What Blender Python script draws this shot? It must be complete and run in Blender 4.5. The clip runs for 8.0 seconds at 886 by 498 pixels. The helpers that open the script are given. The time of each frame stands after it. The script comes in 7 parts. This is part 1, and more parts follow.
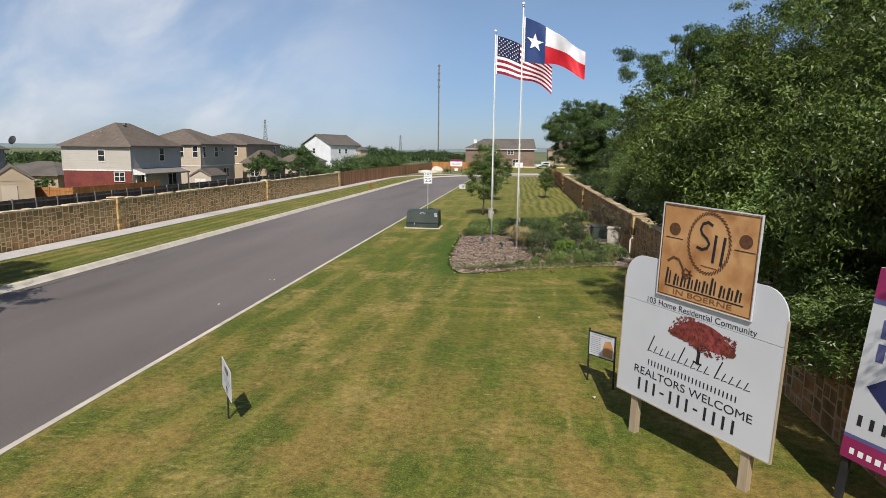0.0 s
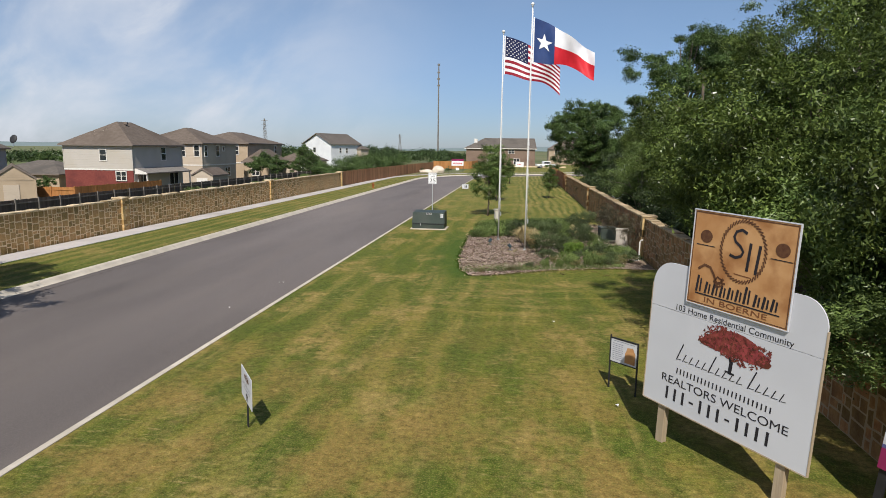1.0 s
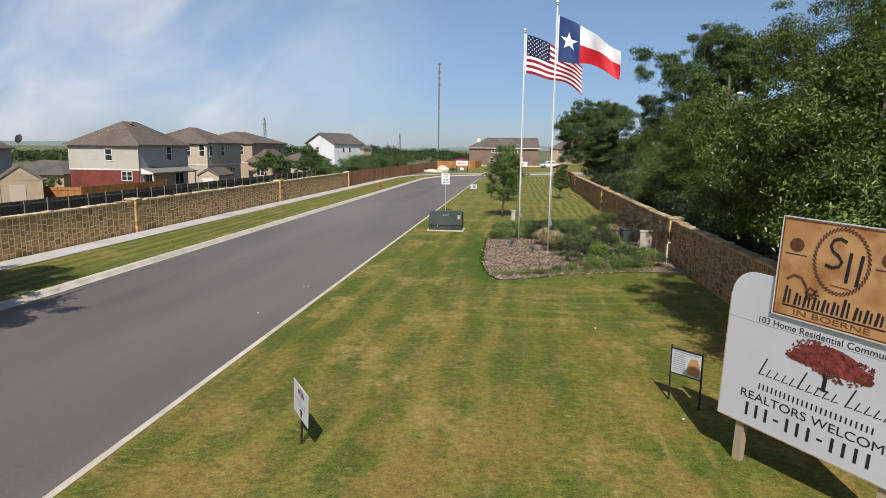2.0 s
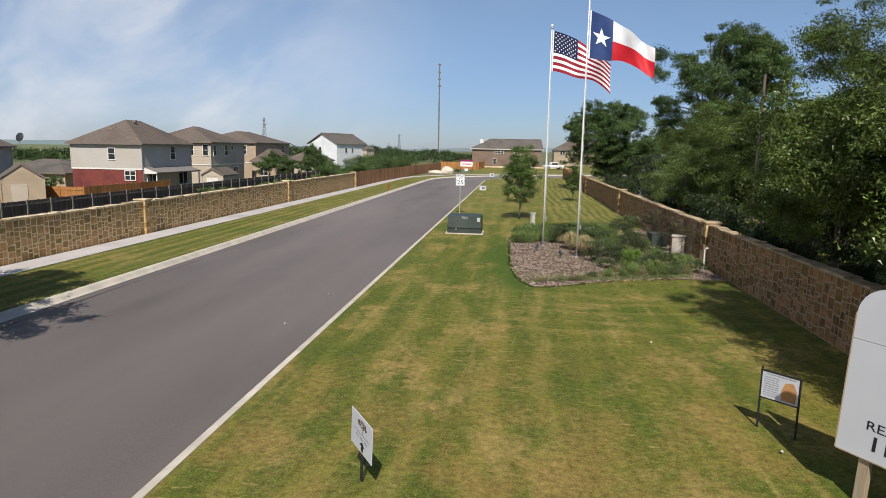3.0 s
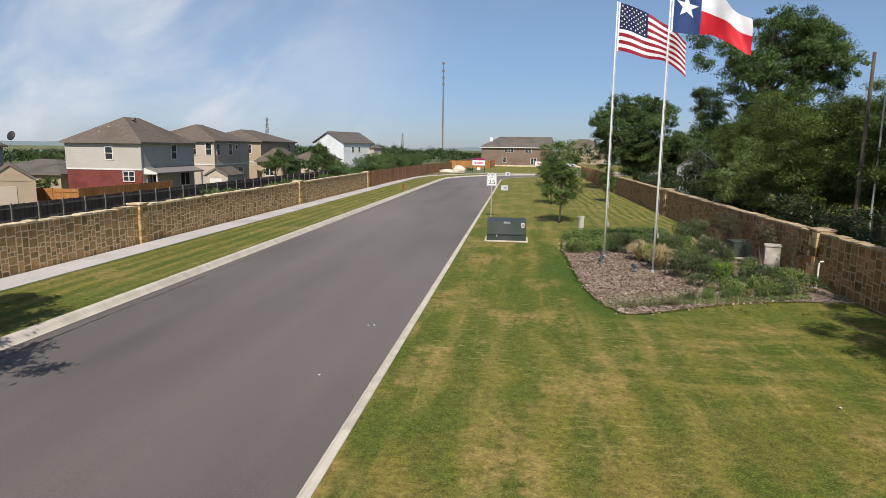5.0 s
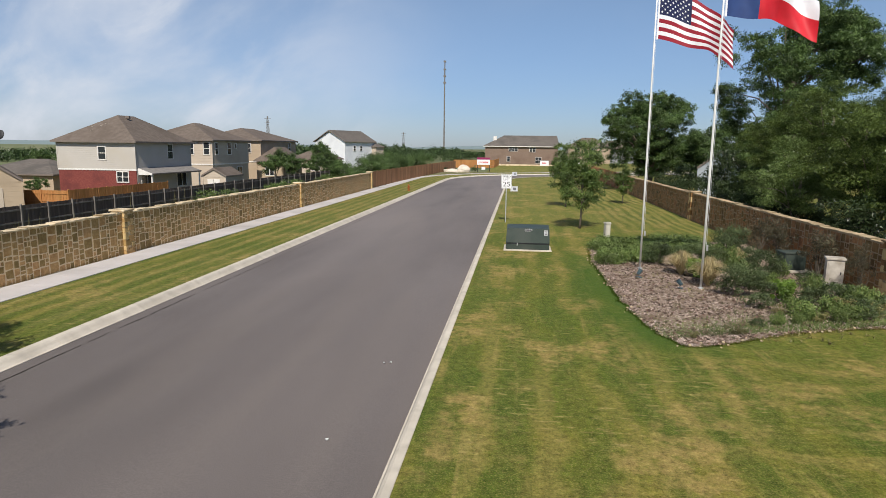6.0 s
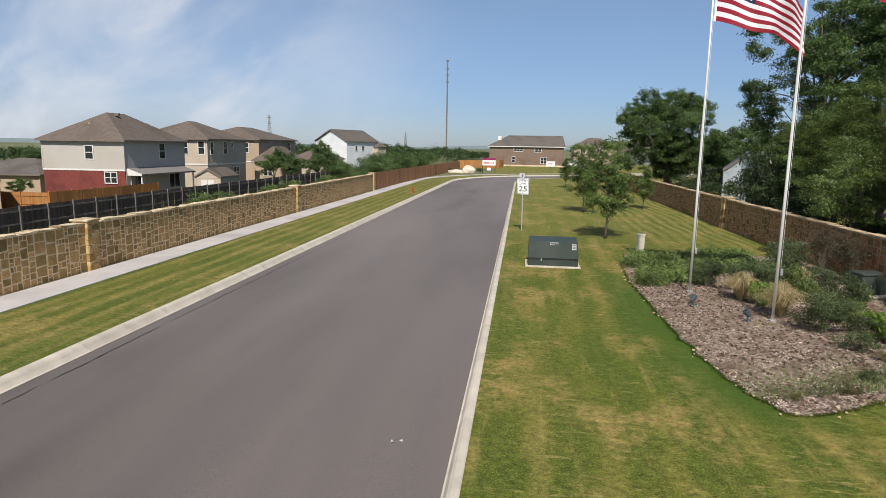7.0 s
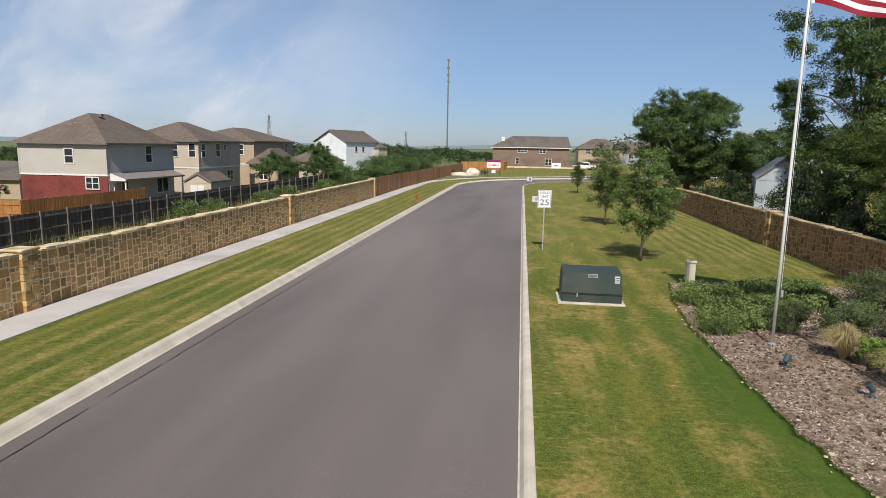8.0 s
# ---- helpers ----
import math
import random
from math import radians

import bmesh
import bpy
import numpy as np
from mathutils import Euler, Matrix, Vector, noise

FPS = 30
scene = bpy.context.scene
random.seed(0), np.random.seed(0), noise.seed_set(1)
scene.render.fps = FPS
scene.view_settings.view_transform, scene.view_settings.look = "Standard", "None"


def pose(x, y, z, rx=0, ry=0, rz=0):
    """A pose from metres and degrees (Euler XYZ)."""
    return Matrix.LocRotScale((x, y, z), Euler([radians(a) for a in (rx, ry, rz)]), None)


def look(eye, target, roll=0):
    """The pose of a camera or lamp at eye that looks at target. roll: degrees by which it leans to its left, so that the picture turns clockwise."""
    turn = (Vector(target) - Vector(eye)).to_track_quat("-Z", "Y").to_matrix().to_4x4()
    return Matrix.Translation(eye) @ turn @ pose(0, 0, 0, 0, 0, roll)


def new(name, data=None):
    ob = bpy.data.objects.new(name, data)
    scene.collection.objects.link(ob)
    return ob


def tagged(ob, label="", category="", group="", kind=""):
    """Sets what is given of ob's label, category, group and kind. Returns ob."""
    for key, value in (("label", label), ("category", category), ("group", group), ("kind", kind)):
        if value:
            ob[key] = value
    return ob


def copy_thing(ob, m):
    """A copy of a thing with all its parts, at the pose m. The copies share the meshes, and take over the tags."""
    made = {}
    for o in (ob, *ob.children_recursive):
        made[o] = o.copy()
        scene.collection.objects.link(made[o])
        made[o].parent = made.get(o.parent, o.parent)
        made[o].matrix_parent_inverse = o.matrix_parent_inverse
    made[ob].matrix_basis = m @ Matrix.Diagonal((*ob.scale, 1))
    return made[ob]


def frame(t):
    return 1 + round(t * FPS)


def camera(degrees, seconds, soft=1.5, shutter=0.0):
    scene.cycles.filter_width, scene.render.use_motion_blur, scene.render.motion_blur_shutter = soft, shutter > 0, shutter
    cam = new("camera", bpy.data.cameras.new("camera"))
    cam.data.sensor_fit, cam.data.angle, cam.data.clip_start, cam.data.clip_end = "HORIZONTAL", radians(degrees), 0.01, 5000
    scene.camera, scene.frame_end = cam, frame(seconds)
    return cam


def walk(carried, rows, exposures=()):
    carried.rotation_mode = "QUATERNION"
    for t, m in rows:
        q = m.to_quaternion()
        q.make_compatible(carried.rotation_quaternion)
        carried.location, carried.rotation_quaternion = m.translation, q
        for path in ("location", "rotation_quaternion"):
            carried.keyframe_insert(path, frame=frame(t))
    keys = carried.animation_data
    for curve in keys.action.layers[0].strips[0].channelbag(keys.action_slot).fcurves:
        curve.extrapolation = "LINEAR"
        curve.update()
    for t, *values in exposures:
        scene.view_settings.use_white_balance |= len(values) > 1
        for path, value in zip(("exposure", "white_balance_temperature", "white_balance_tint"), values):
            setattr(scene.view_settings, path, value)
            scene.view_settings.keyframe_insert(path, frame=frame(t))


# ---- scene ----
cam = camera(71.0, 8.0, soft=0.75)
PATH = [
    (0, (-0.042, 2.305, 4.406), (-0.278, 4.266, 4.092), 0.6),
    (0.5, (-0.121, 2.406, 4.436), (-0.357, 4.366, 4.12), 0.7),
    (1, (-0.455, 2.43, 4.491), (-0.688, 4.39, 4.174), 0.7),
    (1.5, (-0.92, 2.50, 4.543), (-1.153, 4.461, 4.223), 0.62),
    (3, (-2.735, 3.82, 4.479), (-2.961, 5.782, 4.163), 1.0),
    (3.5, (-3.264, 4.382, 4.462), (-3.49, 6.344, 4.144), 1.0),
    (4, (-3.828, 5.478, 4.353), (-4.056, 7.439, 4.035), 0.9),
    (4.5, (-4.405, 6.728, 4.243), (-4.637, 8.688, 3.926), 0.8),
    (6, (-5.857, 10.453, 4.319), (-6.094, 12.412, 3.997), 0.7),
    (6.5, (-6.305, 12.03, 4.312), (-6.546, 13.989, 3.989), 0.9),
    (7, (-6.705, 13.812, 4.361), (-6.947, 15.771, 4.038), 0.9),
    (7.5, (-7.195, 15.752, 4.508), (-7.438, 17.711, 4.184), 0.9),
    (8, (-7.71, 17.794, 4.738), (-7.952, 19.753, 4.413), 1.0),
]
walk(cam, [(t, look(eye, target, roll)) for t, eye, target, roll in PATH])

# ---- world, sun, exposure ----
SHADOW = Vector((-0.07, 1.0, 0)).normalized()      # the way shadows fall on the ground
ELEV = radians(48)
w = bpy.data.worlds.new("sky")
scene.world = w
w.use_nodes = True
wn, wl = w.node_tree.nodes, w.node_tree.links
wn.clear()
sky = wn.new("ShaderNodeTexSky")
sky.sky_type, sky.sun_disc = "NISHITA", False
sky.sun_elevation, sky.sun_rotation = ELEV, radians(176)
sky.air_density, sky.dust_density, sky.ozone_density, sky.altitude = 1.0, 0.35, 3.2, 300
tc = wn.new("ShaderNodeTexCoord")
sep = wn.new("ShaderNodeSeparateXYZ")
wl.new(tc.outputs["Generated"], sep.inputs[0])
ahead = wn.new("ShaderNodeMath")
ahead.operation = "MAXIMUM"
ahead.inputs[1].default_value = 0.2
wl.new(sep.outputs["Y"], ahead.inputs[0])
plane = wn.new("ShaderNodeCombineXYZ")
for k_, ax_ in (("X", "X"), ("Y", "Z")):
    dv = wn.new("ShaderNodeMath")
    dv.operation = "DIVIDE"
    wl.new(sep.outputs[ax_], dv.inputs[0])
    wl.new(ahead.outputs[0], dv.inputs[1])
    wl.new(dv.outputs[0], plane.inputs[k_])


def cloud_noise(scale, stretch, tilt, low, high, detail, shift):
    """Wisps drawn out along a slanting line."""
    mp = wn.new("ShaderNodeMapping")
    mp.vector_type = "TEXTURE"
    mp.inputs["Scale"].default_value = (stretch, 1, 1)
    mp.inputs["Rotation"].default_value = (0, 0, radians(tilt))
    mp.inputs["Location"].default_value = (shift, shift * 0.6, 0)
    wl.new(plane.outputs[0], mp.inputs[0])
    cn = wn.new("ShaderNodeTexNoise")
    for k_, v_ in (("Scale", scale), ("Detail", detail), ("Roughness", 0.55), ("Distortion", 0.35)):
        cn.inputs[k_].default_value = v_
    wl.new(mp.outputs[0], cn.inputs["Vector"])
    cr = wn.new("ShaderNodeMapRange")
    cr.interpolation_type = "SMOOTHSTEP"
    cr.inputs["From Min"].default_value, cr.inputs["From Max"].default_value = low, high
    wl.new(cn.outputs["Fac"], cr.inputs["Value"])
    return cr.outputs[0]


def sky_math(op, a_, b_):
    t_ = wn.new("ShaderNodeMath")
    t_.operation, t_.use_clamp = op, op == "ADD"
    for i_, v_ in enumerate((a_, b_)):
        if isinstance(v_, float):
            t_.inputs[i_].default_value = v_
        else:
            wl.new(v_, t_.inputs[i_])
    return t_.outputs[0]


side = wn.new("ShaderNodeMapRange")
side.interpolation_type = "SMOOTHSTEP"
side.inputs["From Min"].default_value, side.inputs["From Max"].default_value = -0.06, -0.50
side.inputs["To Min"].default_value, side.inputs["To Max"].default_value = 0.05, 1.0
wl.new(sep.outputs["X"], side.inputs["Value"])
veil = sky_math("MULTIPLY", cloud_noise(4.2, 1.7, 20, 0.34, 0.72, 6.0, 0.7), 0.66)
streak = sky_math("MULTIPLY", cloud_noise(8.0, 2.0, 24, 0.48, 0.76, 7.0, 3.1), 0.42)
fog = sky_math("ADD", sky_math("ADD", veil, streak), 0.14)
mu = wn.new("ShaderNodeMath")
mu.operation = "MULTIPLY"
wl.new(fog, mu.inputs[0])
wl.new(side.outputs[0], mu.inputs[1])
mx = wn.new("ShaderNodeMix")
mx.data_type = "RGBA"
wl.new(mu.outputs[0], mx.inputs["Factor"])
tint = wn.new("ShaderNodeMix")
tint.data_type, tint.blend_type = "RGBA", "MULTIPLY"
tint.inputs["Factor"].default_value = 1.0
hz = wn.new("ShaderNodeMapRange")
hz.interpolation_type = "SMOOTHSTEP"
hz.inputs["From Min"].default_value, hz.inputs["From Max"].default_value = -0.02, 0.26
wl.new(sep.outputs["Z"], hz.inputs["Value"])
air = wn.new("ShaderNodeMix")
air.data_type = "RGBA"
air.inputs["A"].default_value, air.inputs["B"].default_value = (0.56, 0.665, 0.93, 1), (1.03, 1.015, 1.045, 1)
wl.new(hz.outputs[0], air.inputs["Factor"])
wl.new(air.outputs["Result"], tint.inputs["B"])
wl.new(sky.outputs[0], tint.inputs["A"])
wl.new(tint.outputs["Result"], mx.inputs["A"])
mx.inputs["B"].default_value = (7.6, 8.0, 8.8, 1)
bgd = wn.new("ShaderNodeBackground")
bgd.inputs["Strength"].default_value = 0.082
wl.new(mx.outputs["Result"], bgd.inputs["Color"])
wo = wn.new("ShaderNodeOutputWorld")
wl.new(bgd.outputs[0], wo.inputs["Surface"])

sun = new("sun", bpy.data.lights.new("sun", "SUN"))
sun.data.energy, sun.data.angle, sun.data.color = 4.6, radians(0.53), (1.0, 0.94, 0.85)
toward_sun = Vector((-SHADOW.x * math.cos(ELEV), -SHADOW.y * math.cos(ELEV), math.sin(ELEV)))
sun.matrix_world = look(toward_sun * 60, (0, 0, 0))
scene.view_settings.exposure = 0.17

# ---- small helpers ----


def part(name, bm, material, parent=None, label="", smooth=False):
    """One mesh object out of a bmesh, under a thing or a part."""
    me = bpy.data.meshes.new(name)
    bm.to_mesh(me)
    bm.free()
    for m in material if isinstance(material, (list, tuple)) else [material]:
        me.materials.append(m)
    if smooth:
        for p in me.polygons:
            p.use_smooth = True
    ob = new(name, me)
    ob.parent = parent
    if label:
        ob["label"] = label
    return ob


def thing(name, m, label, category, group="", kind=""):
    """An Empty at a thing's base."""
    ob = new(name)
    ob.empty_display_size = 0.2
    ob.matrix_basis = m
    return tagged(ob, label, category, group, kind)


def fast_mesh(name, verts, faces, material, parent=None, label=""):
    """A mesh out of arrays: verts (n,3), faces (m,k), all faces with k corners."""
    verts, faces = np.asarray(verts, np.float32), np.asarray(faces, np.int32)
    me = bpy.data.meshes.new(name)
    me.vertices.add(len(verts))
    me.vertices.foreach_set("co", verts.ravel())
    k = faces.shape[1]
    me.loops.add(faces.size)
    me.loops.foreach_set("vertex_index", faces.ravel())
    me.polygons.add(len(faces))
    me.polygons.foreach_set("loop_start", np.arange(0, faces.size, k, dtype=np.int32))
    me.polygons.foreach_set("loop_total", np.full(len(faces), k, dtype=np.int32))
    me.polygons.foreach_set("use_smooth", np.zeros(len(faces), bool))
    me.update(calc_edges=True)
    me.validate()
    me.materials.append(material)
    ob = new(name, me)
    ob.parent = parent
    if label:
        ob["label"] = label
    return ob


def box(bm, x0, x1, y0, y1, z0, z1, bevel=0.0, mat=0):
    """A block, its edges eased."""
    m = Matrix.Translation(((x0 + x1) / 2, (y0 + y1) / 2, (z0 + z1) / 2)) @ Matrix.Diagonal((x1 - x0, y1 - y0, z1 - z0, 1))
    r = bmesh.ops.create_cube(bm, size=1, matrix=m)
    faces = {f for v in r["verts"] for f in v.link_faces}
    for f in faces:
        f.material_index = mat
    if bevel > 0:
        e = list({e for v in r["verts"] for e in v.link_edges})
        bmesh.ops.bevel(bm, geom=e, offset=bevel, segments=2, affect="EDGES", profile=0.5)
    return r


def tube(bm, pts, radii, seg=8, caps=True):
    """A tapered tube along points."""
    pts = [Vector(p) for p in pts]
    rings = []
    for i, p in enumerate(pts):
        d = (pts[min(i + 1, len(pts) - 1)] - pts[max(i - 1, 0)]).normalized()
        a = d.orthogonal().normalized() if abs(d.z) > 0.9 else d.cross(Vector((0, 0, 1))).normalized()
        b = d.cross(a)
        rings.append([bm.verts.new(p + (a * math.cos(t) + b * math.sin(t)) * radii[i]) for t in [2 * math.pi * k / seg for k in range(seg)]])
    for r0, r1 in zip(rings, rings[1:]):
        for k in range(seg):
            bm.faces.new((r0[k], r0[(k + 1) % seg], r1[(k + 1) % seg], r1[k]))
    if caps:
        bm.faces.new(rings[0][::-1])
        bm.faces.new(rings[-1])


def prism(bm, outline, z0, z1, mat=0):
    """An upright slab with the given outline (x, y)."""
    lo = [bm.verts.new((x, y, z0)) for x, y in outline]
    hi = [bm.verts.new((x, y, z1)) for x, y in outline]
    n = len(outline)
    fs = [bm.faces.new(hi)] + [bm.faces.new((lo[i], lo[(i + 1) % n], hi[(i + 1) % n], hi[i])) for i in range(n)] + [bm.faces.new(lo[::-1])]
    for f in fs:
        f.material_index = mat
    return fs


def sheet(bm, outline, depth, y0):
    """A thin plate standing in the x-z plane, its front at y0 facing -y."""
    f = [bm.verts.new((x, y0, z)) for x, z in outline]
    b = [bm.verts.new((x, y0 + depth, z)) for x, z in outline]
    n = len(outline)
    bm.faces.new(f)
    bm.faces.new(b[::-1])
    for i in range(n):
        bm.faces.new((f[(i + 1) % n], f[i], b[i], b[(i + 1) % n]))
    bmesh.ops.recalc_face_normals(bm, faces=bm.faces[:])


# ---- materials ----
def surface(name, c1, c2, scale=4.0, rough=0.8, bump=0.0, bump_scale=40.0, c3=None, scale3=0.4, metal=0.0, stretch=(1, 1, 1), island=0.0, per_object=0.0, spread=(0.35, 0.65), mix3=(0.5, 0.7), spec=0.3):
    """A paint, stone or wood surface: two tones by noise, a third in large patches, fine relief, and a lightness that varies from piece to piece."""
    m = bpy.data.materials.new(name)
    m.use_nodes = True
    n, l = m.node_tree.nodes, m.node_tree.links
    b = n["Principled BSDF"]
    geo = n.new("ShaderNodeNewGeometry")
    mp_ = n.new("ShaderNodeMapping")
    mp_.inputs["Scale"].default_value = stretch
    l.new(geo.outputs["Position"], mp_.inputs[0])

    def noise_node(s, det=5.0):
        t = n.new("ShaderNodeTexNoise")
        t.inputs["Scale"].default_value, t.inputs["Detail"].default_value = s, det
        l.new(mp_.outputs[0], t.inputs["Vector"])
        return t

    def ranged(sock, a, z):
        r = n.new("ShaderNodeMapRange")
        r.inputs["From Min"].default_value, r.inputs["From Max"].default_value = a, z
        l.new(sock, r.inputs["Value"])
        return r.outputs[0]

    def mixed(fac, a, z):
        x = n.new("ShaderNodeMix")
        x.data_type = "RGBA"
        l.new(fac, x.inputs["Factor"])
        for s, v in (("A", a), ("B", z)):
            if isinstance(v, tuple):
                x.inputs[s].default_value = (*v, 1)
            else:
                l.new(v, x.inputs[s])
        return x.outputs["Result"]

    col = mixed(ranged(noise_node(scale).outputs["Fac"], *spread), c1, c2)
    if c3:
        col = mixed(ranged(noise_node(scale3, 4).outputs["Fac"], *mix3), col, c3)
    if island or per_object:
        val = None
        if island:
            val = ranged(geo.outputs["Random Per Island"], 0, 1)
        else:
            oi = n.new("ShaderNodeObjectInfo")
            val = ranged(oi.outputs["Random"], 0, 1)
        amp = island or per_object
        rr = n.new("ShaderNodeMapRange")
        rr.inputs["To Min"].default_value, rr.inputs["To Max"].default_value = 1 - amp, 1 + amp
        l.new(val, rr.inputs["Value"])
        h = n.new("ShaderNodeHueSaturation")
        l.new(rr.outputs[0], h.inputs["Value"])
        hr = n.new("ShaderNodeMapRange")
        hr.inputs["To Min"].default_value, hr.inputs["To Max"].default_value = 0.5 + 0.03 * amp, 0.5 - 0.03 * amp
        l.new(val, hr.inputs["Value"])
        l.new(hr.outputs[0], h.inputs["Hue"])
        l.new(col, h.inputs["Color"])
        col = h.outputs["Color"]
    l.new(col, b.inputs["Base Color"])
    b.inputs["Roughness"].default_value, b.inputs["Metallic"].default_value = rough, metal
    b.inputs["Specular IOR Level"].default_value = spec
    if bump:
        bp = n.new("ShaderNodeBump")
        bp.inputs["Strength"].default_value, bp.inputs["Distance"].default_value = bump, 0.02
        l.new(noise_node(bump_scale, 4).outputs["Fac"], bp.inputs["Height"])
        l.new(bp.outputs[0], b.inputs["Normal"])
    return m


def leafy(name, dark, light, through_leaf=0.15, amp=0.5):
    """Leaves: a diffuse and a translucent side, each leaf of its own green."""
    m = bpy.data.materials.new(name)
    m.use_nodes = True
    n, l = m.node_tree.nodes, m.node_tree.links
    n.clear()
    geo = n.new("ShaderNodeNewGeometry")
    x = n.new("ShaderNodeMix")
    x.data_type = "RGBA"
    x.inputs["A"].default_value, x.inputs["B"].default_value = (*dark, 1), (*light, 1)
    l.new(geo.outputs["Random Per Island"], x.inputs["Factor"])
    t = n.new("ShaderNodeTexNoise")
    t.inputs["Scale"].default_value = 0.7
    l.new(geo.outputs["Position"], t.inputs["Vector"])
    r = n.new("ShaderNodeMapRange")
    r.inputs["From Min"].default_value, r.inputs["From Max"].default_value = 0.3, 0.7
    r.inputs["To Min"].default_value, r.inputs["To Max"].default_value = 1 - amp, 1 + amp
    l.new(t.outputs["Fac"], r.inputs["Value"])
    h = n.new("ShaderNodeHueSaturation")
    l.new(r.outputs[0], h.inputs["Value"])
    l.new(x.outputs["Result"], h.inputs["Color"])
    d = n.new("ShaderNodeBsdfDiffuse")
    l.new(h.outputs[0], d.inputs["Color"])
    tr = n.new("ShaderNodeBsdfTranslucent")
    l.new(h.outputs[0], tr.inputs["Color"])
    g = n.new("ShaderNodeBsdfGlossy")
    g.inputs["Roughness"].default_value = 0.38
    g.inputs["Color"].default_value = (0.5, 0.5, 0.5, 1)
    a = n.new("ShaderNodeMixShader")
    a.inputs[0].default_value = through_leaf
    l.new(d.outputs[0], a.inputs[1])
    l.new(tr.outputs[0], a.inputs[2])
    c = n.new("ShaderNodeMixShader")
    c.inputs[0].default_value = 0.05
    l.new(a.outputs[0], c.inputs[1])
    l.new(g.outputs[0], c.inputs[2])
    o = n.new("ShaderNodeOutputMaterial")
    l.new(c.outputs[0], o.inputs["Surface"])
    return m


def lawn_material(name, blades=False):
    """Mown Bermuda grass: green, yellow-green and straw patches, mowing bands along y, and a watered deep green rim round the bed."""
    m = bpy.data.materials.new(name)
    m.use_nodes = True
    n, l = m.node_tree.nodes, m.node_tree.links
    b = n["Principled BSDF"]
    geo = n.new("ShaderNodeNewGeometry")
    sp = n.new("ShaderNodeSeparateXYZ")
    l.new(geo.outputs["Position"], sp.inputs[0])

    def nz(s, det=4.0, stretch=(1, 1, 1), off=0.0):
        p = n.new("ShaderNodeMapping")
        p.inputs["Scale"].default_value, p.inputs["Location"].default_value = stretch, (off, off * 0.7, 0)
        l.new(geo.outputs["Position"], p.inputs[0])
        t = n.new("ShaderNodeTexNoise")
        t.inputs["Scale"].default_value, t.inputs["Detail"].default_value, t.inputs["Roughness"].default_value = s, det, 0.6
        l.new(p.outputs[0], t.inputs["Vector"])
        return t.outputs["Fac"]

    def rng(sock, a, z, lo=0.0, hi=1.0, smooth=True):
        r = n.new("ShaderNodeMapRange")
        if smooth:
            r.interpolation_type = "SMOOTHSTEP"
        for k, v in (("From Min", a), ("From Max", z), ("To Min", lo), ("To Max", hi)):
            r.inputs[k].default_value = v
        l.new(sock, r.inputs["Value"])
        return r.outputs[0]

    def mth(op, a, z):
        t = n.new("ShaderNodeMath")
        t.operation = op
        for i, v in enumerate((a, z)):
            if isinstance(v, (int, float)):
                t.inputs[i].default_value = v
            else:
                l.new(v, t.inputs[i])
        return t.outputs[0]

    def mixc(fac, a, z):
        x = n.new("ShaderNodeMix")
        x.data_type = "RGBA"
        l.new(fac, x.inputs["Factor"])
        for s, v in (("A", a), ("B", z)):
            if isinstance(v, tuple):
                x.inputs[s].default_value = (*v, 1)
            else:
                l.new(v, x.inputs[s])
        return x.outputs["Result"]

    green, yellow, straw, deep = (0.070, 0.110, 0.011), (0.170, 0.157, 0.025), (0.335, 0.238, 0.084), (0.042, 0.090, 0.012)
    col = mixc(rng(nz(0.45, 5, (1, 0.45, 1)), 0.36, 0.64), green, yellow)
    col = mixc(rng(nz(0.8, 5, (1, 0.75, 1), 83.0), 0.51, 0.63, 0.0, 0.55), col, (0.050, 0.098, 0.010))
    # mowing bands, their edges wandering
    wob = mth("ADD", sp.outputs["X"], mth("MULTIPLY", nz(0.25, 2, (1, 1, 1), 9.0), 1.6))
    band = mth("SINE", mth("MULTIPLY", wob, 5.9), 0.0)
    bandf = mth("MULTIPLY", rng(band, -0.7, 0.7, 0.0, 0.75), rng(nz(0.2, 2, (1, 0.5, 1), 31.0), 0.30, 0.55))
    col = mixc(bandf, col, (0.066, 0.096, 0.014))
    pale_m = mth("MULTIPLY", rng(nz(0.35, 4, (1, 0.35, 1), 37.0), 0.38, 0.60), rng(sp.outputs["X"], -0.6, -2.2, 0.25, 1.0))
    col = mixc(mth("MULTIPLY", rng(band, -0.25, -0.95, 0.0, 0.42), pale_m), col, (0.30, 0.225, 0.070))
    # greener beyond the drier south end
    col = mixc(rng(sp.outputs["Y"], 17.0, 29.0, 0.0, 0.30), col, (0.066, 0.114, 0.013))
    # lighter and yellower on the far half
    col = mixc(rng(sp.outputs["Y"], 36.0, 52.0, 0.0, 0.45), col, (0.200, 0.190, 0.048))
    # dry patches, and thin dry streaks left by the mower's wheels
    dry = mth("MULTIPLY", rng(nz(0.55, 6, (1, 0.6, 1), 4.0), 0.47, 0.64), rng(nz(2.6, 5, (1, 1, 1), 2.0), 0.34, 0.60))
    col = mixc(mth("MULTIPLY", dry, 0.85), col, straw)
    streak = mth("MULTIPLY", rng(nz(3.2, 3, (1, 0.07, 1), 14.0), 0.54, 0.70), rng(nz(0.6, 3, (1, 0.5, 1), 23.0), 0.40, 0.62))
    col = mixc(mth("MULTIPLY", streak, 0.60), col, (0.30, 0.235, 0.075))
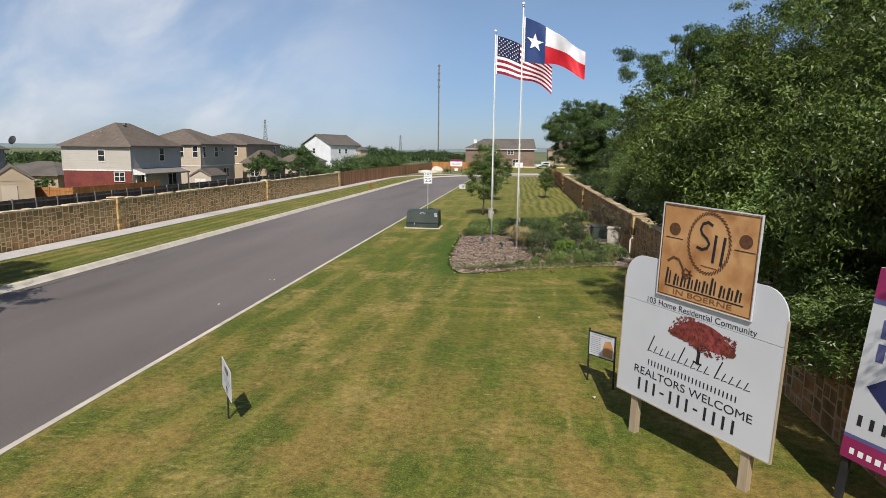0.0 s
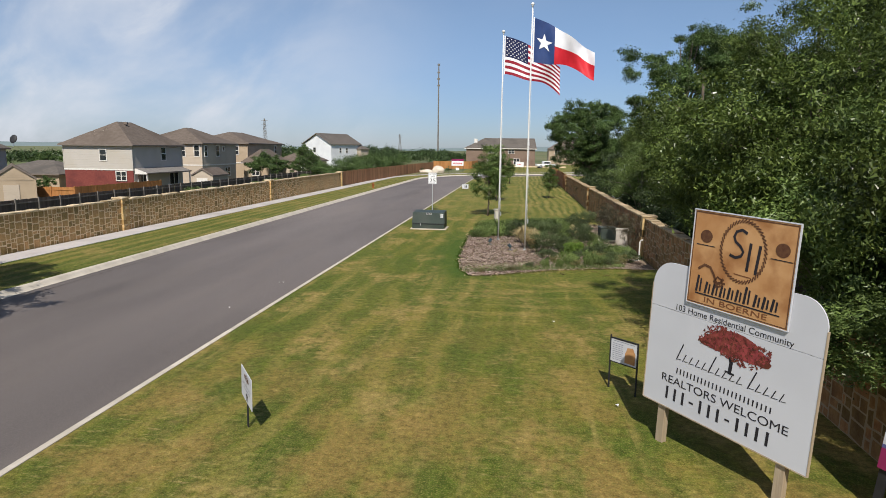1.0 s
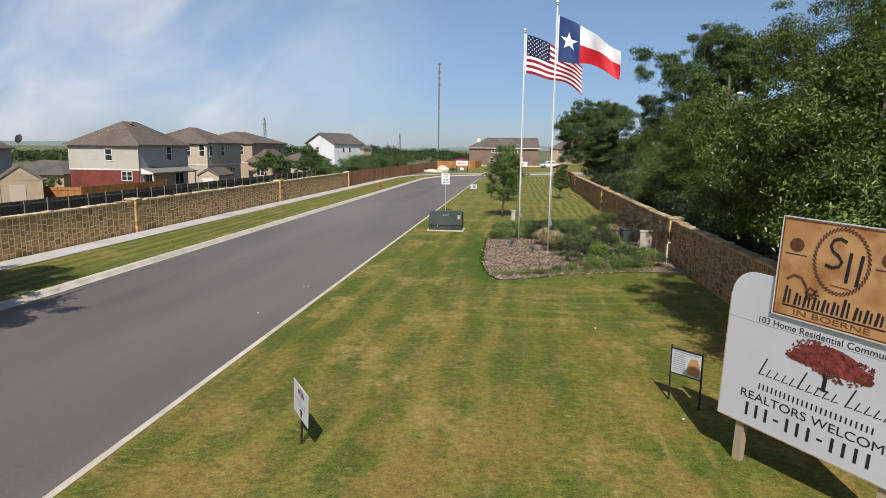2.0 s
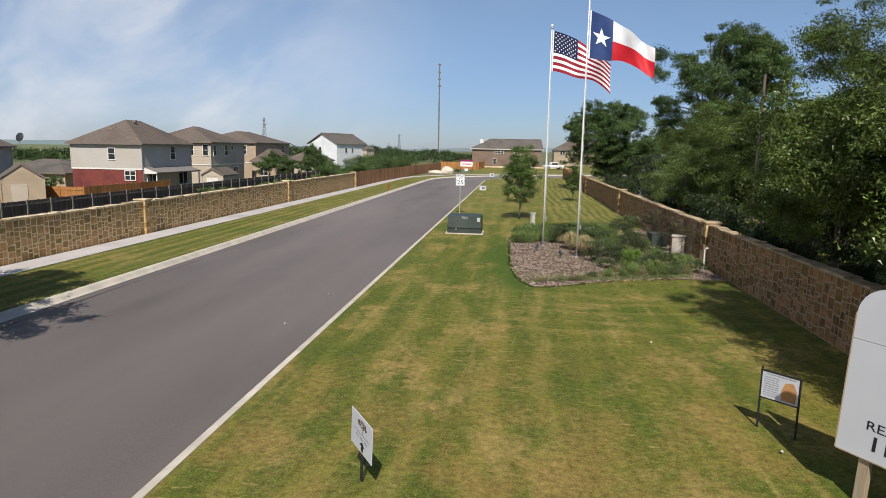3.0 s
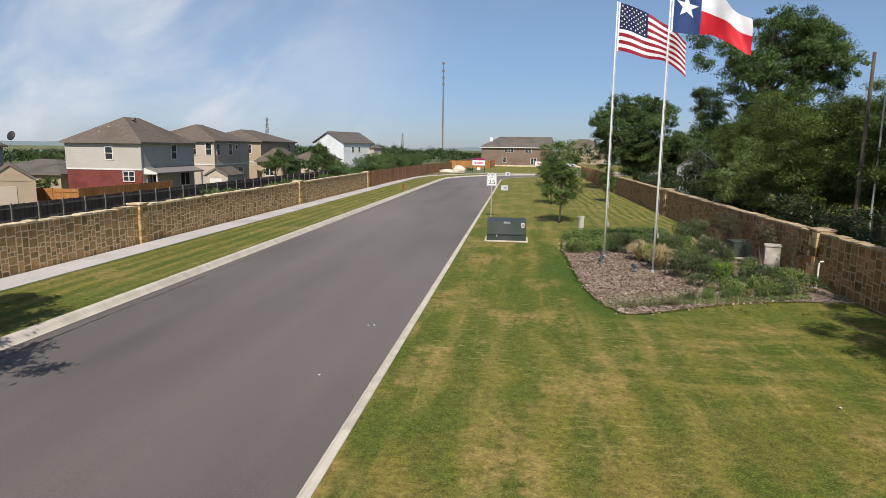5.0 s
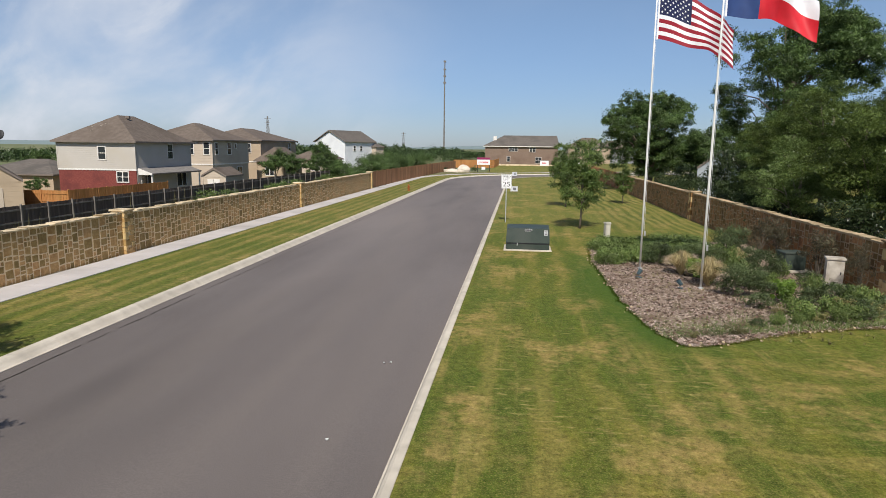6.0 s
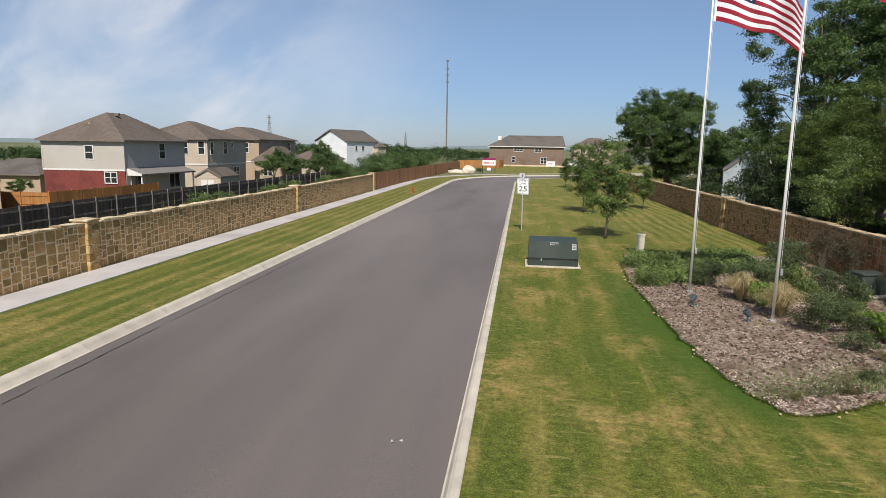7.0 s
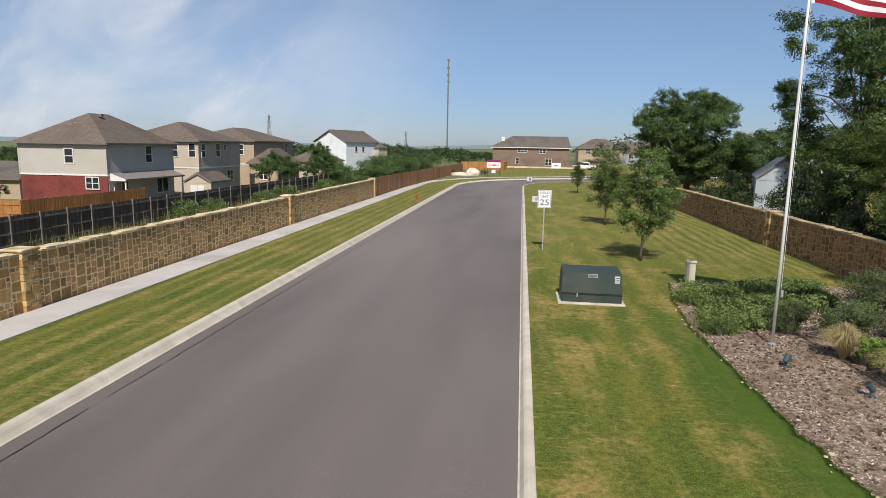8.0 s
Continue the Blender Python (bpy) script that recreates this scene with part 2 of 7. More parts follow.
    # curved passes of the mower where it turns before the bed
    ddx, ddy = mth("ADD", sp.outputs["X"], 0.6), mth("ADD", sp.outputs["Y"], -36.0)
    turn_r = mth("SQRT", mth("ADD", mth("MULTIPLY", ddx, ddx), mth("MULTIPLY", ddy, ddy)), 0.0)
    turn_b = mth("SINE", mth("MULTIPLY", mth("ADD", turn_r, mth("MULTIPLY", nz(0.5, 5, (0.6, 1, 1), 71.0), 2.4)), 6.0), 0.0)
    turn_m = mth("MULTIPLY", mth("MULTIPLY", rng(sp.outputs["Y"], 16.5, 19.5), rng(sp.outputs["Y"], 25.2, 23.0)), mth("MULTIPLY", rng(sp.outputs["X"], -3.6, -1.6), rng(nz(0.7, 4, (0.6, 1, 1), 77.0), 0.36, 0.60)))
    col = mixc(mth("MULTIPLY", rng(turn_b, 0.1, 0.9, 0.0, 0.38), turn_m), col, (0.33, 0.245, 0.080))
    col = mixc(mth("MULTIPLY", rng(turn_b, -0.1, -0.9, 0.0, 0.30), turn_m), col, (0.070, 0.098, 0.014))
    # pale flecks of cut straw lying across the drier ground
    fleck = mth("MULTIPLY", rng(nz(5.5, 4, (0.42, 1.5, 1), 61.0), 0.55, 0.68), rng(nz(0.38, 4, (1, 0.7, 1), 67.0), 0.44, 0.60))
    col = mixc(mth("MULTIPLY", fleck, 0.55), col, (0.42, 0.32, 0.125))
    # far lawn and verge: narrow straight light and dark bands
    far_band = mth("SINE", mth("MULTIPLY", mth("ADD", sp.outputs["X"], mth("MULTIPLY", nz(0.10, 3, (1, 0.6, 1), 5.0), 2.4)), 10.0), 0.0)
    far_m = mth("MULTIPLY", mth("MULTIPLY", rng(sp.outputs["Y"], 41.0, 47.0), rng(sp.outputs["X"], -1.6, 0.6)), rng(nz(0.45, 4, (1, 0.5, 1), 51.0), 0.32, 0.6, 0.15, 0.85))
    col = mixc(mth("MULTIPLY", rng(far_band, 0.0, 0.9, 0.0, 0.88), far_m), col, (0.045, 0.080, 0.012))
    col = mixc(mth("MULTIPLY", rng(far_band, 0.0, -0.9, 0.0, 0.62), far_m), col, (0.30, 0.25, 0.085))
    verge_band = mth("SINE", mth("MULTIPLY", mth("ADD", sp.outputs["X"], mth("MULTIPLY", nz(0.30, 4, (1, 0.25, 1), 8.0), 0.7)), 8.6), 0.0)
    verge_m = mth("MULTIPLY", rng(sp.outputs["X"], -15.0, -15.6), rng(nz(0.9, 4, (1, 0.22, 1), 41.0), 0.30, 0.62, 0.25, 1.0))
    col = mixc(mth("MULTIPLY", rng(verge_band, 0.0, 0.9, 0.0, 0.52), verge_m), col, (0.060, 0.098, 0.014))
    col = mixc(mth("MULTIPLY", rng(verge_band, -0.1, -0.9, 0.0, 0.42), verge_m), col, (0.33, 0.26, 0.095))
    # browner, thinner turf at the dry south end
    col = mixc(mth("MULTIPLY", rng(sp.outputs["Y"], 21.0, 9.0, 0.0, 0.80), rng(nz(0.8, 6, (1, 0.7, 1), 91.0), 0.44, 0.60, 0.05, 1.0)), col, (0.260, 0.168, 0.052))
    # fine mottle of blades and thatch
    col = mixc(rng(nz(17.0, 5, (1, 1, 1), 7.0), 0.42, 0.72, 0.0, 0.42), col, (0.070, 0.100, 0.014))
    col = mixc(rng(nz(34.0, 4, (1, 1, 1), 17.0), 0.45, 0.72, 0.0, 0.55), col, (0.31, 0.255, 0.078))
    gp = n.new("ShaderNodeTexNoise")
    gp.inputs["Scale"].default_value, gp.inputs["Detail"].default_value, gp.inputs["Roughness"].default_value = 7.0, 8.0, 0.82
    l.new(geo.outputs["Position"], gp.inputs["Vector"])
    grain = n.new("ShaderNodeHueSaturation")
    l.new(rng(gp.outputs["Fac"], 0.28, 0.72, 0.30, 1.50, False), grain.inputs["Value"])
    l.new(col, grain.inputs["Color"])
    col = grain.outputs[0]
    # watered rim beside the bed
    edge = mth("ADD", mth("ADD", sp.outputs["X"], mth("MULTIPLY", nz(0.9, 4, (1, 0.7, 1), 3.0), 0.9)), rng(sp.outputs["Y"], 29.5, 24.0, 0.0, -0.62))
    rim = mth("MULTIPLY", mth("MULTIPLY", rng(edge, -4.0, -2.7), rng(edge, -1.0, -1.6)), mth("MULTIPLY", rng(sp.outputs["Y"], 23.2, 25.0), rng(sp.outputs["Y"], 37.5, 33.0)))
    col = mixc(mth("MULTIPLY", rim, 0.72), col, deep)
    if blades:
        h = n.new("ShaderNodeHueSaturation")
        l.new(rng(geo.outputs["Random Per Island"], 0, 1, 0.72, 1.45, False), h.inputs["Value"])
        l.new(col, h.inputs["Color"])
        col = h.outputs[0]
    l.new(col, b.inputs["Base Color"])
    b.inputs["Roughness"].default_value, b.inputs["Specular IOR Level"].default_value = 0.9, 0.15
    bp = n.new("ShaderNodeBump")
    bp.inputs["Strength"].default_value, bp.inputs["Distance"].default_value = 0.5, 0.03
    if blades:
        tr = n.new("ShaderNodeBsdfTranslucent")
        l.new(col, tr.inputs["Color"])
        mxs = n.new("ShaderNodeMixShader")
        mxs.inputs[0].default_value = 0.5
        l.new(b.outputs[0], mxs.inputs[1])
        l.new(tr.outputs[0], mxs.inputs[2])
        l.new(mxs.outputs[0], n["Material Output"].inputs["Surface"])
    else:
        l.new(nz(26.0, 4), bp.inputs["Height"])
        l.new(bp.outputs[0], b.inputs["Normal"])
    return m


def asphalt_material():
    m = surface("asphalt", (0.106, 0.090, 0.083), (0.137, 0.118, 0.109), 0.5, 0.72, 0.35, 160.0, c3=(0.163, 0.139, 0.127), scale3=0.16, stretch=(1, 0.22, 1), mix3=(0.42, 0.66), spec=0.35)
    n, l = m.node_tree.nodes, m.node_tree.links
    b = n["Principled BSDF"]
    old = b.inputs["Base Color"].links[0].from_socket
    t = n.new("ShaderNodeTexNoise")
    geo = n.new("ShaderNodeNewGeometry")
    l.new(geo.outputs["Position"], t.inputs["Vector"])
    t.inputs["Scale"].default_value, t.inputs["Detail"].default_value = 55.0, 3.0
    r = n.new("ShaderNodeMapRange")
    for k, v in (("From Min", 0.35), ("From Max", 0.7), ("To Min", 0.8), ("To Max", 1.22)):
        r.inputs[k].default_value = v
    l.new(t.outputs["Fac"], r.inputs["Value"])
    h = n.new("ShaderNodeHueSaturation")
    l.new(r.outputs[0], h.inputs["Value"])
    l.new(old, h.inputs["Color"])
    sp = n.new("ShaderNodeSeparateXYZ")
    l.new(geo.outputs["Position"], sp.inputs[0])
    # asphalt tone by y: darker at the south end, paler further up
    tone_y = n.new("ShaderNodeMapRange")
    tone_y.interpolation_type = "SMOOTHSTEP"
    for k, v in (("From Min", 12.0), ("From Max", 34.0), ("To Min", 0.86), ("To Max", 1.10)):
        tone_y.inputs[k].default_value = v
    l.new(sp.outputs["Y"], tone_y.inputs["Value"])
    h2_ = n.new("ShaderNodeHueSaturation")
    l.new(tone_y.outputs[0], h2_.inputs["Value"])
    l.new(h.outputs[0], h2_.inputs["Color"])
    mp2 = n.new("ShaderNodeMapping")
    mp2.inputs["Scale"].default_value = (0.8, 0.07, 1)
    l.new(geo.outputs["Position"], mp2.inputs[0])
    t2 = n.new("ShaderNodeTexNoise")
    t2.inputs["Scale"].default_value, t2.inputs["Detail"].default_value = 1.0, 3.0
    l.new(mp2.outputs[0], t2.inputs["Vector"])
    r2 = n.new("ShaderNodeMapRange")
    for k, v in (("From Min", 0.48), ("From Max", 0.68), ("To Min", 0.0), ("To Max", 0.22)):
        r2.inputs[k].default_value = v
    l.new(t2.outputs["Fac"], r2.inputs["Value"])
    x2 = n.new("ShaderNodeMix")
    x2.data_type = "RGBA"
    x2.inputs["B"].default_value = (0.185, 0.155, 0.132, 1)
    l.new(r2.outputs[0], x2.inputs["Factor"])
    l.new(h2_.outputs[0], x2.inputs["A"])
    l.new(x2.outputs["Result"], b.inputs["Base Color"])
    return m


LAWN, BLADES, ASPHALT = lawn_material("lawn"), lawn_material("grass_blades", True), asphalt_material()
CONCRETE = surface("kerb_concrete", (0.56, 0.505, 0.42), (0.46, 0.41, 0.335), 1.3, 0.9, 0.3, 60, c3=(0.42, 0.375, 0.31), scale3=2.0, per_object=0.05)
WALK = surface("pavement_concrete", (0.50, 0.465, 0.445), (0.44, 0.41, 0.39), 0.9, 0.9, 0.25, 70, c3=(0.37, 0.345, 0.325), scale3=0.35, per_object=0.05)
WILD = surface("rough_ground", (0.10, 0.11, 0.04), (0.20, 0.17, 0.08), 0.8, 0.95, 0.6, 9, c3=(0.07, 0.085, 0.03), scale3=0.12)
FAR_LAND = surface("far_land", (0.10, 0.13, 0.05), (0.17, 0.16, 0.08), 0.02, 0.95, c3=(0.05, 0.08, 0.03), scale3=0.006)
# hills: bluish distance haze is mixed into their base colour
HILLS = surface("haze_tinted_hills", (0.16, 0.21, 0.21), (0.20, 0.25, 0.25), 0.01, 1.0)
MULCH = surface("mulch_bed", (0.10, 0.066, 0.046), (0.33, 0.25, 0.185), 9.0, 0.95, 0.9, 30, c3=(0.19, 0.15, 0.09), scale3=1.4)
NUGGET = surface("shadow_dark_nuggets", (0.055, 0.036, 0.026), (0.16, 0.105, 0.075), 14.0, 0.95, 0.5, 40, island=0.5)
CHIPS = surface("bark_chips", (0.27, 0.195, 0.158), (0.62, 0.515, 0.44), 9.0, 0.95, island=0.55, c3=(0.15, 0.10, 0.072), scale3=1.6, mix3=(0.48, 0.66))
STONE_W = surface("tan_limestone", (0.36, 0.222, 0.084), (0.48, 0.316, 0.132), 9.0, 0.92, 0.4, 22, c3=(0.30, 0.175, 0.062), scale3=2.6, per_object=0.36)
STONE_WI = surface("tan_limestone_far", (0.36, 0.222, 0.084), (0.48, 0.316, 0.132), 9.0, 0.92, 0.4, 22, c3=(0.30, 0.175, 0.062), scale3=2.6, island=0.38)
# east wall (_E) stone, mortar, caps: tree shade is put into the colours
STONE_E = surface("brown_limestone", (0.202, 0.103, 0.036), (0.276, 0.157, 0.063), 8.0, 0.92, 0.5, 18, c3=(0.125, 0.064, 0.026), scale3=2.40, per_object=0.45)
STONE_EI = surface("brown_shaded_limestone_far", (0.202, 0.103, 0.036), (0.276, 0.157, 0.063), 8.0, 0.92, 0.9, 18, c3=(0.125, 0.064, 0.026), scale3=2.40, island=0.45)
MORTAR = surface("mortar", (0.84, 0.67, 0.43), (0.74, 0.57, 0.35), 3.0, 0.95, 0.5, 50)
MORTAR_E = surface("shaded_mortar", (0.36, 0.265, 0.165), (0.29, 0.21, 0.128), 3.0, 0.95, 0.5, 50)
CAP_E = surface("shaded_capstone", (0.46, 0.36, 0.23), (0.34, 0.25, 0.15), 3.0, 0.9, 0.6, 24, c3=(0.22, 0.15, 0.085), scale3=1.5, per_object=0.2)
CAP = surface("cream_capstone", (0.66, 0.55, 0.38), (0.50, 0.39, 0.24), 3.0, 0.9, 0.6, 24, c3=(0.30, 0.21, 0.11), scale3=1.5, per_object=0.12)
# quoins kept lighter than the wall stone: sunlight put into their colour
QUOIN = surface("sunlit_yellow_quoin", (0.62, 0.45, 0.22), (0.50, 0.34, 0.15), 3.0, 0.9, 0.5, 30, per_object=0.2)
GREY_WOOD = surface("weathered_grey_wood", (0.080, 0.060, 0.052), (0.118, 0.092, 0.080), 3.0, 0.9, 0.4, 30, c3=(0.11, 0.095, 0.08), scale3=0.7, stretch=(1, 1, 0.15), island=0.18)
GREY_POST = surface("grey_fence_post", (0.20, 0.18, 0.16), (0.14, 0.125, 0.11), 4.0, 0.9, 0.3, 30, stretch=(1, 1, 0.15))
BROWN_WOOD = surface("brown_stained_wood", (0.27, 0.135, 0.065), (0.36, 0.19, 0.095), 2.0, 0.9, 0.3, 30, c3=(0.22, 0.11, 0.055), scale3=0.3, stretch=(1, 1, 0.2), island=0.16)
ORANGE_WOOD = surface("orange_cedar", (0.33, 0.145, 0.045), (0.42, 0.20, 0.07), 2.0, 0.9, 0.3, 30, c3=(0.26, 0.115, 0.04), scale3=0.4, stretch=(1, 1, 0.2), island=0.12)
POST_WOOD = surface("pale_sign_post", (0.40, 0.32, 0.22), (0.31, 0.24, 0.16), 6.0, 0.85, 0.4, 30, stretch=(1, 1, 0.12))
BARK = surface("bark", (0.10, 0.08, 0.06), (0.17, 0.14, 0.11), 5.0, 0.95, 0.9, 20, stretch=(1, 1, 0.35))
PALE_BARK = surface("pale_bark", (0.30, 0.27, 0.22), (0.20, 0.17, 0.14), 5.0, 0.95, 0.7, 20, stretch=(1, 1, 0.35))
LEAF_A = leafy("elm_leaves", (0.028, 0.052, 0.010), (0.145, 0.195, 0.046))
LEAF_B = leafy("oak_leaves", (0.026, 0.054, 0.014), (0.128, 0.192, 0.058))
LEAF_C = leafy("pale_leaves", (0.074, 0.122, 0.028), (0.175, 0.235, 0.075))
LEAF_D = leafy("young_oak_leaves", (0.055, 0.100, 0.022), (0.150, 0.205, 0.058))
LEAF_E = leafy("dark_shrub_leaves", (0.038, 0.064, 0.021), (0.114, 0.143, 0.058))
# understory leaves, darkened: the shade below the trees is in this colour
UNDERSTORY_LEAF = leafy("shaded_understory_leaves", (0.020, 0.036, 0.014), (0.062, 0.088, 0.034))
LEAF_F = leafy("groundcover_leaves", (0.076, 0.123, 0.029), (0.183, 0.231, 0.071))
LEAF_G = leafy("lime_leaves", (0.11, 0.20, 0.025), (0.19, 0.29, 0.05))
LEAF_H = leafy("purple_shrub_leaves", (0.055, 0.05, 0.030), (0.11, 0.095, 0.050))
FAR_LEAF = leafy("far_woodland_leaves", (0.020, 0.040, 0.013), (0.080, 0.120, 0.042))
STRAW = leafy("feather_grass", (0.36, 0.28, 0.13), (0.62, 0.52, 0.29), 0.3, 0.2)
WEEDS = leafy("weeds", (0.11, 0.12, 0.035), (0.27, 0.23, 0.10))
SIDING = surface("cream_siding", (0.47, 0.435, 0.39), (0.44, 0.41, 0.365), 0.7, 0.75, 0.0, c3=(0.44, 0.395, 0.33), scale3=0.25)
SIDING2 = surface("beige_siding", (0.50, 0.42, 0.33), (0.46, 0.385, 0.305), 0.7, 0.75, c3=(0.42, 0.35, 0.28), scale3=0.25)
SIDING3 = surface("tan_siding", (0.43, 0.335, 0.235), (0.38, 0.295, 0.205), 0.7, 0.75, c3=(0.34, 0.265, 0.19), scale3=0.25)
WHITE_SIDING = surface("white_siding", (0.72, 0.73, 0.74), (0.66, 0.67, 0.69), 0.7, 0.7, c3=(0.6, 0.61, 0.63), scale3=0.25)
GREY_SIDING = surface("grey_siding", (0.36, 0.36, 0.37), (0.31, 0.31, 0.32), 0.7, 0.75)
PALE_BLUE = surface("pale_blue_metal", (0.42, 0.47, 0.50), (0.36, 0.40, 0.43), 0.9, 0.6, stretch=(1, 1, 0.3))
RED_BRICK = surface("red_brick", (0.165, 0.040, 0.034), (0.22, 0.060, 0.048), 6.0, 0.9, 0.3, 30, c3=(0.135, 0.036, 0.032), scale3=0.8)
TAN_BRICK = surface("brown_brick", (0.185, 0.130, 0.098), (0.235, 0.168, 0.130), 5.0, 0.9, 0.3, 30, c3=(0.160, 0.108, 0.080), scale3=0.4)
SHINGLE = surface("brown_shingles", (0.112, 0.088, 0.070), (0.150, 0.120, 0.098), 2.6, 0.95, 0.5, 12, c3=(0.10, 0.077, 0.06), scale3=0.35)
SHINGLE2 = surface("grey_shingles", (0.105, 0.09, 0.078), (0.14, 0.122, 0.105), 2.6, 0.95, 0.5, 12, c3=(0.09, 0.08, 0.07), scale3=0.35)
PATIO = surface("pale_grey_shingles", (0.24, 0.22, 0.20), (0.19, 0.172, 0.155), 2.6, 0.9, 0.4, 12)
PATCH = surface("bare_roof_patch", (0.42, 0.36, 0.29), (0.34, 0.29, 0.24), 5.0, 0.9)
TRIM = surface("white_trim", (0.74, 0.71, 0.66), (0.66, 0.63, 0.58), 3.0, 0.6)
FASCIA = surface("dark_fascia", (0.16, 0.13, 0.11), (0.20, 0.165, 0.14), 3.0, 0.7)
GLASS = surface("window_glass", (0.018, 0.022, 0.026), (0.030, 0.034, 0.038), 1.0, 0.12, spec=0.6)
POLE = surface("satin_aluminium", (0.80, 0.79, 0.75), (0.73, 0.72, 0.69), 8.0, 0.45, metal=0.1, spec=0.5)
GALV = surface("galvanised_steel", (0.50, 0.51, 0.52), (0.42, 0.43, 0.44), 8.0, 0.5, metal=0.6)
BOX_GREEN = surface("dark_green_enamel", (0.034, 0.048, 0.040), (0.045, 0.060, 0.050), 2.5, 0.5, 0.05, 40, c3=(0.055, 0.066, 0.056), scale3=1.2)
BEIGE_PLASTIC = surface("beige_plastic", (0.52, 0.49, 0.40), (0.46, 0.43, 0.35), 3.0, 0.6)
BLACK = surface("black_paint", (0.018, 0.018, 0.02), (0.028, 0.028, 0.03), 4.0, 0.55)
INK = surface("black_print", (0.016, 0.015, 0.020), (0.022, 0.02, 0.026), 4.0, 0.6)
BOARD = surface("white_sign_board", (0.56, 0.57, 0.605), (0.52, 0.53, 0.565), 0.8, 0.45, c3=(0.49, 0.50, 0.535), scale3=0.5)
SIGN_TAN = surface("aged_tan_print", (0.43, 0.215, 0.085), (0.53, 0.30, 0.135), 2.6, 0.6, c3=(0.31, 0.135, 0.048), scale3=2.4, mix3=(0.48, 0.68))
ROPE = surface("rope_brown_print", (0.085, 0.035, 0.018), (0.13, 0.06, 0.03), 20.0, 0.6)
RED_LEAF = surface("russet_print", (0.13, 0.026, 0.022), (0.23, 0.055, 0.042), 14.0, 0.6, island=0.55)
BROWN_INK = surface("brown_print", (0.16, 0.06, 0.025), (0.19, 0.075, 0.03), 9.0, 0.6)
GREY_INK = surface("grey_print", (0.22, 0.23, 0.27), (0.28, 0.29, 0.33), 9.0, 0.6)
MAGENTA = surface("magenta_print", (0.23, 0.018, 0.085), (0.27, 0.024, 0.10), 2.0, 0.5)
NAVY = surface("navy_print", (0.018, 0.022, 0.085), (0.024, 0.028, 0.10), 2.0, 0.5)
SLATE_BLUE = surface("slate_blue_print", (0.085, 0.09, 0.22), (0.10, 0.105, 0.25), 2.0, 0.5)
FLAG_RED = surface("red_nylon", (0.58, 0.018, 0.030), (0.50, 0.015, 0.025), 3.0, 0.6)
FLAG_DKRED = surface("crimson_nylon", (0.30, 0.014, 0.030), (0.25, 0.012, 0.026), 3.0, 0.6)
FLAG_WHITE = surface("white_nylon", (0.80, 0.80, 0.82), (0.72, 0.72, 0.75), 3.0, 0.6)
FLAG_BLUE = surface("blue_nylon", (0.022, 0.052, 0.17), (0.018, 0.043, 0.145), 3.0, 0.6)
FLAG_NAVY = surface("navy_nylon", (0.016, 0.022, 0.075), (0.013, 0.018, 0.062), 3.0, 0.6)
SIGN_WHITE = surface("reflective_white", (0.80, 0.80, 0.80), (0.75, 0.75, 0.75), 3.0, 0.5)
TEAL = surface("teal_fitting", (0.035, 0.065, 0.078), (0.048, 0.080, 0.095), 6.0, 0.5)
HYD_RED = surface("hydrant_red", (0.36, 0.12, 0.03), (0.28, 0.09, 0.025), 6.0, 0.5)
BOULDER = surface("pale_boulder", (0.66, 0.59, 0.49), (0.52, 0.45, 0.36), 1.2, 0.95, 0.7, 6)
PALE_STONE = surface("edging_stone", (0.46, 0.36, 0.20), (0.58, 0.48, 0.31), 6.0, 0.95, 0.5, 30, per_object=0.25)
CABINET = surface("grey_white_cabinet", (0.50, 0.46, 0.40), (0.31, 0.27, 0.22), 3.5, 0.6)
CAR_WHITE = surface("white_car_paint", (0.75, 0.75, 0.75), (0.7, 0.7, 0.7), 1.0, 0.25, spec=0.6)
TAR = surface("tar_joint", (0.055, 0.05, 0.047), (0.085, 0.077, 0.07), 3.0, 0.9)
RUBBER = surface("rubber", (0.02, 0.02, 0.02), (0.03, 0.03, 0.03), 4.0, 0.9)
PAPER = surface("white_scrap", (0.8, 0.8, 0.78), (0.7, 0.7, 0.68), 4.0, 0.8)


def lap_lines(m, pitch=0.19, depth=0.35):
    """Shadow-casting laps or courses as fine relief."""
    n, l = m.node_tree.nodes, m.node_tree.links
    b = n["Principled BSDF"]
    geo = n.new("ShaderNodeNewGeometry")
    s = n.new("ShaderNodeSeparateXYZ")
    l.new(geo.outputs["Position"], s.inputs[0])
    d = n.new("ShaderNodeMath")
    d.operation = "DIVIDE"
    d.inputs[1].default_value = pitch
    l.new(s.outputs["Z"], d.inputs[0])
    f = n.new("ShaderNodeMath")
    f.operation = "FRACT"
    l.new(d.outputs[0], f.inputs[0])
    bp = n.new("ShaderNodeBump")
    bp.inputs["Strength"].default_value, bp.inputs["Distance"].default_value = depth, 0.03
    bp.invert = True
    l.new(f.outputs[0], bp.inputs["Height"])
    l.new(bp.outputs[0], b.inputs["Normal"])


for m_ in (SIDING, SIDING2, SIDING3, WHITE_SIDING, GREY_SIDING):
    lap_lines(m_)

# ---- ground, road, kerbs, pavement ----
XC, Y_BEND, RAD, TURN_END = -11.70, 97.0, 22.0, radians(56)


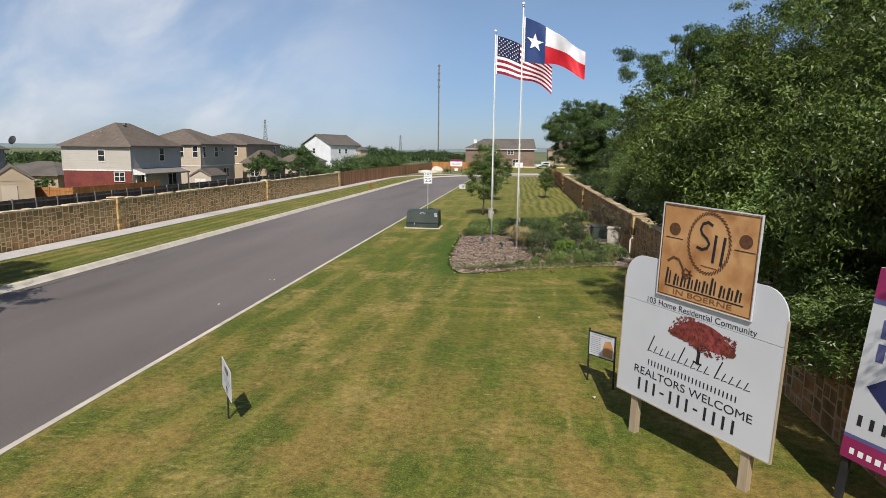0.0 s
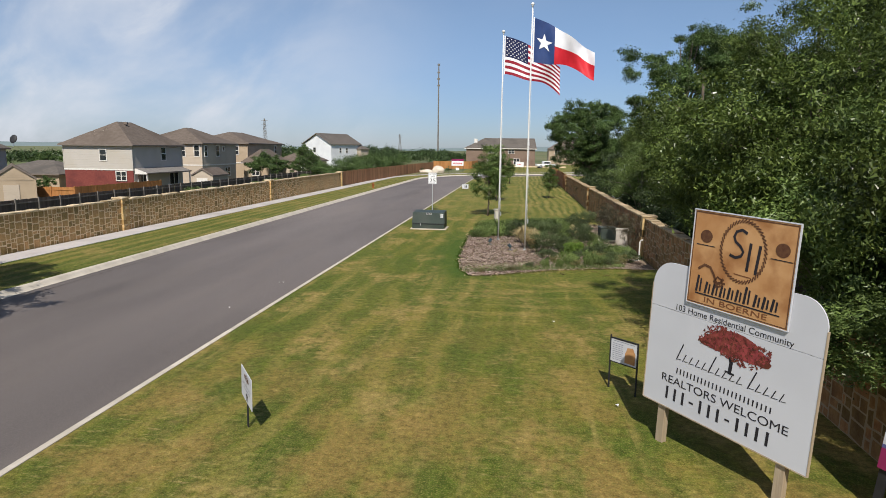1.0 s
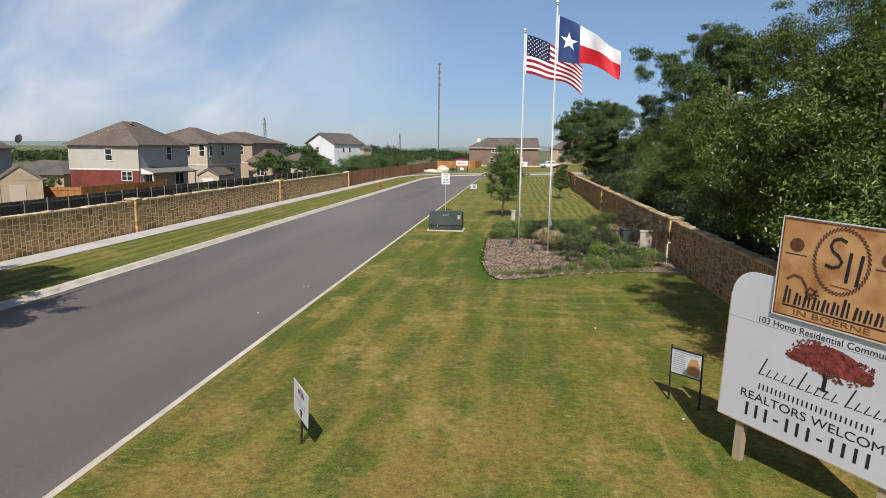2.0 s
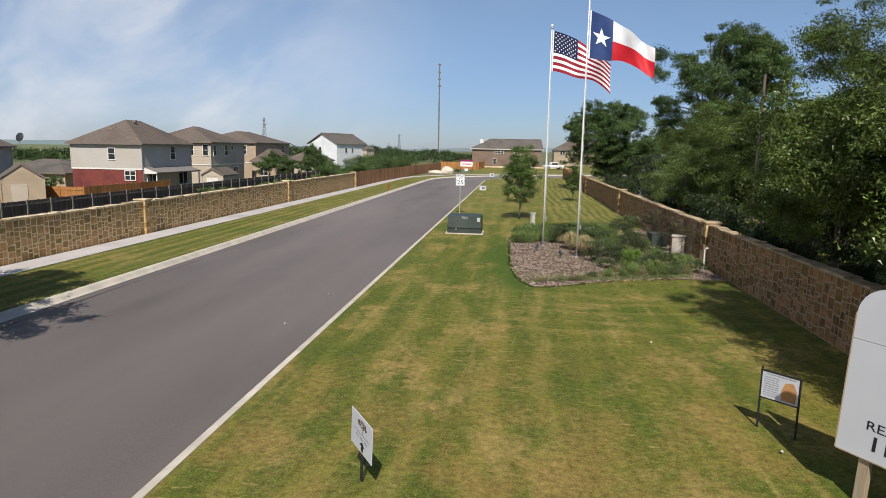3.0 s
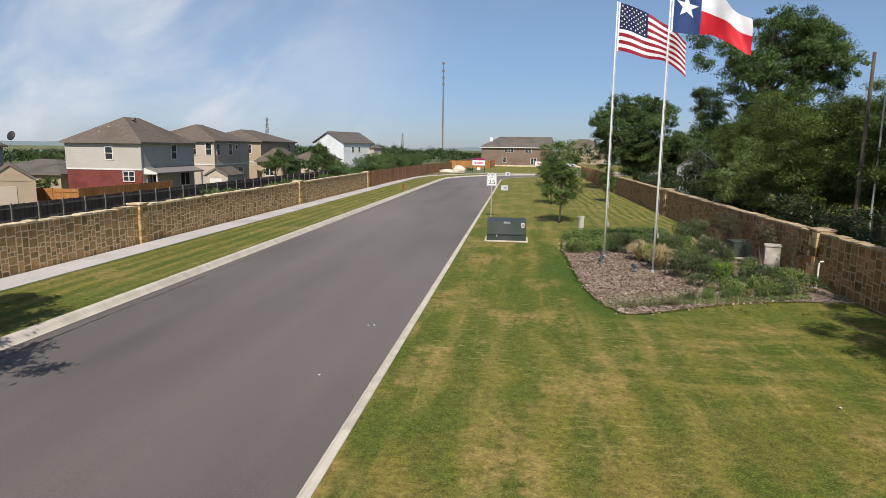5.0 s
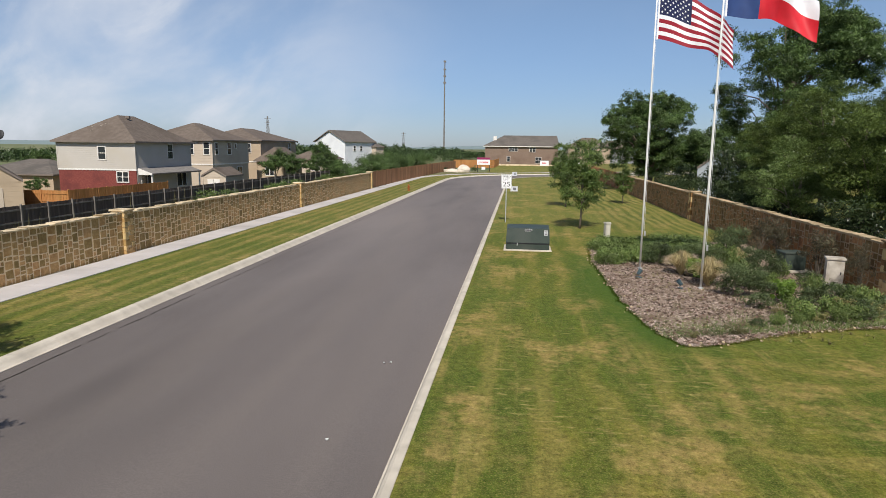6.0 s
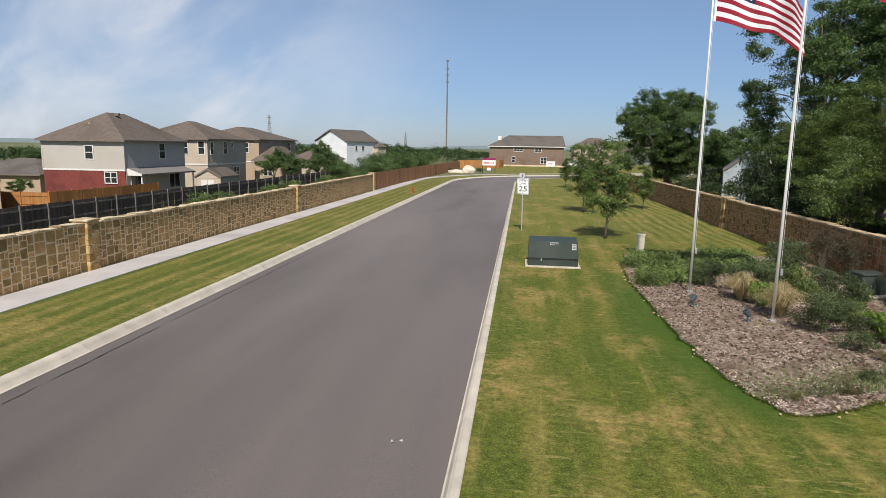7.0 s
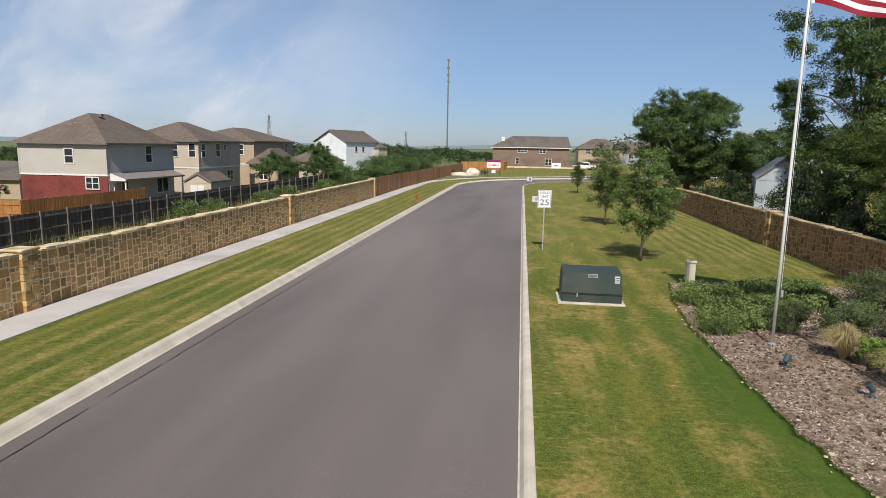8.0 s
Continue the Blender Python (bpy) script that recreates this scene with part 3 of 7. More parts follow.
def station(s):
    """The road's centre and heading at s metres along it; s = 0 lies at y = 0."""
    if s <= Y_BEND:
        return XC, s, 0.0
    a = (s - Y_BEND) / RAD
    if a <= TURN_END:
        return XC + RAD * (1 - math.cos(a)), Y_BEND + RAD * math.sin(a), a
    r = s - Y_BEND - RAD * TURN_END
    return XC + RAD * (1 - math.cos(TURN_END)) + r * math.sin(TURN_END), Y_BEND + RAD * math.sin(TURN_END) + r * math.cos(TURN_END), TURN_END


def aside_of(s, u):
    """The point u metres to the right of the centre line."""
    x, y, a = station(s)
    return x + u * math.cos(a), y - u * math.sin(a)


S_ALL = [-60.0 + 4 * i for i in range(39)] + [Y_BEND + 1.2 * i for i in range(0, 18)] + [Y_BEND + RAD * TURN_END + 4 * i for i in range(0, 22)]
S_ALL = sorted(set(S_ALL))


def swept(bm, profile, stations):
    """A solid swept along the road, its cross-section (u, z) turning anticlockwise."""
    rings = []
    for s in stations:
        rings.append([bm.verts.new((*aside_of(s, u), z)) for u, z in profile])
    n = len(profile)
    for a, b in zip(rings, rings[1:]):
        for i in range(n):
            bm.faces.new((a[i], a[(i + 1) % n], b[(i + 1) % n], b[i]))
    bm.faces.new(rings[0])
    bm.faces.new(rings[-1][::-1])
    bmesh.ops.recalc_face_normals(bm, faces=bm.faces[:])


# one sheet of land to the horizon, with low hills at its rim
bm = bmesh.new()
radii = [0, 30, 60, 100, 150, 220, 320, 460, 650, 900, 1250, 1700, 2300, 3000]
SEG = 72
prev = None
for r in radii:
    ring = []
    for k in range(SEG):
        a = 2 * math.pi * k / SEG
        x, y = r * math.sin(a), 60 + r * math.cos(a)
        z = -0.22 - 1.6 * max(0.0, min(1.0, (-x - 22) / 14)) * (1 if r < 900 else 0)
        if r > 1000:
            z += (r - 1000) / 2000 * (14 + 8 * math.sin(a * 9 + 0.7) + 5 * math.sin(a * 23 + 2))
        ring.append(bm.verts.new((x, y, z)))
        if r == 0:
            break
    if prev is None:
        prev = ring
        continue
    for k in range(SEG):
        if len(prev) == 1:
            bm.faces.new((prev[0], ring[(k + 1) % SEG], ring[k]))
        else:
            bm.faces.new((prev[k], prev[(k + 1) % SEG], ring[(k + 1) % SEG], ring[k]))
    prev = ring
bmesh.ops.recalc_face_normals(bm, faces=bm.faces[:])
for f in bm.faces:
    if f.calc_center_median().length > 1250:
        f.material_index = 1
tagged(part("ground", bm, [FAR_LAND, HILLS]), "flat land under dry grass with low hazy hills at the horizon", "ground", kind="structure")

# asphalt
bm = bmesh.new()
swept(bm, [(-4.2, -0.30), (4.15, -0.30), (4.15, -0.145), (2.0, -0.125), (0, -0.11), (-2.0, -0.125), (-4.2, -0.145)], S_ALL)
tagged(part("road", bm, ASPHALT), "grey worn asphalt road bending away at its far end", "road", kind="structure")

# lawns
right_edge = [aside_of(s, 4.34) for s in S_ALL]
bm = bmesh.new()
prism(bm, right_edge + [(150, 170), (150, -60)], -0.3, 0.0)
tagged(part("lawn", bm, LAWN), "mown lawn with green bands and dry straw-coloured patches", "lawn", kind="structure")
verge_out = [aside_of(s, -4.48) for s in S_ALL]
verge_in = [aside_of(s, -8.12) for s in S_ALL]
bm = bmesh.new()
prism(bm, verge_in + verge_out[::-1], -0.3, 0.0)
tagged(part("verge", bm, LAWN), "striped mown grass verge between kerb and pavement", "lawn", kind="structure")
# rough land behind the pavement
def fall(x):
    """The land's height behind the west wall, which falls away towards the gardens."""
    return -1.36 * max(0.0, min(1.0, (-22.6 - x) / 13.0))


bm = bmesh.new()
cuts = [0.0, 1.6, 4.0, 7.0, 10.0, 14.0, 40.0, 85.0]
rows_ = []
for s_ in [q for q in S_ALL if q < 122]:
    ex_, ey_ = aside_of(s_, -9.46)
    rows_.append([bm.verts.new((ex_ - c, ey_ + 0.25 * c * (1 if s_ > 100 else 0), -0.004 + fall(ex_ - c) + (0.03 * math.sin(ey_ * 0.9 + c) if c > 2 else 0))) for c in cuts])
for r0, r1 in zip(rows_, rows_[1:]):
    for i in range(len(cuts) - 1):
        bm.faces.new((r0[i], r0[i + 1], r1[i + 1], r1[i]))
bmesh.ops.recalc_face_normals(bm, faces=bm.faces[:])
if bm.faces[:][0].normal.z < 0:
    bmesh.ops.reverse_faces(bm, faces=bm.faces[:])
tagged(part("rough_grass", bm, WILD), "rough dry ground falling away behind the stone wall", "ground", kind="structure")
# broken dark joint along the west gutter
bm = bmesh.new()
rj = random.Random(41)
s_, u_ = 8.0, -3.78
while s_ < 94:
    e_, v_ = s_ + rj.uniform(0.12, 0.35), -3.78 + 0.05 * noise.noise(Vector((s_ * 0.9, 3.0, 0))) + rj.uniform(-0.012, 0.012)
    w_ = rj.uniform(0.010, 0.030)
    if rj.random() < 0.93:
        bm.faces.new([bm.verts.new((XC + p_, q_, -0.137)) for p_, q_ in ((u_, s_), (u_ + w_, s_), (v_ + w_, e_), (v_, e_))])
    s_, u_ = e_, v_
bmesh.ops.solidify(bm, geom=bm.faces[:], thickness=0.006)
tagged(part("gutter_joint", bm, TAR), "broken dark tar joint along the gutter", "joint", kind="stuff")
bm = bmesh.new()
far_l = [aside_of(s, -9.46) for s in S_ALL if s >= 118]
prism(bm, [(-12.0, 125.0)] + far_l + [(100, 210), (-12, 210)], -0.3, -0.004)
tagged(part("far_lawn", bm, LAWN), "pale grass beyond the road's bend", "lawn", kind="structure")

# kerbs in cast lengths, and the pavement in slabs
def kerb(name, profile, label, lengths=3.05):
    holder = thing(name, Matrix(), label, "kerb", kind="structure")
    s = -20.0
    while s < Y_BEND + RAD * TURN_END + 60:
        b = bmesh.new()
        k = [s + 0.006 + (lengths - 0.012) * i / (6 if s > Y_BEND - 3 else 1) for i in range((6 if s > Y_BEND - 3 else 1) + 1)]
        swept(b, profile, k)
        part("kerb_length", b, CONCRETE, holder)
        s += lengths
    return holder


kerb("kerb_east", [(4.10, -0.28), (4.36, -0.28), (4.36, 0.012), (4.34, 0.02), (4.24, 0.015), (4.19, -0.015), (4.155, -0.075), (4.13, -0.125), (4.10, -0.128)], "pale concrete kerb along the lawn")
kerb("kerb_west", [(-4.52, -0.28), (-4.14, -0.28), (-4.14, -0.132), (-4.20, -0.122), (-4.27, -0.07), (-4.32, -0.02), (-4.37, 0.012), (-4.49, 0.02), (-4.52, 0.012)], "pale concrete rolled kerb along the verge")
pavement = thing("pavement", Matrix(), "pale concrete pavement along the stone wall", "pavement", kind="structure")
s = -20.0
while s < Y_BEND + RAD * TURN_END + 40:
    b = bmesh.new()
    k = 3 if s > Y_BEND - 2 else 1
    swept(b, [(-9.44, -0.28), (-8.10, -0.28), (-8.10, 0.022), (-8.115, 0.03), (-9.425, 0.03), (-9.44, 0.022)], [s + 0.007 + 1.51 * i / k for i in range(k + 1)])
    part("slab", b, WALK, pavement)
    s += 1.524

# ---- the landscaped bed ----
bed_line = [(-2.25, 40.6), (-2.7, 38.0), (-2.93, 35.5), (-2.95, 32.5), (-2.88, 30.0), (-2.76, 27.6), (-2.58, 25.8), (-2.25, 24.8), (-1.9, 24.35), (-1.0, 24.7), (0.5, 25.6), (1.9, 26.2), (3.4, 26.6), (4.9, 26.7), (4.9, 41.2), (1.0, 41.3)]


def wander(pts, steps=8, off=0.10):
    """The outline as a smooth, slightly uneven curve."""
    out, n_ = [], len(pts)
    for i in range(n_):
        p0, p1, p2, p3 = [Vector(pts[(i + k) % n_]) for k in (-1, 0, 1, 2)]
        curved = 0 < i < 12
        for j in range(steps):
            t = j / steps
            q = p1.lerp(p2, t)
            if curved:
                q = 0.5 * (2 * p1 + (p2 - p0) * t + (2 * p0 - 5 * p1 + 4 * p2 - p3) * t * t + (3 * p1 - p0 - 3 * p2 + p3) * t ** 3)
                d = noise.noise(Vector((q.x * 2.2, q.y * 2.2, 4.0))) * off + noise.noise(Vector((q.x * 7, q.y * 7, 1.0))) * off * 0.6
                q = q + Vector((d, d * 0.6))
            out.append((q.x, q.y))
    return out


bed_line = wander(bed_line)
bm = bmesh.new()
fs = prism(bm, bed_line, -0.05, 0.014)
tagged(part("planting_bed", bm, MULCH), "planting bed covered in brown bark mulch", "flower bed", kind="structure")

# ---- stone walls ----
def split(x0, x1, z0, z1, out, rnd):
    wd, ht = x1 - x0, z1 - z0
    if wd > 0.50 or (wd > 0.26 and wd > 1.45 * ht and rnd.random() < 0.8):
        c = x0 + wd * rnd.uniform(0.28, 0.72)
        split(x0, c, z0, z1, out, rnd)
        split(c, x1, z0, z1, out, rnd)
    elif ht > 0.40 or (ht > 0.20 and ht > 1.25 * wd and rnd.random() < 0.8):
        c = z0 + ht * rnd.uniform(0.30, 0.70)
        split(x0, x1, z0, c, out, rnd)
        split(x0, x1, c, z1, out, rnd)
    else:
        out.append((x0, x1, z0, z1))


def stone_template(rnd):
    """A rough unit stone: eight-sided face, standing out along +y, base at y = 0."""
    face = []
    for cx, cz in ((-0.5, -0.5), (0.5, -0.5), (0.5, 0.5), (-0.5, 0.5)):
        j = [rnd.uniform(-0.045, 0.095) * (1.8 if rnd.random() < 0.25 else 1.0) for _ in range(2)]
        k, k2 = rnd.uniform(0.01, 0.07), rnd.uniform(0.01, 0.07)
        x, z = cx - math.copysign(j[0], cx), cz - math.copysign(j[1], cz)
        a, b_ = (x - math.copysign(k, cx), z + math.copysign(rnd.uniform(0, 0.03), cz)), (x, z - math.copysign(k2, cz))
        face += [b_, a] if cx * cz > 0 else [a, b_]
    verts = [(x, 0.0, z) for x, z in face]
    verts += [(x * 0.995, 0.75, z * 0.995) for x, z in face]
    verts += [(x * 0.98, 1.0 + rnd.uniform(-0.05, 0.05), z * 0.98) for x, z in face]
    faces = []
    for lv in (0, 8):
        for i in range(8):
            faces.append((lv + i, lv + (i + 1) % 8, lv + 8 + (i + 1) % 8, lv + 8 + i))
    faces.append(tuple(range(16, 24)))
    return verts, faces


rs = random.Random(5)
TEMPL = [stone_template(rs) for _ in range(16)]


def template_mesh(name, k, material):
    me = bpy.data.meshes.new(name)
    v, f = TEMPL[k]
    me.from_pydata(v, [], f)
    me.materials.append(material)
    b = bmesh.new()
    b.from_mesh(me)
    bmesh.ops.recalc_face_normals(b, faces=b.faces[:])
    for f_ in b.faces:
        f_.smooth = False
    b.to_mesh(me)
    b.free()
    return me


def stone_wall(name, x, facing, y0, y1, height, y_near, stone, stone_far, mortar, cap, label, rnd, pillars):
    """A random-rubble wall along y. facing: +1 shows its face to +x. Stones nearest y_near are parts, the rest one mesh."""
    b = bmesh.new()
    back = x - facing * 0.34
    box(b, min(x, back), max(x, back), y0, y1, -0.25, height)
    wall = tagged(part(name, b, mortar), label, "wall", kind="structure")
    rects = []
    a = y0
    while a < y1 - 0.2:
        e = min(a + rnd.uniform(1.3, 2.0), y1)
        split(a, e, 0.0, height - 0.01, rects, rnd)
        a = e
    rects = [r for r in rects if not any(abs((r[0] + r[1]) / 2 - p) < 0.27 for p in pillars)]
    rects.sort(key=lambda r: abs((r[0] + r[1]) / 2 - y_near))
    meshes = [template_mesh("stone", k, stone) for k in range(len(TEMPL))]
    rot = Matrix(((0, facing, 0), (-facing, 0, 0), (0, 0, 1))).to_4x4()      # local x runs along the wall, local y out of it
    vs, fs4 = [], []
    base = 0
    for i, (u0, u1, z0, z1) in enumerate(rects):
        g = 0.026
        m = Matrix.Translation((x - facing * 0.004, (u0 + u1) / 2, (z0 + z1) / 2)) @ rot @ Matrix.Diagonal((u1 - u0 - g, rnd.uniform(0.006, 0.009), z1 - z0 - g, 1))
        k = rnd.randrange(len(TEMPL))
        if i < 300:
            o = new("stone", meshes[k])
            o.parent = wall
            o.matrix_basis = m
        else:
            v, f = TEMPL[k]
            vs += [tuple(m @ Vector(p)) for p in v]
            for q in f:
                q = [base + j for j in q]
                if len(q) == 4:
                    fs4.append(q)
                else:
                    fs4 += [(q[0], q[1], q[2], q[3]), (q[0], q[3], q[4], q[7]), (q[4], q[5], q[6], q[7])]
            base += len(v)
    far = fast_mesh("far_stones", np.array(vs), np.array(fs4), stone_far, wall)
    far["kind"] = "stuff"
    # capstones
    caps = [bmesh.new() for _ in range(4)]
    cap_me = []
    for q, cb in enumerate(caps):
        box(cb, -0.5, 0.5, -0.5, 0.5, 0, 1, 0.07)
        for v in cb.verts:
            v.co += Vector((rnd.uniform(-0.03, 0.03), rnd.uniform(-0.05, 0.05), rnd.uniform(-0.10, 0.10)))
        me = bpy.data.meshes.new("capstone")
        cb.to_mesh(me)
        cb.free()
        me.materials.append(cap)
        cap_me.append(me)
    a = y0
    while a < y1 - 0.1:
        ln = rnd.uniform(0.22, 0.55)
        e = min(a + ln, y1)
        o = new("capstone", rnd.choice(cap_me))
        o.parent = wall
        o.matrix_basis = Matrix.Translation(((x + back) / 2, (a + e) / 2, height - 0.003)) @ Matrix.Diagonal((rnd.uniform(0.37, 0.42), e - a - 0.008, rnd.uniform(0.028, 0.080), 1))
        a = e
    for p in pillars:
        pl = thing("wall_pillar", pose((x + back) / 2, p, 0), "stone wall pillar with yellow corner blocks and a flat cap", "pillar", "wall pillars", "structure")
        b = bmesh.new()
        box(b, -0.25, 0.25, -0.25, 0.25, -0.2, height + 0.08)
        part("core", b, mortar, pl)
        for sx, sy in ((-1, -1), (1, -1), (1, 1), (-1, 1)):
            z, odd = 0.0, rnd.randrange(2)
            while z < height + 0.04:
                hh = min(rnd.uniform(0.16, 0.34), height + 0.08 - z)
                if hh < 0.06:
                    break
                lx, ly = (rnd.uniform(0.30, 0.40), rnd.uniform(0.15, 0.22)) if odd else (rnd.uniform(0.15, 0.22), rnd.uniform(0.30, 0.40))
                b = bmesh.new()
                xs, ys_ = sorted((sx * 0.285, sx * (0.285 - lx))), sorted((sy * 0.285, sy * (0.285 - ly)))
                box(b, xs[0], xs[1], ys_[0], ys_[1], z + 0.008, z + hh - 0.008, 0.02)
                for v in b.verts:
                    v.co += Vector((rnd.uniform(-0.008, 0.008), rnd.uniform(-0.008, 0.008), rnd.uniform(-0.006, 0.006)))
                part("quoin", b, QUOIN if odd or rnd.random() < 0.3 else stone, pl)
                z, odd = z + hh, 1 - odd
        b = bmesh.new()
        box(b, -0.335, 0.335, -0.335, 0.335, height + 0.085, height + 0.16, 0.025)
        part("cap", b, cap, pl, "flat capstone")
    return wall


# ---- fences ----
def fence(name, pts, z0, height, wood, post_mat, label, pitch=2.4, plank=0.14, rails_toward=0, group=""):
    """A board fence through the points, in bays between posts. rails_toward: +1 shows posts and rails on the left-hand side of the line."""
    f = thing(name, Matrix(), label, "fence", group, "structure")
    for (ax, ay), (bx, by) in zip(pts, pts[1:]):
        ln = math.hypot(bx - ax, by - ay)
        n = max(1, round(ln / pitch))
        bay = ln / n
        b = bmesh.new()
        x, rnd = 0.0, random.Random(int(ln * 10))
        while x < bay - 0.02:
            e = min(x + plank, bay)
            dy = rnd.uniform(-0.006, 0.006)
            box(b, x + 0.004, e - 0.004, -0.012 + dy, 0.012 + dy, 0.03, height + rnd.uniform(-0.015, 0.015))
            x = e
        me = bpy.data.meshes.new("panel")
        b.to_mesh(me)
        b.free()
        me.materials.append(wood)
        b = bmesh.new()
        for z in (0.35, height * 0.5, height - 0.25):
            box(b, 0, bay, 0.0, 0.04, z - 0.045, z + 0.045)
        rme = bpy.data.meshes.new("rails")
        b.to_mesh(rme)
        b.free()
        rme.materials.append(post_mat)
        b = bmesh.new()
        box(b, -0.05, 0.05, -0.03, 0.07, -0.3, height + 0.06, 0.01)
        pme = bpy.data.meshes.new("post")
        b.to_mesh(pme)
        b.free()
        pme.materials.append(post_mat)
        ang = math.atan2(by - ay, bx - ax)
        for i in range(n + 1):
            zz = z0(ay + (by - ay) * i / n) if callable(z0) else z0
            m = Matrix.Translation((ax + (bx - ax) * i / n, ay + (by - ay) * i / n, zz)) @ Matrix.Rotation(ang, 4, "Z")
            side_m = m @ Matrix.Diagonal((1, rails_toward or 1, 1, 1))
            o = new("post", pme)
            o.parent, o.matrix_basis = f, side_m @ Matrix.Translation((0, 0.03, 0))
            if i < n:
                o = new("panel", me)
                o.parent, o.matrix_basis = f, m
                o = new("rails", rme)
                o.parent, o.matrix_basis = f, side_m @ Matrix.Translation((0, 0.014, 0))
    return f


# ---- trees and shrubs ----
def leaf_cloud(centres, sizes, per, length, width, rng, up=0.45, flat=0.75, folded=False):
    """Leaves scattered in clumps: folded diamonds, or plain pointed ones. Returns verts and faces."""
    centres, sizes = np.asarray(centres, float), np.asarray(sizes, float)
    n = len(centres)
    count = np.maximum(6, (per * (sizes / sizes.mean()) ** 2).astype(int))
    idx = np.repeat(np.arange(n), count)
    t = len(idx)
    d = rng.normal(size=(t, 3))
    d /= np.linalg.norm(d, axis=1)[:, None] + 1e-9
    rad = rng.random(t) ** 0.5
    rad[rng.random(t) < 0.12] *= 1.45
    form, turn = rng.uniform(0.55, 1.40, (n, 2)), rng.uniform(0, math.pi, n)       # each clump a spray of its own shape
    dx, dy = d[:, 0] * form[idx, 0], d[:, 1] * form[idx, 1]
    ca, sa = np.cos(turn)[idx], np.sin(turn)[idx]
    q = np.stack([dx * ca - dy * sa, dx * sa + dy * ca, d[:, 2] * flat * rng.uniform(0.6, 1.15, n)[idx]], 1)
    p = centres[idx] + q * (rad * sizes[idx])[:, None]
    nrm = d * 0.8 + rng.normal(size=(t, 3)) * 0.65 + np.array([0, 0, up])
    nrm /= np.linalg.norm(nrm, axis=1)[:, None] + 1e-9
    ax = rng.normal(size=(t, 3)) + d * 0.5 + np.array([0, 0, -0.35])
    ax -= nrm * (ax * nrm).sum(1)[:, None]
    ax /= np.linalg.norm(ax, axis=1)[:, None] + 1e-9
    sd = np.cross(nrm, ax)
    ln = length * rng.uniform(0.65, 1.3, t)[:, None]
    wd = width * rng.uniform(0.7, 1.25, t)[:, None]
    if not folded:
        v = np.stack([p - ax * ln * 0.5 + sd * wd * 0.5, p + ax * ln * 0.5, p - ax * ln * 0.5 - sd * wd * 0.5], 1).reshape(-1, 3)
        return v, np.arange(t * 3).reshape(-1, 3)
    v = np.stack([p - ax * ln * 0.5, p + sd * wd * 0.5 - nrm * wd * 0.12, p + ax * ln * 0.5, p - sd * wd * 0.5 - nrm * wd * 0.12], 1).reshape(-1, 3)
    return v, np.arange(t * 4).reshape(-1, 4)


def crown_points(n, rx, rz, zc, rng, lobes=7, low=-0.85, lobe_r=(0.36, 0.56), reach=0.56):
    """Clump centres in an uneven crown: several overlapping lobes, with gaps between them."""
    lob = []
    for _ in range(lobes):
        a, e = rng.uniform(0, 2 * math.pi), rng.uniform(low, 1.0)
        r = math.sqrt(max(0.0, 1 - e * e))
        lob.append((r * math.cos(a) * rx * reach, r * math.sin(a) * rx * reach, e * rz * reach, rng.uniform(*lobe_r)))
    lob.append((0, 0, 0, lobe_r[1]))
    out = []
    while len(out) < n:
        cx, cy, cz, rr = lob[rng.integers(len(lob))]
        d = rng.normal(size=3)
        d /= np.linalg.norm(d)
        k = rng.random() ** 0.35
        out.append((cx + d[0] * rr * rx * k, cy + d[1] * rr * rx * k, zc + cz + d[2] * rr * rz * k))
    return np.array(out)


def make_tree(name, m, height, rx, trunk_h, clumps, per, leaf, bark, leaf_mat, seed, label, group="", trunk_r=0.16, clump_r=0.55, lobes=7, lean=0.0, category="tree", low=-0.85, limbs=14, lobe_r=(0.36, 0.56), reach=0.56):
    rng = np.random.default_rng(seed)
    t = thing(name, m, label, category, group)
    zc = trunk_h + (height - trunk_h) * 0.5
    rz = (height - trunk_h) * 0.5
    pts = crown_points(clumps, rx, rz, zc, rng, lobes, low, lobe_r, reach)
    for _ in range(2):                                  # draw stray clumps in to the crown
        gap = np.sort(np.linalg.norm(pts[:, None] - pts[None], axis=2), axis=1)[:, 2]
        stray = gap > 2.0 * clump_r
        pts[stray] = np.array([0, 0, zc]) + (pts[stray] - np.array([0, 0, zc])) * 0.82
    b = bmesh.new()
    top = zc + rz * 0.45
    trunk, rad = [], []
    for i in range(7):
        f = i / 6
        trunk.append((lean * f + 0.12 * rx * 0.2 * math.sin(f * 5 + seed), 0.1 * rx * 0.2 * math.cos(f * 4 + seed), f * top))
        rad.append(trunk_r * (1.25 if i == 0 else 1.0) * (1 - 0.78 * f))
    tube(b, trunk, rad, 9)
    for k in range(min(limbs, clumps)):
        c = Vector(pts[int(rng.integers(clumps))])
        f = 0.3 + 0.6 * rng.random()
        i0 = min(5, int(f * 6))
        st = Vector(trunk[i0])
        if c.z < st.z + 0.1:
            st = Vector(trunk[max(1, min(3, int(6 * trunk_h / top) + 1))])
        mid = st.lerp(c, 0.5) + Vector((0, 0, 0.12 * (c - st).length))
        r0 = rad[i0] * 0.5
        tube(b, [st, st.lerp(mid, 0.5) + Vector((0, 0, 0.05)), mid, c], [r0, r0 * 0.75, r0 * 0.5, r0 * 0.16], 6, False)
    part("trunk", b, bark, t, smooth=True)
    sz = rng.uniform(0.6, 1.25, clumps) * clump_r
    v, q = leaf_cloud(pts, sz, per, leaf[0], leaf[1], rng)
    v = v[:]
    fast_mesh("crown", v, q, leaf_mat, t)
    return t


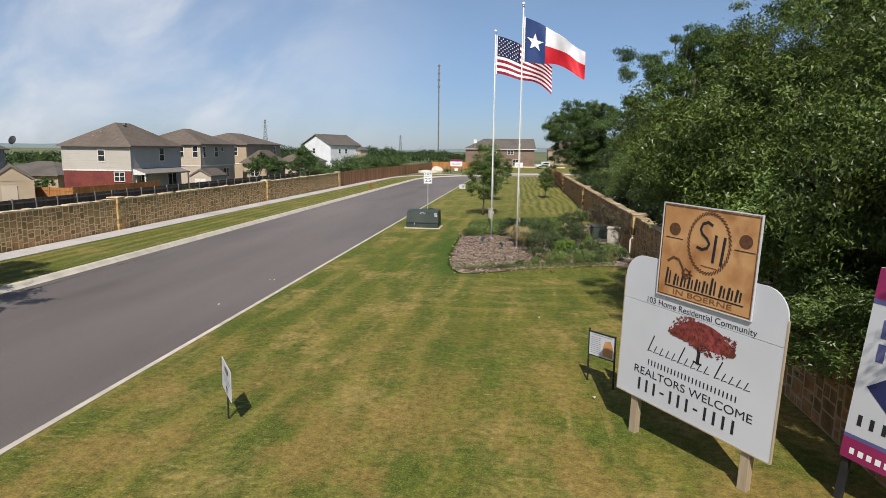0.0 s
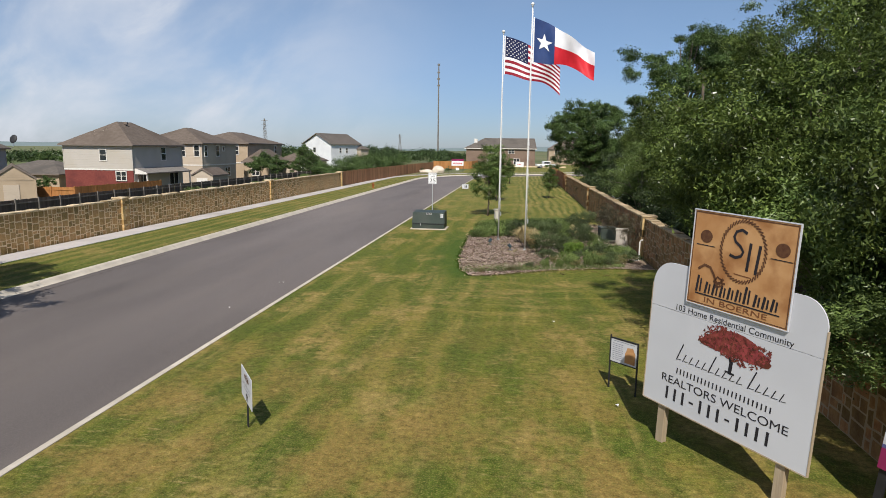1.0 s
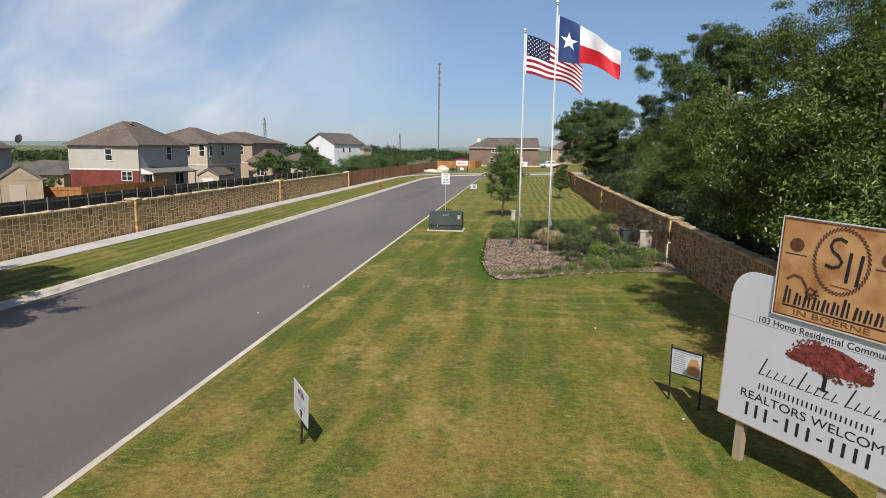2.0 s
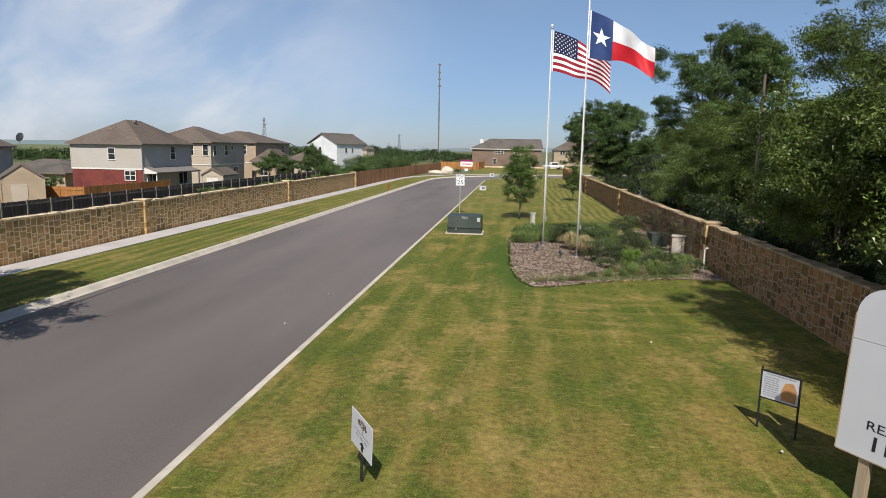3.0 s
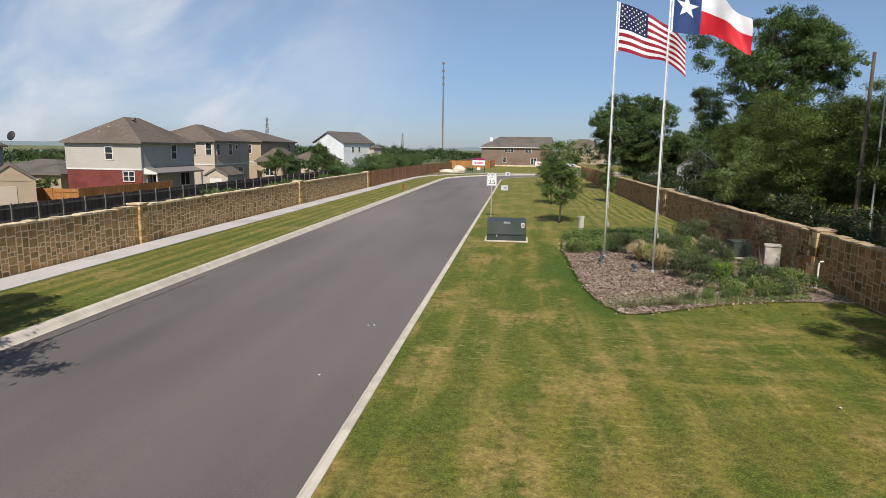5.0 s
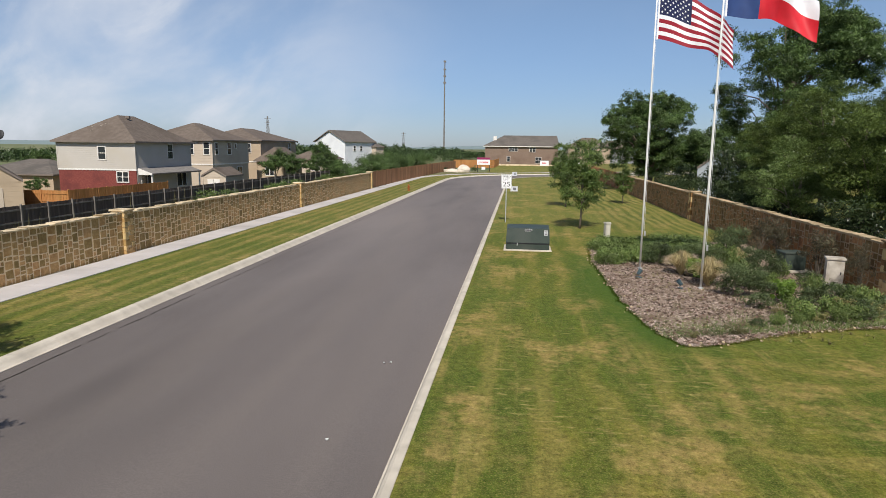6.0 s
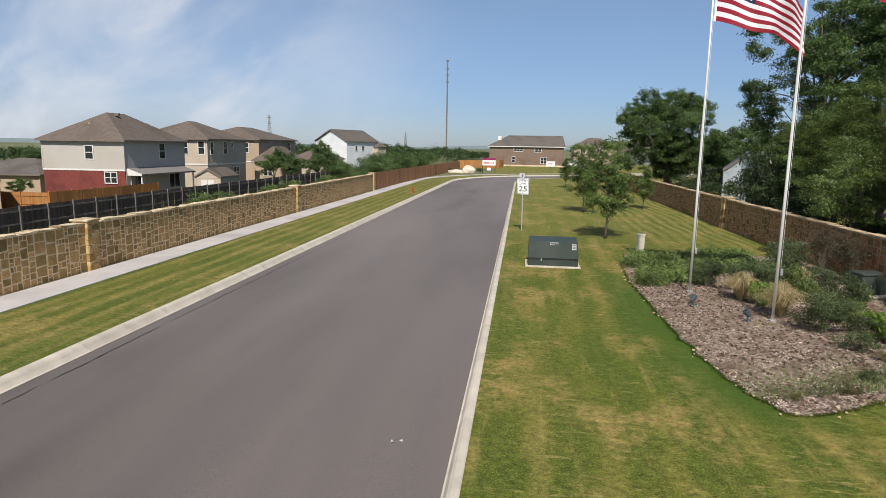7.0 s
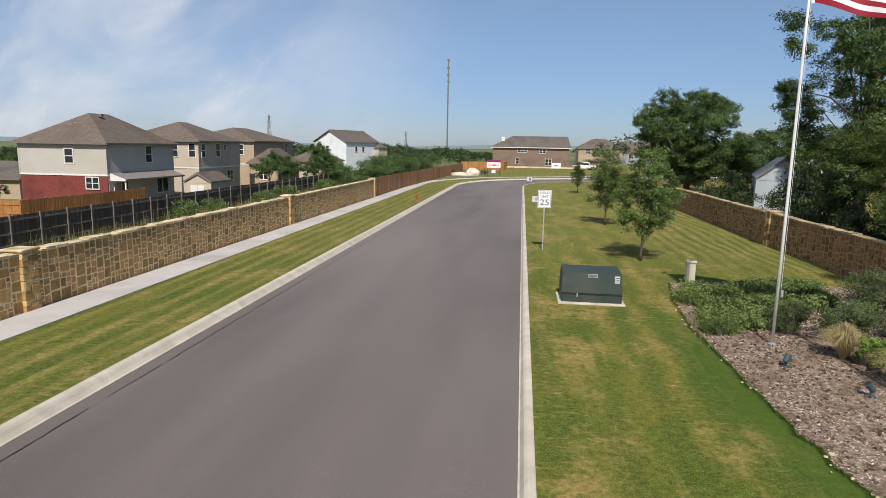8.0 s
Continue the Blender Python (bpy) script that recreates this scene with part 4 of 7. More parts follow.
def make_shrub(name, m, rx, h, clumps, per, leaf, leaf_mat, seed, label, group="", category="shrub", stems=5):
    rng = np.random.default_rng(seed)
    t = thing(name, m, label, category, group)
    pts = []
    while len(pts) < clumps:
        d = rng.normal(size=3)
        d /= np.linalg.norm(d)
        k = rng.random() ** 0.4
        pts.append((d[0] * rx * k * 0.85, d[1] * rx * k * 0.85, h * (0.5 + 0.42 * d[2] * k)))
    pts = np.array(pts)
    b = bmesh.new()
    for k in range(stems):
        c = pts[int(rng.integers(clumps))]
        tube(b, [(c[0] * 0.08, c[1] * 0.08, 0), (c[0] * 0.5, c[1] * 0.5, c[2] * 0.55), tuple(c)], [0.018, 0.012, 0.005], 5)
    part("stem", b, BARK, t)
    v, q = leaf_cloud(pts, rng.uniform(0.7, 1.2, clumps) * max(0.12, rx * 0.34), per, leaf[0], leaf[1], rng, folded=rx < 1.0)
    v[:, 2] = np.maximum(v[:, 2], 0.01)
    fast_mesh("leaves", v, q, leaf_mat, t)
    return t


def grass_clump(name, m, h, spread, blades, mat, seed, label, group):
    """A fountain of thin arching blades."""
    rng = np.random.default_rng(seed)
    t = thing(name, m, label, "ornamental grass", group)
    a = rng.uniform(0, 2 * math.pi, blades)
    out = rng.uniform(0.15, 1.0, blades) * spread
    hh = h * rng.uniform(0.7, 1.1, blades) * (1 - 0.35 * out / spread)
    wd = 0.006
    vs = []
    for f, k, z in ((0, 0.06, 0.0), (0.4, 0.28, 0.62), (0.75, 0.62, 0.98), (1.0, 1.0, 0.86)):
        c = np.stack([np.cos(a) * out * k, np.sin(a) * out * k, hh * z], 1)
        sd = np.stack([-np.sin(a), np.cos(a), np.zeros(blades)], 1) * wd * (1.15 - f)
        vs += [c - sd, c + sd]
    v = np.stack(vs, 1).reshape(-1, 3)
    base = np.arange(blades)[:, None] * 8
    q = np.concatenate([base + np.array([[0, 1, 3, 2]]), base + np.array([[2, 3, 5, 4]]), base + np.array([[4, 5, 7, 6]])])
    fast_mesh("blades", v, q, mat, t)
    return t


# ---- houses ----
def window(parent, face, a, z, wd, ht, rows=2, cols=1):
    """A sash window on a house wall. face: matrix whose x runs along the wall and y points out."""
    m = face @ Matrix.Translation((a, 0, z))
    b = bmesh.new()
    t = 0.09
    for x0, x1, z0, z1 in ((-t, 0, -t, ht + t), (wd, wd + t, -t, ht + t), (0, wd, -t, 0), (0, wd, ht, ht + t)):
        box(b, x0, x1, 0.0, 0.055, z0, z1, 0.01)
    for i in range(1, rows):
        box(b, 0, wd, 0.008, 0.045, ht * i / rows - 0.03, ht * i / rows + 0.03)
    for i in range(1, cols):
        box(b, wd * i / cols - 0.045, wd * i / cols + 0.045, 0.006, 0.05, 0, ht)
    wn_ = part("window", b, TRIM, parent)
    wn_.matrix_basis = m
    for i in range(cols):
        for j in range(rows):
            b = bmesh.new()
            box(b, wd * i / cols + 0.02, wd * (i + 1) / cols - 0.02, 0.004, 0.02, ht * j / rows + 0.02, ht * (j + 1) / rows - 0.02)
            part("pane", b, GLASS, wn_)
    return wn_


def roof_mesh(b, x0, x1, y0, y1, ze, zr, style, over=0.4, thick=0.16, steep=False):
    """A hip roof (steep: its east end almost upright), or a gable roof whose ridge runs along 'x' or 'y', with a fascia."""
    x0, x1, y0, y1 = x0 - over, x1 + over, y0 - over, y1 + over
    xm, ym = (x0 + x1) / 2, (y0 + y1) / 2
    c = [(x0, y0), (x1, y0), (x1, y1), (x0, y1)]
    if style == "hip":
        hw = min(x1 - x0, y1 - y0) / 2 * 0.92
        r0, r1 = ((xm, y0 + hw), (xm, y1 - hw)) if y1 - y0 > x1 - x0 else ((x0 + hw, ym), (x1 - (0.5 if steep else hw), ym))
    elif style == "y":
        r0, r1 = (xm, y0), (xm, y1)
    else:
        r0, r1 = (x0, ym), (x1, ym)
    lo = [b.verts.new((x, y, ze - thick)) for x, y in c]
    hi = [b.verts.new((x, y, ze)) for x, y in c]
    a, z = b.verts.new((*r0, zr)), b.verts.new((*r1, zr))
    if style == "y" or (style == "hip" and y1 - y0 > x1 - x0):
        fs = [(hi[0], hi[1], a), (hi[1], hi[2], z, a), (hi[2], hi[3], z), (hi[3], hi[0], a, z)]
    else:
        fs = [(hi[0], hi[1], z, a), (hi[1], hi[2], z), (hi[2], hi[3], a, z), (hi[3], hi[0], a)]
    for f in fs:
        if style == "hip" or len(f) == 4:
            b.faces.new(f)
    for i in range(4):
        if style == "y" and i in (0, 2) or style == "x" and i in (1, 3):
            continue
        f = b.faces.new((lo[i], lo[(i + 1) % 4], hi[(i + 1) % 4], hi[i]))
        f.material_index = 1
    if style == "hip":
        f = b.faces.new(lo[::-1])
        f.material_index = 1
    else:
        rakes = ((0, 1, a), (2, 3, z)) if style == "y" else ((1, 2, z), (3, 0, a))
        for p, q, top in rakes:
            dn = b.verts.new(top.co - Vector((0, 0, thick * 1.4)))
            for k in (p, q):
                f = b.faces.new((hi[k], top, dn, lo[k]))
                f.material_index = 1
    bmesh.ops.recalc_face_normals(b, faces=b.faces[:])
    return (r0, r1)


def house(name, label, m, wx, wy, ze, zr, style, upper, lower=None, split_z=None, roof=None, over=0.4, group="", category="house", steep=False):
    """A house with its near corner frame at m: x 0..wx, y 0..wy, ground z = 0. Returns it and the four wall frames."""
    h = thing(name, m, label, category, group)
    if split_z is not None:
        b = bmesh.new()
        box(b, 0, wx, 0, wy, -1.0, split_z)
        part("lower_wall", b, lower, h)
        b = bmesh.new()
        box(b, -0.03, wx + 0.03, -0.03, wy + 0.03, split_z, ze - 0.02)
        part("upper_wall", b, upper, h)
        b = bmesh.new()
        box(b, -0.05, wx + 0.05, -0.05, wy + 0.05, split_z - 0.10, split_z + 0.06)
        part("belt_trim", b, TRIM, h)
    else:
        b = bmesh.new()
        box(b, 0, wx, 0, wy, -1.0, ze - 0.02)
        part("wall", b, upper, h)
    # corner boards
    for cx, cy in ((0, 0), (wx, 0), (wx, wy), (0, wy)):
        b = bmesh.new()
        box(b, cx - 0.06, cx + 0.06, cy - 0.06, cy + 0.06, (split_z or 0) + 0.05, ze - 0.1)
        part("corner_board", b, upper, h)
    b = bmesh.new()
    roof_mesh(b, 0, wx, 0, wy, ze, zr, style, over, steep=steep)
    part("roof", b, [roof or SHINGLE, FASCIA], h)
    if style in ("x", "y"):
        for e in (0, 1):
            b = bmesh.new()
            if style == "y":
                y = -0.02 if e == 0 else wy + 0.02
                pts = [(-0.02, y, ze - 0.2), (wx + 0.02, y, ze - 0.2), (wx / 2, y, zr - 0.12)]
                off = Vector((0, 0.05 if e == 0 else -0.05, 0))
            else:
                x = -0.02 if e == 0 else wx + 0.02
                pts = [(x, -0.02, ze - 0.2), (x, wy + 0.02, ze - 0.2), (x, wy / 2, zr - 0.12)]
                off = Vector((0.05 if e == 0 else -0.05, 0, 0))
            f = [b.verts.new(p) for p in pts]
            g = [b.verts.new(Vector(p) + off) for p in pts]
            b.faces.new(f)
            b.faces.new(g[::-1])
            for i in range(3):
                b.faces.new((f[i], g[i], g[(i + 1) % 3], f[(i + 1) % 3]))
            bmesh.ops.recalc_face_normals(b, faces=b.faces[:])
            part("gable", b, upper, h)
    south = Matrix.Translation((0, -0.032, 0)) @ Matrix(((1, 0, 0, 0), (0, -1, 0, 0), (0, 0, 1, 0), (0, 0, 0, 1)))
    east = Matrix.Translation((wx + 0.032, 0, 0)) @ Matrix(((0, 1, 0, 0), (1, 0, 0, 0), (0, 0, 1, 0), (0, 0, 0, 1)))
    return h, south, east

# ---- flagpoles and flags ----
def flagpole(x, y, h, label):
    p = thing("flagpole", pose(x, y, 0.012), label, "flagpole", "flagpoles")
    b = bmesh.new()
    tube(b, [(0, 0, 0), (0, 0, h * 0.35), (0, 0, h * 0.7), (0, 0, h)], [0.038, 0.036, 0.030, 0.022], 16)
    part("shaft", b, POLE, p, smooth=True)
    b = bmesh.new()
    tube(b, [(0, 0, 0), (0, 0, 0.03), (0, 0, 0.05)], [0.10, 0.095, 0.07], 18)
    part("collar", b, GALV, p)
    b = bmesh.new()
    bmesh.ops.create_uvsphere(b, u_segments=14, v_segments=8, radius=0.075, matrix=Matrix.Translation((0, 0, h + 0.09)))
    tube(b, [(0, 0, h - 0.02), (0, 0, h + 0.04)], [0.055, 0.03], 10)
    part("finial", b, POLE, p, smooth=True)
    b = bmesh.new()
    tube(b, [(0.065, -0.02, 1.3), (0.055, -0.02, h * 0.5), (0.04, -0.015, h - 0.1)], [0.004, 0.004, 0.004], 5)
    part("halyard", b, FLAG_WHITE, p)
    b = bmesh.new()
    box(b, 0.06, 0.12, -0.05, -0.01, 1.22, 1.4, 0.01)
    part("cleat", b, GALV, p)
    return p


def cloth(u, v, length, hoist, droop, wave, phase, back, gather):
    """A point of a flying flag: u along the fly, v up the hoist, both 0..1."""
    sag = droop * (u ** 1.5) * length
    amp = wave * (u ** 0.8)
    ph = u * 8.4 - v * 1.4 + phase
    x = u * length * (0.93 - 0.12 * droop * u)
    y = back * u * length + amp * math.sin(ph) + amp * 0.38 * math.sin(u * 17.0 + v * 3.2 + phase * 1.7)
    z = v * hoist * (1 - gather * u) - sag + 0.14 * hoist * u * (v - 0.5) * math.sin(ph * 0.7) + 0.05 * hoist * math.sin(ph + 1.0) * u
    return Vector((x, y, z))


def flag(x, y, z, length, hoist, droop, wave, phase, back, gather, stripes, label):
    """A flag flying towards +x from its pole; z is the hoist's foot."""
    f = thing("flag", pose(x, y, z), label, "flag")
    nu, nv = 44, 26
    args = (length, hoist, droop, wave, phase, back, gather)

    def colour(u, v):
        if stripes:
            if u < 0.4 and v > 6 / 13:
                return "canton"
            return "red_stripe" if int((1 - v) * 13) % 2 == 0 else "white_stripe"
        return "blue_bar" if u < 1 / 3 else ("white_bar" if v > 0.5 else "red_bar")

    mats = {"canton": FLAG_NAVY, "red_stripe": FLAG_DKRED, "white_stripe": FLAG_WHITE, "blue_bar": FLAG_BLUE, "white_bar": FLAG_WHITE, "red_bar": FLAG_RED}
    us = sorted({i / nu for i in range(nu + 1)} | {0.4, 1 / 3})
    bms = {}
    for i in range(len(us) - 1):
        for j in range(nv):
            u0, u1, v0, v1 = us[i], us[i + 1], j / nv, (j + 1) / nv
            name = colour((u0 + u1) / 2, (v0 + v1) / 2)
            b = bms.setdefault(name, bmesh.new())
            b.faces.new([b.verts.new(cloth(p, q, *args)) for p, q in ((u0, v0), (u1, v0), (u1, v1), (u0, v1))])
    for name, b in bms.items():
        bmesh.ops.remove_doubles(b, verts=b.verts[:], dist=1e-4)
        bmesh.ops.solidify(b, geom=b.faces[:], thickness=0.004)
        part(name, b, mats[name], f, smooth=True).data.set_sharp_from_angle(angle=0.8)
    b = bmesh.new()

    def put_star(u, v, r):
        def at(p, q, sgn):
            c = cloth(p, q, *args)
            ex, ez = cloth(p + 0.01, q, *args) - c, cloth(p, q + 0.01, *args) - c
            return c + ex.cross(ez).normalized() * 0.011 * sgn

        for sgn in (1, -1):
            rings = [[b.verts.new(at(u, v, sgn))]]
            for f_ in (0.33, 0.66, 1.0):
                rings.append([b.verts.new(at(u + f_ * (r if i % 2 == 0 else r * 0.40) * math.cos(math.pi / 2 + i * math.pi / 5) / length, v + f_ * (r if i % 2 == 0 else r * 0.40) * math.sin(math.pi / 2 + i * math.pi / 5) / hoist, sgn)) for i in range(10)])
            for i in range(10):
                k_ = (i + 1) % 10
                b.faces.new((rings[0][0], rings[1][i], rings[1][k_]))
                for p_, q_ in ((1, 2), (2, 3)):
                    b.faces.new((rings[p_][i], rings[q_][i], rings[q_][k_], rings[p_][k_]))

    if stripes:
        for row in range(9):
            for k in range(6 if row % 2 == 0 else 5):
                put_star((0.033 + 0.066 * k) if row % 2 == 0 else (0.066 + 0.066 * k), 1 - (7 / 13) * (row + 1) / 10, hoist * 0.026)
    else:
        put_star(1 / 6, 0.5, hoist * 0.22)
    part("stars", b, FLAG_WHITE, f)
    b = bmesh.new()
    box(b, -0.045, 0.01, -0.01, 0.01, -0.02, hoist + 0.02, 0.004)
    part("heading", b, FLAG_WHITE, f)
    return f


US, TX = (-1.36, 33.6), (-0.06, 30.5)
flagpole(*US, 10.0, "tall satin aluminium flagpole with a ball finial in the bed")
flagpole(*TX, 10.55, "tall satin aluminium flagpole at the mulch's edge")
flag(US[0] + 0.10, US[1] - 0.03, 8.12, 3.0, 1.76, 0.31, 0.23, 0.6, 0.10, 0.25, True, "starred and striped red, white and navy flag flying")
flag(TX[0] + 0.10, TX[1] - 0.03, 8.25, 2.88, 1.84, 0.20, 0.26, 2.2, 0.08, 0.44, False, "flag with blue bar, white star, white and red halves")

# spotlights at the poles' feet
for i, (sx, sy, ax) in enumerate(((-1.70, 31.9, 20), (-0.72, 30.4, 160))):
    sp_ = thing("spotlight", pose(sx, sy, 0.026, 0, 0, ax) @ Matrix.Diagonal((0.78, 0.78, 0.78, 1)), "small teal ground spotlight aimed up a flagpole", "spotlight", "ground spotlights")
    b = bmesh.new()
    tube(b, [(0, 0, 0), (0, 0, 0.16)], [0.018, 0.015], 8)
    part("stake", b, TEAL, sp_)
    b = bmesh.new()
    tube(b, [(-0.06, 0, 0.15), (0.02, 0.02, 0.24), (0.09, 0.04, 0.33)], [0.07, 0.085, 0.095], 14)
    part("lamp_head", b, TEAL, sp_)
    b = bmesh.new()
    tube(b, [(0.085, 0.038, 0.325), (0.093, 0.041, 0.334)], [0.082, 0.082], 14)
    part("lens", b, GLASS, sp_)
    b = bmesh.new()
    box(b, -0.12, 0.12, -0.10, 0.10, -0.03, 0.03, 0.015)
    part("base_plate", b, TEAL, sp_)

# ---- green transformer cabinet on its pad ----
pad = thing("concrete_pad", pose(-5.42, 37.55, 0), "pale concrete pad under the transformer", "pad")
b = bmesh.new()
box(b, -1.02, 1.02, -0.72, 0.72, -0.05, 0.05, 0.015)
part("slab_block", b, CONCRETE, pad)
tr = thing("transformer_cabinet", pose(-5.42, 37.55, 0.05), "dark green steel transformer cabinet with white labels", "transformer")
b = bmesh.new()
box(b, -0.92, 0.92, -0.60, 0.60, 0, 0.25, 0.02)
part("base", b, BOX_GREEN, tr)
b = bmesh.new()
vs = [b.verts.new(p) for p in ((-0.93, -0.60, 0.27), (0.93, -0.60, 0.27), (0.93, 0.60, 0.27), (-0.93, 0.60, 0.27), (-0.90, -0.50, 0.90), (0.90, -0.50, 0.90), (0.90, 0.58, 0.96), (-0.90, 0.58, 0.96))]
for f in ((3, 2, 1, 0), (0, 1, 5, 4), (1, 2, 6, 5), (2, 3, 7, 6), (3, 0, 4, 7), (4, 5, 6, 7)):
    b.faces.new([vs[i] for i in f])
bmesh.ops.bevel(b, geom=b.edges[:], offset=0.02, segments=2, affect="EDGES")
part("hood", b, BOX_GREEN, tr)
for x0, x1, z0, z1 in ((-0.13, 0.17, 0.78, 0.88), (0.68, 0.84, 0.62, 0.84)):
    b = bmesh.new()
    dy = lambda z: -0.60 + (z - 0.27) * 0.159 - 0.006
    q = [b.verts.new(p) for p in ((x0, dy(z0), z0), (x1, dy(z0), z0), (x1, dy(z1), z1), (x0, dy(z1), z1))]
    b.faces.new(q)
    bmesh.ops.solidify(b, geom=b.faces[:], thickness=0.004)
    lab = part("sticker", b, SIGN_WHITE, tr, "white warning sticker")
    b = bmesh.new()
    for k in range(3):
        zz = z0 + (z1 - z0) * (0.25 + 0.25 * k)
        q = [b.verts.new((x, dy(z) - 0.004, z)) for x, z in ((x0 + 0.02, zz - 0.008), (x1 - 0.02, zz - 0.008), (x1 - 0.02, zz + 0.008), (x0 + 0.02, zz + 0.008))]
        b.faces.new(q)
    part("print_bars", b, INK, lab)
b = bmesh.new()
box(b, -0.92, 0.92, -0.612, -0.58, 0.245, 0.275)
part("seam_strip", b, BLACK, tr)
b = bmesh.new()
box(b, -0.46, -0.42, -0.63, -0.60, 0.17, 0.28, 0.006)
part("padlock", b, GALV, tr)

# utility pedestal
ut = thing("utility_pedestal", pose(-1.70, 40.1, 0), "beige plastic utility pedestal beside the groundcover", "pedestal")
b = bmesh.new()
box(b, -0.14, 0.14, -0.12, 0.12, 0, 0.90, 0.02)
part("housing", b, BEIGE_PLASTIC, ut)
b = bmesh.new()
box(b, -0.165, 0.165, -0.145, 0.145, 0.88, 0.97, 0.025)
part("cap", b, BEIGE_PLASTIC, ut)

# ---- printing ----


def lettering(text, width, height, shear=0.0):
    """A mesh of the words with the built-in font, scaled to width and cap height, flat in x-z with its foot at z = 0, facing -y."""
    c = bpy.data.curves.new("words", "FONT")
    c.body, c.size, c.shear, c.extrude = text, 1.0, shear, 0.0
    o = bpy.data.objects.new("words", c)
    scene.collection.objects.link(o)
    dg = bpy.context.evaluated_depsgraph_get()
    me = bpy.data.meshes.new_from_object(o.evaluated_get(dg))
    bpy.data.objects.remove(o)
    b = bmesh.new()
    b.from_mesh(me)
    xs, ys = [v.co.x for v in b.verts], [v.co.y for v in b.verts]
    x0, x1 = min(xs), max(xs)
    cap = 0.69
    for v in b.verts:
        v.co = Vector(((v.co.x - x0) / (x1 - x0) * width, 0, v.co.y / cap * height))
    return b


def bars(b, x0, x1, z0, z1, n, rnd, slant=0.0, fill=0.62):
    """Plain upright bars in place of writing."""
    pitch = (x1 - x0) / n
    for i in range(n):
        a = x0 + pitch * i
        wd = pitch * fill * rnd.uniform(0.8, 1.15)
        k = (z1 - z0) * slant
        q = [b.verts.new((x, 0, z)) for x, z in ((a, z0), (a + wd, z0), (a + wd + k, z1), (a + k, z1))]
        b.faces.new(q)


def strokes(b, segs, wd):
    """Flat pen strokes in x-z, each one ribbon."""
    for line in segs:
        p = [Vector(q) for q in line]
        rows = []
        for i, c in enumerate(p):
            d0 = (c - p[i - 1]).normalized() if i else (p[1] - c).normalized()
            d1 = (p[i + 1] - c).normalized() if i < len(p) - 1 else d0
            d = (d0 + d1).normalized() if (d0 + d1).length > 0.3 else d1
            nn = Vector((-d.y, d.x)) * wd * 0.5
            c = c + (d * wd * 0.35 if i == len(p) - 1 else -d * wd * 0.35 if i == 0 else Vector((0, 0)))
            rows.append([b.verts.new((q.x, 0, q.y)) for q in (c + nn, c - nn)])
        for r0, r1 in zip(rows, rows[1:]):
            b.faces.new((r0[0], r0[1], r1[1], r1[0]))


def put_words(parent, text, width, height, mat, x, z, y=-0.004):
    """Words on a face, each word a part of its own."""
    b = lettering(text, width, height)
    seen, bits = set(), []
    for v in b.verts:
        if v in seen:
            continue
        todo, isle = [v], []
        seen.add(v)
        while todo:
            q = todo.pop()
            isle.append(q)
            for e in q.link_edges:
                o_ = e.other_vert(q)
                if o_ not in seen:
                    seen.add(o_)
                    todo.append(o_)
        bits.append(isle)
    bits.sort(key=lambda k: min(q.co.x for q in k))
    groups, end = [], None
    for isle in bits:
        lo = min(q.co.x for q in isle)
        if end is None or lo - end > 0.22 * height:
            groups.append([])
        groups[-1] += isle
        end = max(end if end is not None else lo, max(q.co.x for q in isle))
    for g in groups:
        keep = set(g)
        w_ = bmesh.new()
        made = {q: w_.verts.new(q.co) for q in g}
        for f in b.faces:
            if f.verts[0] in keep:
                w_.faces.new([made[q] for q in f.verts])
        on_front(part("word", w_, mat, parent), x, z, y)
    b.free()


def on_front(ob, x, z, y=-0.004):
    ob.matrix_basis = Matrix.Translation((x, y, z))
    return ob


def rounded_top(x0, x1, z0, z1, r, n=8):
    out = [(x0, z0), (x1, z0)]
    out += [(x1 - r + r * math.cos(t), z1 - r + r * math.sin(t)) for t in [math.pi / 2 * i / n for i in range(n + 1)]]
    out += [(x0 + r + r * math.cos(t), z1 - r + r * math.sin(t)) for t in [math.pi / 2 + math.pi / 2 * i / n for i in range(n + 1)]]
    return out


# the large board: its frame has x along the face, y into it
board_m = Matrix.Translation((1.63, 12.21, 0)) @ Matrix.Rotation(-0.95, 4, "Z") @ Matrix.Rotation(radians(2), 4, "Y") @ Matrix.Translation((0.056, 0, -0.197)) @ Matrix.Diagonal((0.975, 1, 1.059, 1))
rb = random.Random(3)
sg = thing("development_sign", board_m, "large white sign board on two wooden posts with tan panel", "sign")
for px in (0.30, 2.30):
    b = bmesh.new()
    box(b, px - 0.07, px + 0.07, 0.03, 0.13, -0.3, 2.6, 0.008)
    part("post", b, POST_WOOD, sg, "pale weathered square wooden post")
b = bmesh.new()
sheet(b, [(-0.06, 0.80), (2.66, 0.80), (2.66, 2.235), (-0.06, 2.235)], 0.025, 0.0)
low = part("lower_board", b, BOARD, sg)
b = bmesh.new()
sheet(b, rounded_top(-0.06, 2.66, 2.241, 2.90, 0.34), 0.025, 0.0)
up = part("upper_board", b, BOARD, sg)
for nm, x0, x1, z0, z1 in (("edge_trim", -0.075, -0.06, 0.79, 2.56), ("edge_trim", 2.66, 2.675, 0.79, 2.56), ("edge_trim", -0.06, 2.66, 0.785, 0.80)):
    b = bmesh.new()
    box(b, x0, x1, -0.006, 0.03, z0, z1)
    part(nm, b, POST_WOOD, sg)
